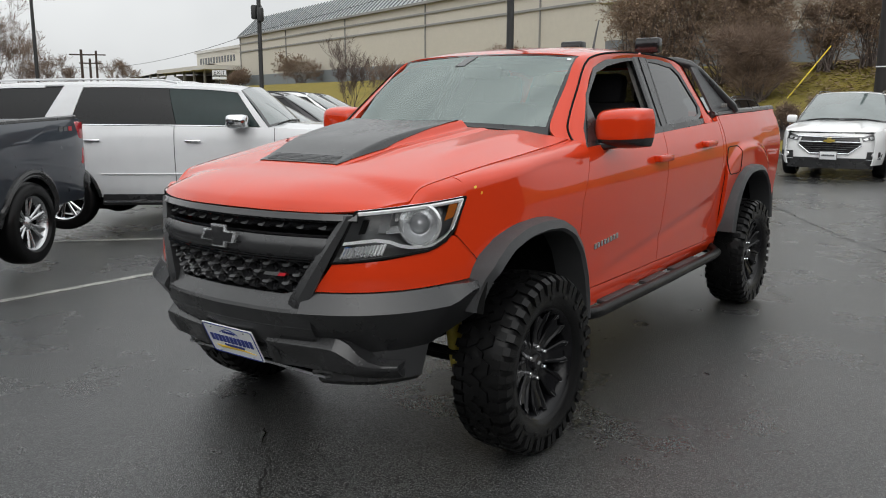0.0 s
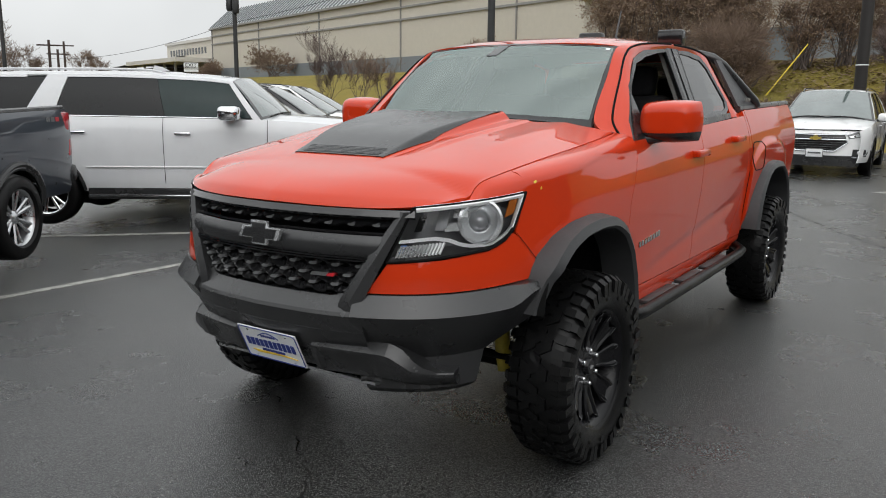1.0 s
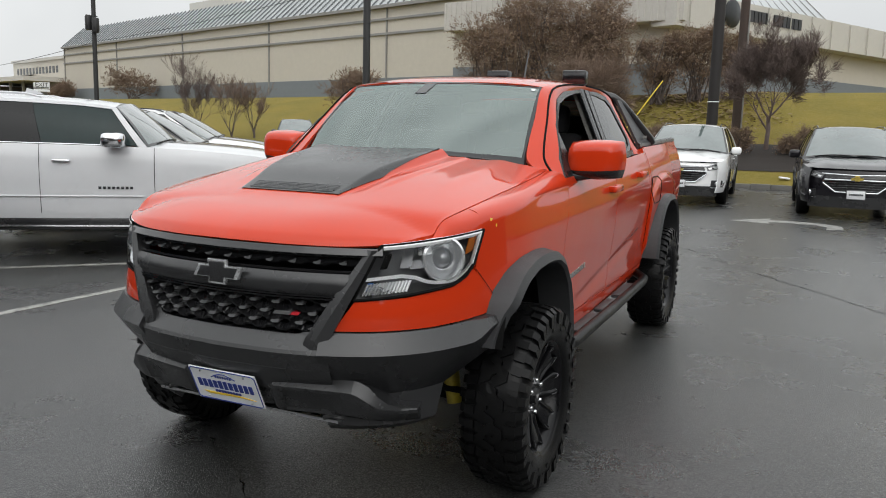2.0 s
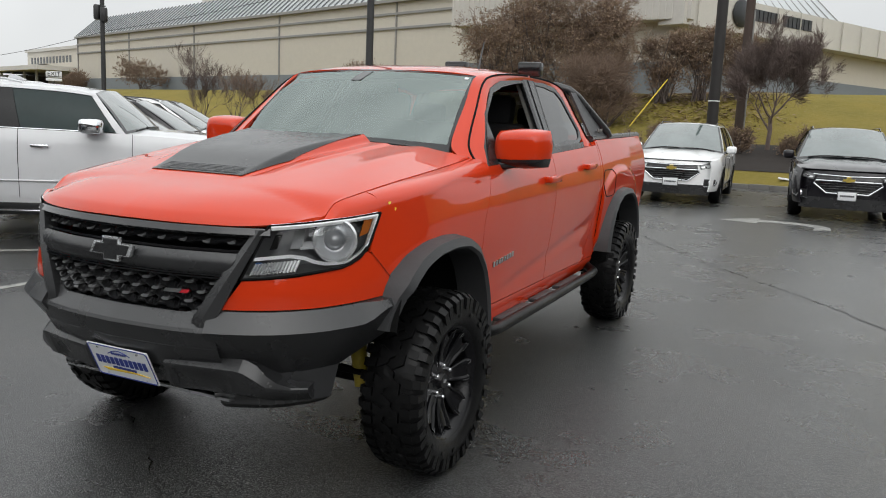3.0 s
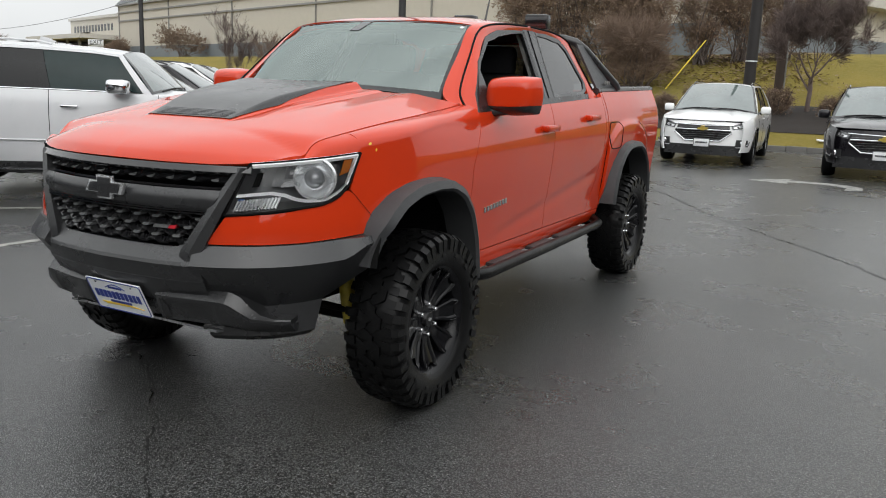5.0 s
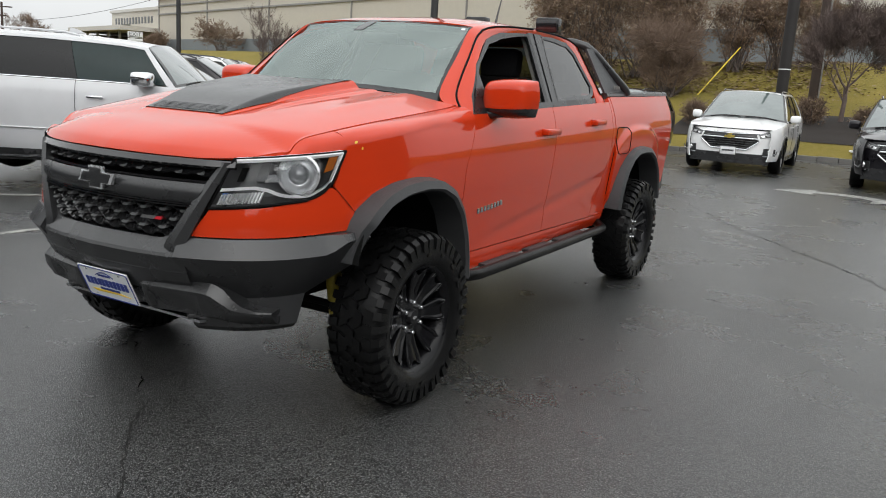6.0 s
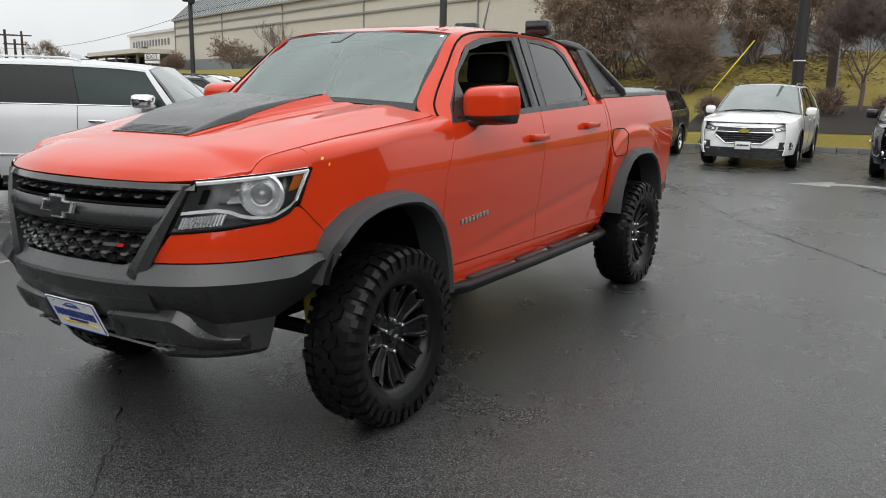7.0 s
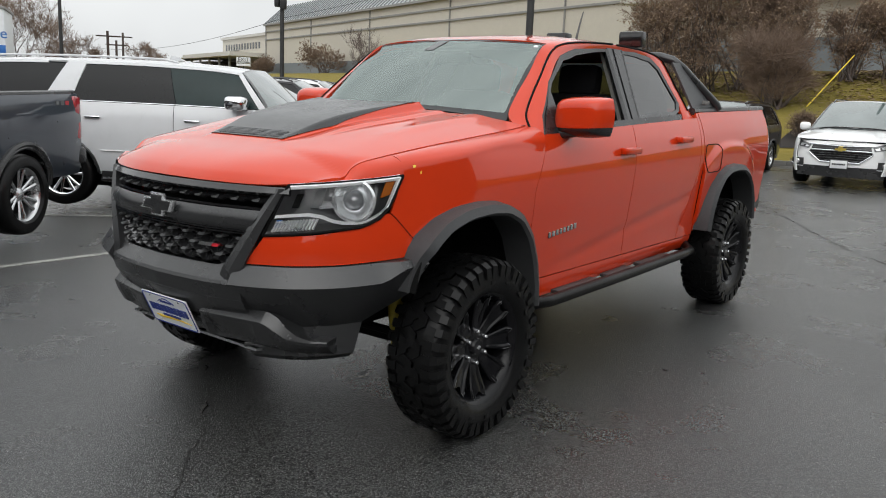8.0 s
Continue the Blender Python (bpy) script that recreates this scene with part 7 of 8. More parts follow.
def large_suv(label, mat, m):
    sh = Shape(1.00, 3.30, 1.40, 1.02, 0.42, 0.405,
               [(-1.0, 1.14), (-0.5, 1.22), (0.5, 1.29), (1.5, 1.315), (3.0, 1.33), (4.7, 1.345)],
               [(-1.0, 1.16), (-0.75, 1.25), (-0.2, 1.31), (0.55, 1.35)],
               (0.66, 1.29), (1.02, 1.79), [(0.9, 1.79), (1.5, 1.85), (2.6, 1.88), (3.8, 1.87), (4.6, 1.83)], (4.55, 1.80), (4.68, 1.345), 0.79, 0.10, 0.05, lean=4.0)
    top = thing("large_suv", label, "suv", m)
    car_body(top, sh, mat, [(0.76, 1.82, 0, 0.0, 0.03), (1.94, 3.16, 1, 0.03, -0.16), (3.52, 4.50, 0, -0.26, 0.0)], front_glass=M_TEALGLASS)
    f = front_face(sh)
    w, zt = sh.half(sh.y0), sh.belt(sh.y0)
    part("front_bumper", sheet(lambda u, v: f(lerp(-1, 1, u) * (w - 0.004), lerp(0.45, zt - 0.01, v)), 22, 10, 0.04), mat, top)
    part("grille", patch(f, [(-0.62, 0.66), (0.62, 0.66), (0.62, 1.02), (-0.62, 1.02)], 0.012, 14), M_GLOSSBLACK, top, "dark grille")
    for z in (0.70, 0.84, 0.98):
        part("grille_bar", tube([f(x, z, 0.025) for x in np.linspace(-0.62, 0.62, 11)], 0.018, 6), M_CHROME, top, "chrome grille bar")
    part("lower_bumper", patch(f, [(-w * 0.97, 0.26), (w * 0.97, 0.26), (w * 0.99, 0.46), (-w * 0.99, 0.46)], 0.012, 18), M_PLASTIC, top)
    for s in (1, -1):
        q = [(0.66, 0.74), (w * 0.98, 0.76), (w * 0.97, 1.02), (0.66, 1.0)]
        q = q if s > 0 else [(-q[1][0], q[1][1]), (-q[0][0], q[0][1]), (-q[3][0], q[3][1]), (-q[2][0], q[2][1])]
        part("headlamp", patch(f, q, 0.012, 6), M_LAMPSHELL, top, "large silvery headlamp")
        for y in (0.0, 3.30):
            simple_wheel(top, 0.405, 0.275, (0.88 * s, y, 0.405), s, M_CHROME, 12, 0.0, -0.15)
        car_mirror(top, sh, 0.98, 1.33, s, mat, M_CHROME, 1.4)
        gap_line(top, sh, 0.58, s, 0.55)
        gap_line(top, sh, 1.84, s, 0.52)
        gap_line(top, sh, 3.04, s, 0.80)
        car_handle(top, sh, 1.60, 1.13, s, M_CHROME)
        car_handle(top, sh, 2.86, 1.14, s, M_CHROME)
        part("body_moulding", tube([((sh.side(y, 0.72) + 0.006) * s, y, 0.72) for y in np.linspace(0.70, 2.78, 14)], 0.010, 6), mat, top)
        part("running_board", box((0.16, 2.2, 0.06), (1.0 * s, 1.66, 0.36), 0.02), M_PLASTIC, top, "black running board")
        part("board_strip", box((0.02, 2.15, 0.018), (1.085 * s, 1.66, 0.375), 0.006), M_CHROME, top, "chrome running board strip")
        part("roof_rail", tube([(0.70 * s, y, sh.roof(y) - 0.01 + (0.03 if 2.0 < y < 4.2 else 0.0)) for y in np.linspace(1.85, 4.35, 14)], 0.014, 8), M_SILVERWHITE, top, "bright roof rail")
        part("tail_lamp", box((0.10, 0.12, 0.55), (0.90 * s, 4.64, 1.05), 0.03), M_REDLENS, top, "red tail lamp")
    part("roof_fin", prism([(0, 0), (0.22, 0), (0.19, 0.07), (0.10, 0.05)], 0.05, Matrix(((0, 0, 1, -0.025), (1, 0, 0, 2.0), (0, 1, 0, 1.90), (0, 0, 0, 1)))), M_SILVERWHITE, top, "white roof antenna fin")
    for k in range(8):
        part("badge_bar", box((0.005, 0.032, 0.03), (-(sh.side(0.84 + k * 0.05, 0.82) + 0.004), 0.84 + k * 0.05, 0.82)), M_LETTER, top)
    return top


def row_pose(x, y, turn):
    return pose(x, y, ground_z(x, y) + 0.003, 0, 0, turn)


large_suv("long white SUV with chrome trim in the parking row", M_SILVERWHITE, row_pose(-5.35, 5.22, 126.9))


def sedan(label, mat, m, h=1.46):
    sh = Shape(0.92, 2.80, 1.05, 0.92, 0.24, 0.335,
               [(-0.92, 0.74), (-0.4, 0.84), (0.5, 0.95), (1.6, 0.98), (2.8, 1.02), (3.85, 1.02)],
               [(-0.92, 0.76), (-0.6, 0.86), (0.0, 0.95), (0.5, 1.01)],
               (0.52, 0.96), (1.42, h - 0.06), [(1.3, h - 0.06), (1.8, h), (2.3, h), (2.9, h - 0.06)], (2.62, h - 0.05), (3.35, 1.02), 0.60, deck=True)
    top = thing("saloon_car", label, "car", m, "saloon cars in the parking row")
    car_body(top, sh, mat, [(0.78, 1.66), (1.78, 2.72)])
    f = front_face(sh)
    w = sh.half(sh.y0)
    part("front_bumper", sheet(lambda u, v: f(lerp(-1, 1, u) * (w - 0.004), lerp(0.24, sh.belt(sh.y0) - 0.01, v)), 18, 8, 0.04), mat, top)
    part("grille", patch(f, [(-0.4, 0.40), (0.4, 0.40), (0.45, 0.62), (-0.45, 0.62)], 0.012, 10), M_GLOSSBLACK, top, "black grille")
    for s in (1, -1):
        q = [(0.5, 0.58), (w * 0.97, 0.60), (w * 0.95, 0.70), (0.5, 0.68)]
        q = q if s > 0 else [(-q[1][0], q[1][1]), (-q[0][0], q[0][1]), (-q[3][0], q[3][1]), (-q[2][0], q[2][1])]
        part("headlamp", patch(f, q, 0.012, 6), M_LAMPSHELL, top, "slim headlamp")
        for y in (0.0, 2.80):
            simple_wheel(top, 0.335, 0.22, (0.80 * s, y, 0.335), s, M_ALLOY, 8)
        car_mirror(top, sh, 0.86, 0.98, s, mat, mat)
        gap_line(top, sh, 1.72, s)
        car_handle(top, sh, 1.5, 0.84, s, mat)
    return top


# the rest of the angled row, one behind the other
LEFTWARD = Vector((-0.6, 0.8))
for k, (kind, mat, lab) in enumerate((("x", M_GREYPAINT, "dark grey crossover in the parking row"), ("x", M_BLACKPAINT, "black crossover in the parking row"), ("x", M_WHITE, "white crossover in the parking row"),
                                      ("x", M_GREYPAINT, "dark grey crossover in the parking row"), ("s", M_SILVERWHITE, "white saloon car in the parking row"))):
    p = Vector((-5.35, 5.22)) + LEFTWARD * (2.85 * (k + 1)) + Vector((-0.8, -0.6)) * (0.15 if kind == "x" else 0.35)
    m = row_pose(p.x, p.y, 126.9)
    {"x": crossover, "s": sedan}[kind](lab, mat, m)
crossover("dark red crossover beyond the parking row", M_REDCAR, row_pose(-17.6, 28.5, 36))
crossover("dark green-black crossover beyond the parking row", M_DARKBLUE, row_pose(-20.6, 28.8, 36))


def rear_pickup(label, m):
    """The dark pickup of which mostly the bed, a rear wheel and the tail are in view."""
    sh = Shape(0.98, 3.75, 1.15, 1.015, 0.52, 0.40,
               [(-0.98, 1.12), (-0.4, 1.20), (0.5, 1.25), (1.5, 1.27), (3.0, 1.36), (4.9, 1.40)],
               [(-0.98, 1.14), (-0.7, 1.22), (0.0, 1.28), (0.5, 1.32)],
               (0.62, 1.25), (1.38, 1.82), [(1.3, 1.82), (1.8, 1.89), (2.4, 1.89), (2.8, 1.85)], (2.62, 1.84), (2.78, 1.35), 0.70, 0.08, 0.04, deck=True)
    top = thing("pickup_truck", label, "pickup truck", m)
    car_body(top, sh, M_DARKBLUE, [(0.86, 1.66), (1.78, 2.62)], deck_bed=True)
    f = front_face(sh)
    w = sh.half(sh.y0)
    part("front_bumper", sheet(lambda u, v: f(lerp(-1, 1, u) * (w - 0.004), lerp(0.5, sh.belt(sh.y0) - 0.01, v)), 18, 8, 0.04), M_DARKBLUE, top)
    part("bed_floor", box((1.7, 2.05, 0.05), (0, 3.82, 0.95)), M_VOID, top)
    part("tailgate", box((1.78, 0.06, 0.55), (0, 4.86, 1.12), 0.02), M_DARKBLUE, top)
    for s in (1, -1):
        part("bed_rail", tube([((sh.side(y, sh.belt(y)) - 0.03) * s, y, sh.belt(y) + 0.008) for y in np.linspace(2.86, 4.88, 10)], 0.032, 8), M_PLASTIC, top, "black bed rail cap")
        part("tail_lamp", join(box((0.10, 0.15, 0.20), (0.935 * s, 4.82, 1.27), 0.025), box((0.10, 0.14, 0.20), (0.935 * s, 4.825, 1.00), 0.025)), M_REDLENS, top, "red tail lamp")
        part("tail_lamp_gap", box((0.085, 0.10, 0.06), (0.925 * s, 4.83, 1.13), 0.01), M_GLOSSBLACK, top)
        part("rear_bumper", join(box((0.70, 0.16, 0.24), (0.42 * s, 4.98, 0.72), 0.04), box((0.24, 0.20, 0.20), (0.86 * s, 4.92, 0.72), 0.06)), M_PLASTIC, top, "black step bumper")
        for y in (0.0, 3.75):
            simple_wheel(top, 0.405, 0.27, (0.885 * s, y, 0.405), s, M_ALLOY, 12, 0.3, -0.17)
        for y0 in (0.0, 3.75):
            pts = [((sh.side(y0 + 0.49 * math.cos(a), 0.405 + 0.49 * math.sin(a)) + 0.008) * s, y0 + 0.50 * math.cos(a), 0.405 + 0.50 * math.sin(a)) for a in np.linspace(0.1, math.pi - 0.1, 24)]
            part("arch_moulding", tube(pts, 0.03, 6), M_PLASTIC, top)
        for k in range(3):
            part("bed_decal", box((0.004, 0.07, 0.045), ((sh.side(4.4 + k * 0.1, 1.30) + 0.003) * s, 4.40 + k * 0.1, 1.30)), M_REDINK if k == 2 else M_LAMPGREY, top)
        car_mirror(top, sh, 0.95, 1.27, s, M_DARKBLUE, M_DARKBLUE)
    return top


# heading away from the row: its rear wheel stands beside the white SUV's tail
rear_pickup("dark slate-blue pickup truck with a black step bumper", row_pose(-4.14, -2.66, 33.0))
from mathutils.bvhtree import BVHTree

# ---- poles, signs, trees and shrubs ----


def place_z(x, y):
    return lawn_z(x, y) if y > kerb_y(x) + 0.3 else ground_z(x, y)


def polar(eye, az, dist):
    return (eye[0] + dist * math.sin(radians(az)), eye[1] + dist * math.cos(radians(az)))


def round_pole(name, label, x, y, height, r0, r1, mat, category="pole"):
    top = thing(name, label, category, pose(x, y, place_z(x, y)), "poles round the car park")
    part("shaft", tube([(0, 0, -0.3), (0, 0, height * 0.5), (0.02, 0, height)], [r0, (r0 + r1) / 2, r1], 12), mat, top)
    return top


EYE_A = (1.92, -3.18)
p = polar(EYE_A, -6.8, 26.2)
pole = round_pole("light_pole", "tall brown steel light pole with a white band", *p, 11.0, 0.17, 0.15, M_BROWNPOLE)
part("white_band", lathe([(0.174, 0), (0.174, 0.03)], 16, Matrix.Translation((0, 0, 2.18))), M_PAPER, pole, "thin white band")
part("base_collar", lathe([(0.0, 0.25), (0.24, 0.25), (0.26, 0.2), (0.26, 0)], 20), M_BROWNPOLE, pole)
p2 = (-1.0, 28.6)
pole2 = round_pole("utility_pole", "weathered brown wooden utility pole on the lawn", *p2, 11.0, 0.17, 0.14, M_WOODPOLE)
part("conduit", tube([(0.17, -0.06, 0), (0.17, -0.06, 4.2)], 0.03, 8), M_TRIMGREY, pole2)
p = polar(EYE_A, -30.4, 31.0)
polb = round_pole("light_pole", "dark bronze square-topped light pole beyond the cars", *p, 12.0, 0.14, 0.13, M_BLACKPOLE)
p = polar(EYE_A, -47.9, 46.0)
pa = round_pole("utility_pole", "dark wooden utility pole with transformers", *p, 11.0, 0.13, 0.10, M_BLACKPOLE)
for dx, dz in ((-0.27, 6.0), (0.20, 5.85)):
    part("transformer", lathe([(0, 0.75), (0.15, 0.73), (0.18, 0.65), (0.18, 0.08), (0.14, 0), (0, 0)], 16, Matrix.Translation((dx, -0.08, dz))), M_BLACKPOLE, pa, "dark transformer can")
part("bracket_arm", tube([(-0.45, -0.05, 6.75), (0.3, -0.05, 6.65)], 0.03, 6), M_BLACKPOLE, pa)
part("crossarm", box((1.6, 0.1, 0.12), (0, 0, 7.6), 0.01), M_WOODPOLE, pa)
for k in (-0.7, 0.0, 0.7):
    part("insulator", lathe([(0, 0.2), (0.04, 0.18), (0.06, 0.1), (0.04, 0)], 10, Matrix.Translation((k, 0, 7.66))), M_TRIMGREY, pa)
PA = Vector((*p, place_z(*p)))
p = polar((2.55, -2.94), -62.4, 55)
pl = round_pole("lamp_post", "tall dark double-headed lamp post", *p, 7.6, 0.13, 0.09, M_BLACKPOLE, "lamp post")
part("lamp_arm", box((2.4, 0.1, 0.1), (0, 0, 7.55), 0.01, Euler((0, 0, 0.6)).to_matrix()), M_BLACKPOLE, pl)
for s in (-1, 1):
    part("lamp_head", box((0.75, 0.4, 0.16), (1.05 * s * math.cos(0.6), 1.05 * s * math.sin(0.6), 7.56), 0.04, Euler((0, 0, 0.6)).to_matrix()), M_LAMPGREY, pl)
for az, d, h in ((-60.0, 90, 6.2), (-59.1, 110, 7.0), (-59.5, 100, 5.8)):
    q = polar((2.8, -2.75), az, d)
    up = round_pole("utility_pole", "distant wooden utility pole with a crossarm", *q, h + 0.5, 0.16, 0.12, M_WOODPOLE)
    part("crossarm", box((2.2, 0.14, 0.14), (0, 0, h), 0.01, Euler((0, 0, 1.0)).to_matrix()), M_WOODPOLE, up)


def cable(a, b, sag, label):
    a, b = Vector(a), Vector(b)
    pts = [a.lerp(b, k) - Vector((0, 0, sag * 4 * k * (1 - k))) for k in np.linspace(0, 1, 24)]
    tagged(mesh_object("overhead_cable", tube(pts, 0.013, 5), M_CABLE), label, "cable", "overhead cables")


P2 = Vector((*p2, place_z(*p2)))
cable(PA + Vector((0, 0, 5.4)), P2 + Vector((0, 0, 9.6)), 0.7, "thin black overhead cable between utility poles")
cable(PA + Vector((0, 0, 7.5)), P2 + Vector((0, 0, 10.6)), 0.6, "thin black overhead cable between utility poles")
q = polar((2.5, -2.9), -63, 95)
cable(PA + Vector((0, 0, 5.4)), (q[0], q[1], 6.0), 1.5, "thin black overhead cable between utility poles")

# guy wire guard: a yellow plastic sleeve leaning from the lawn
g0, g1 = Vector((-5.1, 28.9, 0)), Vector((-4.35, 31.9, 0))
g0.z, g1.z = place_z(g0.x, g0.y) - 0.05, 3.62
tagged(mesh_object("guy_wire_guard", tube([g0, g0.lerp(g1, 0.5), g1], [0.025, 0.025, 0.022], 8), M_YELLOWGUARD), "yellow plastic guard on a slanting guy wire", "cable guard")

# exit sign
q = (-73.0, 57.4)
ex = thing("exit_sign", "white exit sign with black letters on a post", "sign", pose(q[0], q[1], place_z(*q), 0, 0, 51.45))
EX_Z = 4.45 - place_z(*q)
part("post", tube([(0, 0.05, -0.2), (0, 0.05, EX_Z + 0.4)], 0.06, 8), M_BLACKPOLE, ex)
part("board", box((1.55, 0.06, 0.66), (0, 0, EX_Z + 0.20), 0.01), M_SIGNWHITE, ex)
part("lower_board", box((1.55, 0.06, 0.28), (0, 0, EX_Z - 0.34), 0.01), M_SIGNWHITE, ex)
part("dark_bar", box((1.40, 0.02, 0.07), (0, -0.035, EX_Z - 0.02), 0.0), M_LETTER, ex)
text_mesh("EXIT", 0.44, M_LETTER, "lettering", ex, Matrix.Translation((0, -0.04, EX_Z + 0.24)) @ Matrix.Rotation(radians(90), 4, "X"))

# far service building at the left edge
q = polar((2.8, -2.75), -66.6, 70)
sv = thing("service_building", "grey-white building with a blue band and service sign", "building", pose(q[0], q[1], 0, 0, 0, 60))
part("wall", box((5.2, 6, 6.3), (-1.6, 3, 3.4), 0.02), M_SIGNWHITE, sv)
part("blue_band", box((5.22, 0.06, 0.75), (-1.6, -0.03, 3.55), 0.01), M_SIGNBLUE, sv, "blue band")
text_mesh("Service", 0.75, M_SIGNBLUE, "lettering", sv, Matrix.Translation((-0.35, -0.06, 4.75)) @ Matrix.Rotation(radians(90), 4, "X"))
part("green_lamp", box((0.35, 0.06, 0.3), (0.5, -0.05, 2.5), 0.02), M_GREENSIGN, sv, "small green lamp")
part("parapet", box((5.4, 6.2, 0.2), (-1.6, 3, 6.62), 0.02), M_TRIMGREY, sv)


def grow(rng, bm, base, way, length, radius, depth, tips, spread=0.55, keep=(2, 3), up=0.12, min_r=0.004):
    """Branches from base along way, forking depth times; the ends are gathered in tips."""
    pts, rad = [base], [radius]
    d, pos, n = way.normalized(), base.copy(), 4
    for i in range(n):
        d = (d + Vector((rng.uniform(-1, 1), rng.uniform(-1, 1), rng.uniform(-1, 1))) * 0.13 + Vector((0, 0, up * 0.4))).normalized()
        pos = pos + d * length / n
        pts.append(pos.copy())
        rad.append(max(min_r, radius * (1 - 0.45 * (i + 1) / n)))
        if depth <= 2 and i:
            tips.append((pos.copy(), d.copy()))
    tube(pts, rad, 5 if radius > 0.02 else 3, bm, caps=False)
    if depth == 0:
        tips.append((pos.copy(), d.copy()))
        return
    for _ in range(rng.choice(keep)):
        a = rng.uniform(0, 2 * math.pi)
        side = d.cross(Vector((math.cos(a), math.sin(a), 0.3))).normalized()
        way2 = (d + side * rng.uniform(0.4, 1.0) * spread * 1.6 + Vector((0, 0, up))).normalized()
        start = pts[rng.choice((2, 3, 4, 4))]
        grow(rng, bm, start, way2, length * rng.uniform(0.62, 0.88), rad[-1] * 0.85, depth - 1, tips, spread, keep, up, min_r)


def twigs(rng, places, n, length, width, droop=0.0):
    """Fine bare twigs round the branch ends, as thin slivers."""
    verts, faces = [], []
    for _ in range(n):
        p, d = rng.choice(places)
        w = (d + Vector((rng.uniform(-1, 1), rng.uniform(-1, 1), rng.uniform(-0.5, 1) - droop)) * 0.9).normalized()
        L = length * rng.uniform(0.5, 1.3)
        s = p - d * L * rng.uniform(0, 0.6) + Vector((rng.uniform(-1, 1), rng.uniform(-1, 1), rng.uniform(-1, 1))) * length * 0.25
        a = w.cross(Vector((rng.uniform(-1, 1), rng.uniform(-1, 1), 0.2))).normalized() * width
        e = s + w * L
        mid = s + w * L * 0.55 + a * rng.uniform(-3, 3)
        k = len(verts)
        verts += [s - a, s + a, mid + a * 0.8, mid - a * 0.8, e]
        faces += [(k, k + 1, k + 2, k + 3), (k + 3, k + 2, k + 4)]
    return verts, faces


def leaves(rng, places, n, size, jitter):
    """Small dry leaves about the branch ends."""
    verts, faces = [], []
    for _ in range(n):
        p, d = rng.choice(places)
        c = p + Vector((rng.gauss(0, 1), rng.gauss(0, 1), rng.gauss(0, 0.8))) * jitter
        a = Vector((rng.uniform(-1, 1), rng.uniform(-1, 1), rng.uniform(-1, 1))).normalized()
        b = a.cross(Vector((rng.uniform(-1, 1), rng.uniform(-1, 1), rng.uniform(-1, 1)))).normalized()
        s = size * rng.uniform(0.5, 1.3)
        k = len(verts)
        verts += [c - a * s, c + b * s * 0.5, c + a * s, c - b * s * 0.5]
        faces.append((k, k + 1, k + 2, k + 3))
    return verts, faces


def raw(name, verts, faces, mat, parent, label=""):
    me = bpy.data.meshes.new(name)
    me.from_pydata([tuple(v) for v in verts], [], faces)
    me.materials.append(mat)
    ob = new(name, me)
    ob.parent = parent
    return tagged(ob, label)


def bare_tree(name, label, x, y, height, trunk_r, seed, depth=5, spread=0.5, n_twig=2600, twig=0.30, clear=0.28, leaf=0, mat=M_BARK, twig_mat=M_TWIG, category="tree", up=0.12, width=0.006):
    rng = random.Random(seed)
    top = thing(name, label, category, pose(x, y, place_z(x, y)), "bare trees")
    bm, tips = bmesh.new(), []
    base = Vector((0, 0, -0.15))
    fork = Vector((rng.uniform(-0.05, 0.05), rng.uniform(-0.05, 0.05), height * clear))
    trunk = tube([base, base.lerp(fork, 0.3), base.lerp(fork, 0.7) + Vector((0.03, 0, 0)), fork], [trunk_r * 1.35, trunk_r * 1.05, trunk_r * 0.95, trunk_r * 0.9], 10)
    part("trunk", trunk, mat, top)
    total = sum(0.75 ** i for i in range(depth + 1))
    seg = height * (1 - clear) / total * 1.12
    for i in range(5):
        a = 2 * math.pi * i / 5 + rng.uniform(-0.3, 0.3)
        grow(rng, bm, fork - Vector((0, 0, height * 0.05 * (i % 3))), Vector((math.cos(a) * spread, math.sin(a) * spread, 0.9)), seg * rng.uniform(0.85, 1.1), trunk_r * 0.55, depth - 1, tips, spread, (2, 3), up)
    part("branchwork", bm, mat, top, "", 0)
    v, f = twigs(rng, tips, n_twig, twig, width)
    raw("crown", v, f, twig_mat, top, "fine bare twigs")
    if leaf:
        v, f = leaves(rng, tips, leaf, 0.05, 0.22)
        raw("foliage", v, f, M_DRYLEAF, top, "dry brown leaves")
    return top


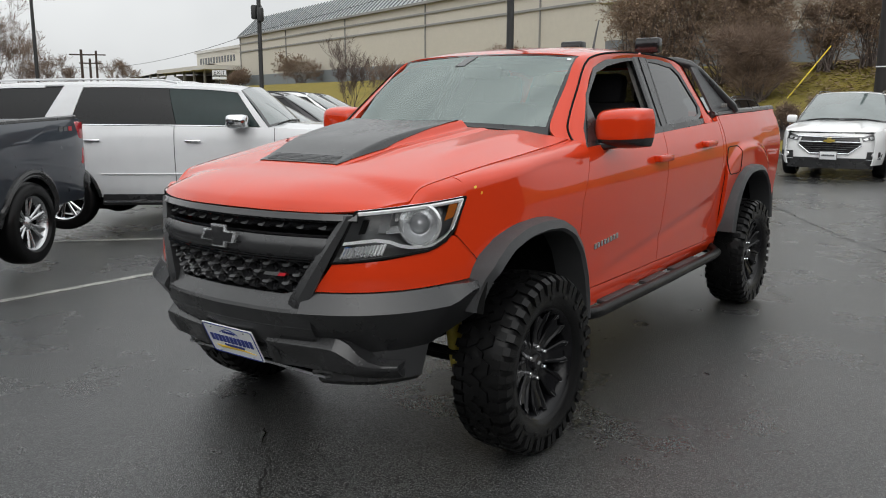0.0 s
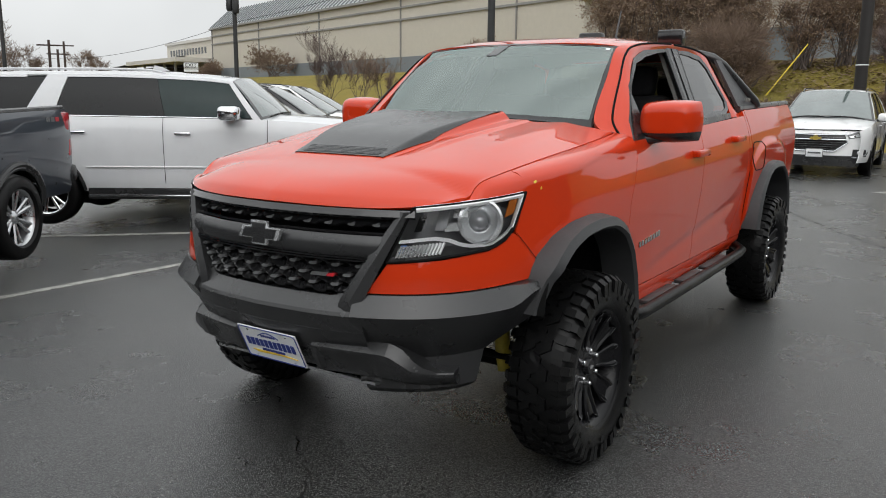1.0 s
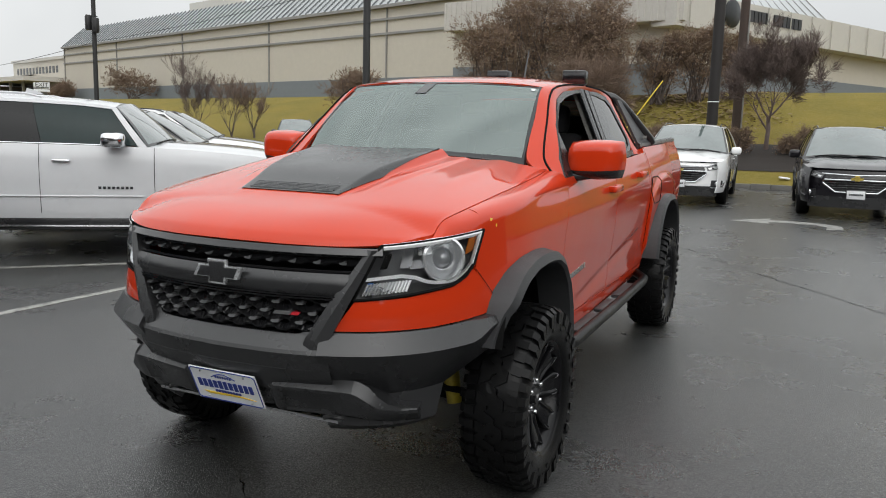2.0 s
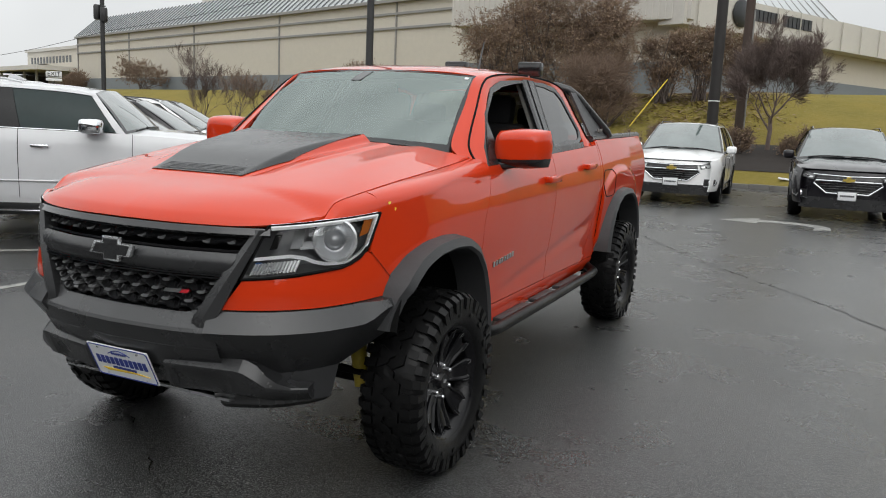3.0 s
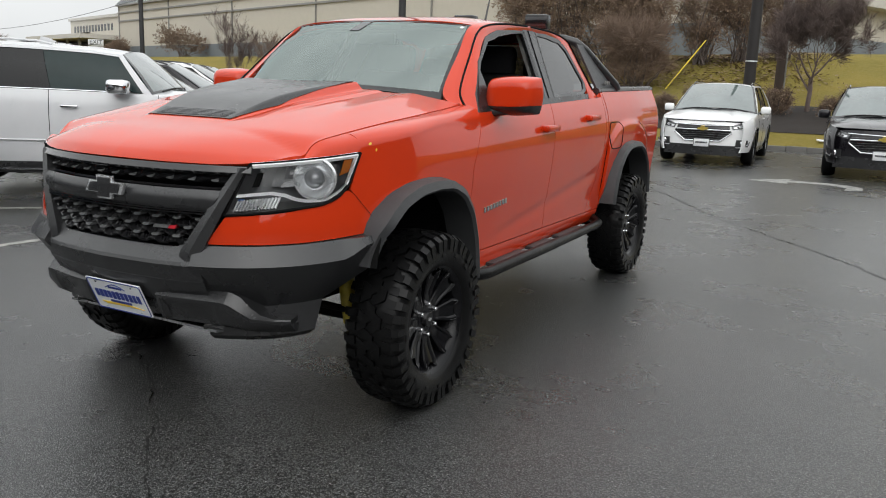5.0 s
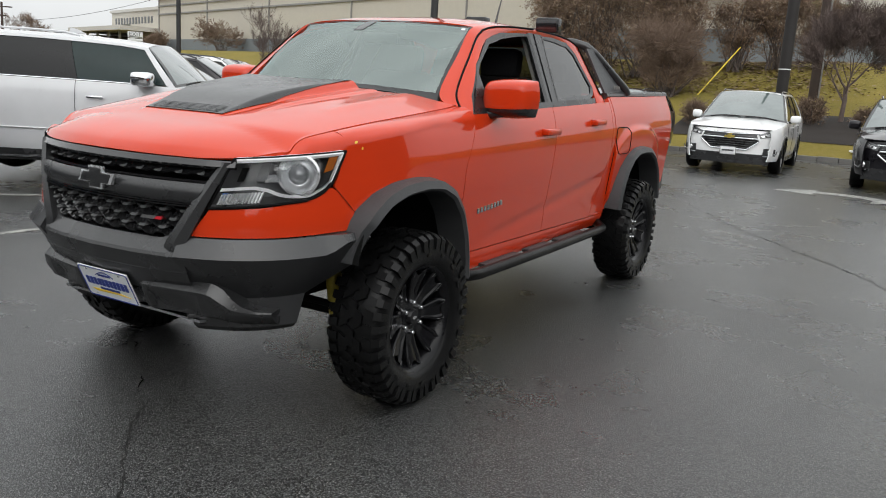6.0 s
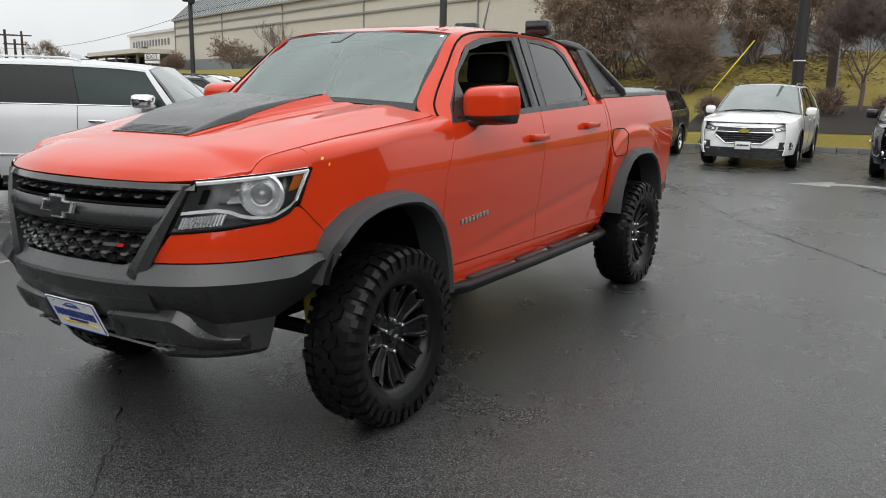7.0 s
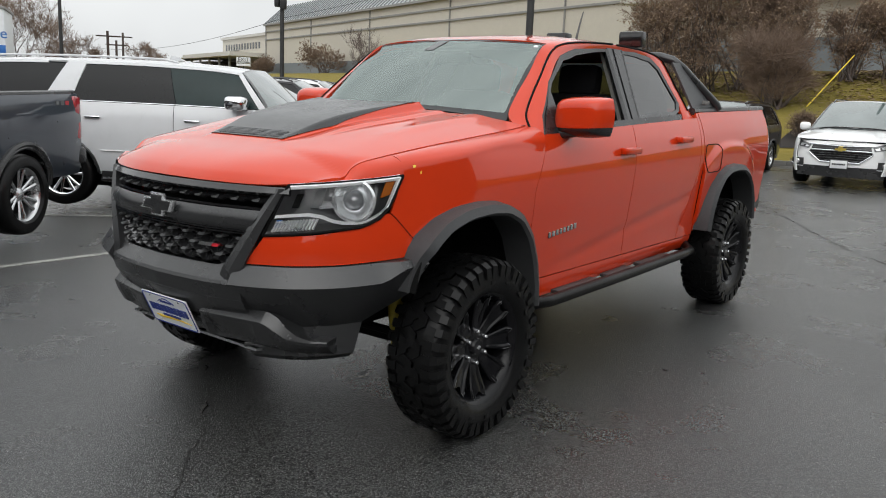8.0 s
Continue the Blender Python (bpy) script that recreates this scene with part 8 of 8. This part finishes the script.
def shrub(name, label, x, y, width, height, seed, n_stem=26, n_twig=9000, leaf=5000, twig_mat=M_TWIG, leaf_mat=M_DRYLEAF, twig=0.28, wide=0.007, leaf_size=0.055):
    """A dense many-stemmed shrub with an uneven outline."""
    rng = random.Random(seed)
    top = thing(name, label, "shrub", pose(x, y, place_z(x, y)), name.replace("_", " ") + "s on the bank")
    bm, places = bmesh.new(), []
    lobes = [(rng.uniform(-0.30, 0.30) * width, rng.uniform(-0.25, 0.25) * width, rng.uniform(0.34, 0.84) * height, rng.uniform(0.18, 0.30) * width) for _ in range(12)]
    for i in range(n_stem):
        lx, ly, lz, lr = lobes[i % len(lobes)]
        t = Vector((lx + rng.gauss(0, 0.5) * lr, ly + rng.gauss(0, 0.5) * lr, lz + rng.uniform(-0.1, 0.12) * height))
        b = Vector((rng.uniform(-0.12, 0.12) * width, rng.uniform(-0.12, 0.12) * width, -0.1))
        mid = b.lerp(t, 0.5) + Vector((rng.uniform(-1, 1), rng.uniform(-1, 1), 0.2)) * 0.06 * width
        tube([b, mid, t], [0.035, 0.022, 0.01], 5, bm, caps=False)
        places.append((t, (t - mid).normalized()))
    part("stem_base", bm, M_BARK, top, "", 0)
    for lx, ly, lz, lr in lobes:
        for _ in range(70):
            d = Vector((rng.gauss(0, 1), rng.gauss(0, 1), rng.gauss(0.15, 0.9))).normalized()
            r = lr * rng.uniform(0.25, 1.05)
            q = Vector((lx, ly, lz)) + Vector((d.x * r, d.y * r, d.z * r * 0.95))
            if q.z > height * 0.12:
                places.append((q, d))
    for _ in range(160):
        a = rng.uniform(0, 2 * math.pi)
        q = Vector((math.cos(a) * width * rng.uniform(0.1, 0.40), math.sin(a) * width * rng.uniform(0.1, 0.40), height * rng.uniform(0.15, 0.6)))
        places.append((q, Vector((math.cos(a), math.sin(a), 0.6)).normalized()))
    v, f = twigs(rng, places, n_twig, twig, wide)
    raw("twig_mass", v, f, twig_mat, top, "dense bare twigs")
    if leaf:
        v, f = leaves(rng, places, leaf, leaf_size, 0.16)
        raw("foliage", v, f, leaf_mat, top, "dry brown leaves")
    return top


def at_az(az, dist, eye=EYE_A):
    return polar(eye, az, dist)


# the young bare tree on the mulch bed
bare_tree("bare_tree", "young bare ornamental tree with a dense upright crown", 0.24, 25.8, 4.2, 0.07, 11, 6, 0.88, 15000, 0.34, 0.25, width=0.006, mat=M_DARKTWIG, twig_mat=M_DARKTWIG, up=0.20)
# big brown shrubs in front of the buildings
for az, d, w, h, sd in ((-21.2, 37.0, 4.6, 4.3, 21), (-19.2, 37.5, 5.0, 5.8, 22), (-16.4, 37.5, 5.2, 6.0, 23), (-14.3, 37.0, 3.6, 4.6, 24)):
    shrub("tall_shrub", "tall dense brown shrub keeping some dry leaves", *at_az(az, d), w, h, sd, 30, 11000, 8000)
shrub("tall_shrub", "reddish-brown leafless thicket shrub", *at_az(-14.4, 33.0), 3.0, 2.9, 25, 40, 12000, 0, twig=0.5)
for az, d, w, h, sd in ((-10.4, 37.0, 2.4, 3.1, 26), (-8.0, 37.2, 2.5, 3.2, 27), (-5.4, 37.4, 2.2, 2.9, 33)):
    shrub("upright_shrub", "upright grey-brown shrub with bare stems below", *at_az(az, d), w, h, sd, 22, 6500, 3200)
# shrubs along the long wall
for az, d, w, h, sd in ((-45.7, 98, 5.4, 3.3, 31), (-31.2, 48, 3.6, 2.2, 34), (-50.0, 118, 4.2, 2.2, 35)):
    shrub("low_shrub", "low brown shrub beside the long wall", *at_az(az, d), w, h, sd, 22, 5000, 2200, wide=0.012 if d < 60 else 0.022)
bare_tree("bare_tree", "bare multi-stemmed tree on the grass bank", *at_az(-41.8, 46), 4.3, 0.06, 41, 6, 0.34, 2600, 0.35, 0.08, width=0.008, mat=M_DARKTWIG, twig_mat=M_DARKTWIG)
bare_tree("bare_tree", "bare slender tree on the grass bank", *at_az(-39.5, 44), 3.7, 0.05, 42, 5, 0.34, 1300, 0.35, 0.12, width=0.008)
bare_tree("bare_tree", "bare slender tree on the grass bank", *at_az(-38.0, 44.5), 2.8, 0.05, 43, 5, 0.40, 900, 0.35, 0.15, width=0.009)
# distant trees at the left
for az, d, h, sd in ((-65.4, 85, 9.5, 51), (-63.4, 95, 9.0, 52), (-61.4, 90, 6.0, 53), (-66.6, 80, 10.5, 54), (-57.7, 130, 6.0, 55)):
    bare_tree("bare_tree", "tall bare winter tree in the distance", *polar((2.8, -2.75), az, d), h, 0.16, sd, 6, 0.55, 2600, 0.55, 0.2, width=0.016)
# little dry plants and the mulch bed by the kerb


def mulch_bed():
    xs, ys = np.linspace(-4.6, 4.2, 40), np.linspace(23.5, 26.5, 14)
    bm = height_field(list(xs), list(ys), lambda x, y: lawn_z(x, y) + 0.05 * math.sin((y - 23.5) / 3.0 * math.pi) ** 0.5 - 0.015 + 0.02 * noise.noise(Vector((x * 3, y * 3, 0))))
    tagged(mesh_object("mulch_bed", bm, M_MULCH, None, 60), "dark brown mulch bed on the lawn edge", "mulch", kind="structure")


mulch_bed()
for x, y, w, h, sd in ((0.95, 25.3, 0.6, 0.55, 61), (-0.6, 25.3, 0.9, 0.8, 62), (1.6, 25.2, 1.0, 0.8, 63), (-3.0, 25.2, 1.2, 1.0, 64), (-4.0, 24.6, 1.0, 0.8, 65)):
    shrub("dry_grass_clump", "small reddish-brown dry shrub in the mulch bed", x, y, w, h, sd, 20, 2600, 900, twig=0.22, wide=0.006, leaf_size=0.03)
tagged(mesh_object("litter", box((0.30, 0.16, 0.05), (1.0, 22.7, lawn_z(1.0, 22.7) + 0.03), 0.02, Euler((0.1, 0.1, 0.4)).to_matrix()), M_PAPER), "crumpled white paper on the grass", "litter")


def leaf_litter():
    """Fallen leaves under the shrubs."""
    rng = random.Random(71)
    places = []
    for _ in range(400):
        x, y = rng.uniform(-16, 0), rng.uniform(29, 38)
        places.append((Vector((x, y, lawn_z(x, y) + 0.03)), Vector((0, 0, 1))))
    verts, faces = [], []
    for _ in range(13000):
        c, _d = rng.choice(places)
        c = Vector((c.x + rng.gauss(0, 0.5), c.y + rng.gauss(0, 0.5), 0))
        c.z = lawn_z(c.x, c.y) + 0.035
        a = rng.uniform(0, math.pi)
        s = rng.uniform(0.04, 0.10)
        d, e = Vector((math.cos(a), math.sin(a), rng.uniform(-0.3, 0.3))) * s, Vector((-math.sin(a), math.cos(a), rng.uniform(-0.2, 0.2))) * s * 0.6
        k = len(verts)
        verts += [c - d, c + e, c + d, c - e]
        faces.append((k, k + 1, k + 2, k + 3))
    me = bpy.data.meshes.new("fallen_leaves")
    me.from_pydata([tuple(v) for v in verts], [], faces)
    me.materials.append(M_DRYLEAF)
    tagged(new("fallen_leaves", me), "fallen brown leaves on the grass bank", "leaves", kind="stuff")


leaf_litter()


def pebbles():
    """Pale grit, leaf scraps and small stones scattered on the asphalt."""
    rng = random.Random(81)
    verts, faces = [], []
    for _ in range(1500):
        x, y = rng.uniform(-4, 7), rng.uniform(-2.4, 10)
        s = rng.uniform(0.0015, 0.005)
        z = ground_z(x, y)
        k = len(verts)
        a = rng.uniform(0, 6.28)
        c, d = math.cos(a) * s, math.sin(a) * s
        verts += [(x + c, y + d, z), (x - d, y + c, z), (x - c, y - d, z), (x + d, y - c, z), (x, y, z + s * 0.9)]
        faces += [(k, k + 1, k + 4), (k + 1, k + 2, k + 4), (k + 2, k + 3, k + 4), (k + 3, k, k + 4)]
    me = bpy.data.meshes.new("grit")
    me.from_pydata(verts, [], faces)
    me.materials.append(M_CONCRETE)
    tagged(new("grit", me), "pale grit scattered on the wet asphalt", "grit", kind="stuff")


pebbles()


def stuck_leaf(y, z, size, turn):
    """A small wet yellow leaf on the truck's flank."""
    me = next(o for o in truck.children if o.name == "fender").data
    skin_tree = BVHTree.FromPolygons([v.co for v in me.vertices], [tuple(p.vertices) for p in me.polygons])
    at, n, _i, _d = skin_tree.ray_cast(Vector((2.0, y, z)), Vector((-1, 0, 0)))
    if at is None:
        return
    bm = prism([(-size, 0), (-size * 0.4, size * 0.6), (size * 0.5, size * 0.5), (size, 0), (size * 0.4, -size * 0.55), (-size * 0.5, -size * 0.5)], 0.0012)
    bmesh.ops.transform(bm, matrix=Matrix.Translation(at + n * 0.0005) @ n.to_track_quat("Z", "Y").to_matrix().to_4x4() @ Matrix.Rotation(turn, 4, "Z"), verts=bm.verts)
    tagged(mesh_object("fallen_leaf", bm, M_YELLOWINK, None, 0), "small wet yellow leaf stuck to the orange fender", "leaf", "stuck leaves")


stuck_leaf(-0.345, 1.174, 0.009, 0.4)
stuck_leaf(-0.315, 1.150, 0.007, 1.2)
kerb()
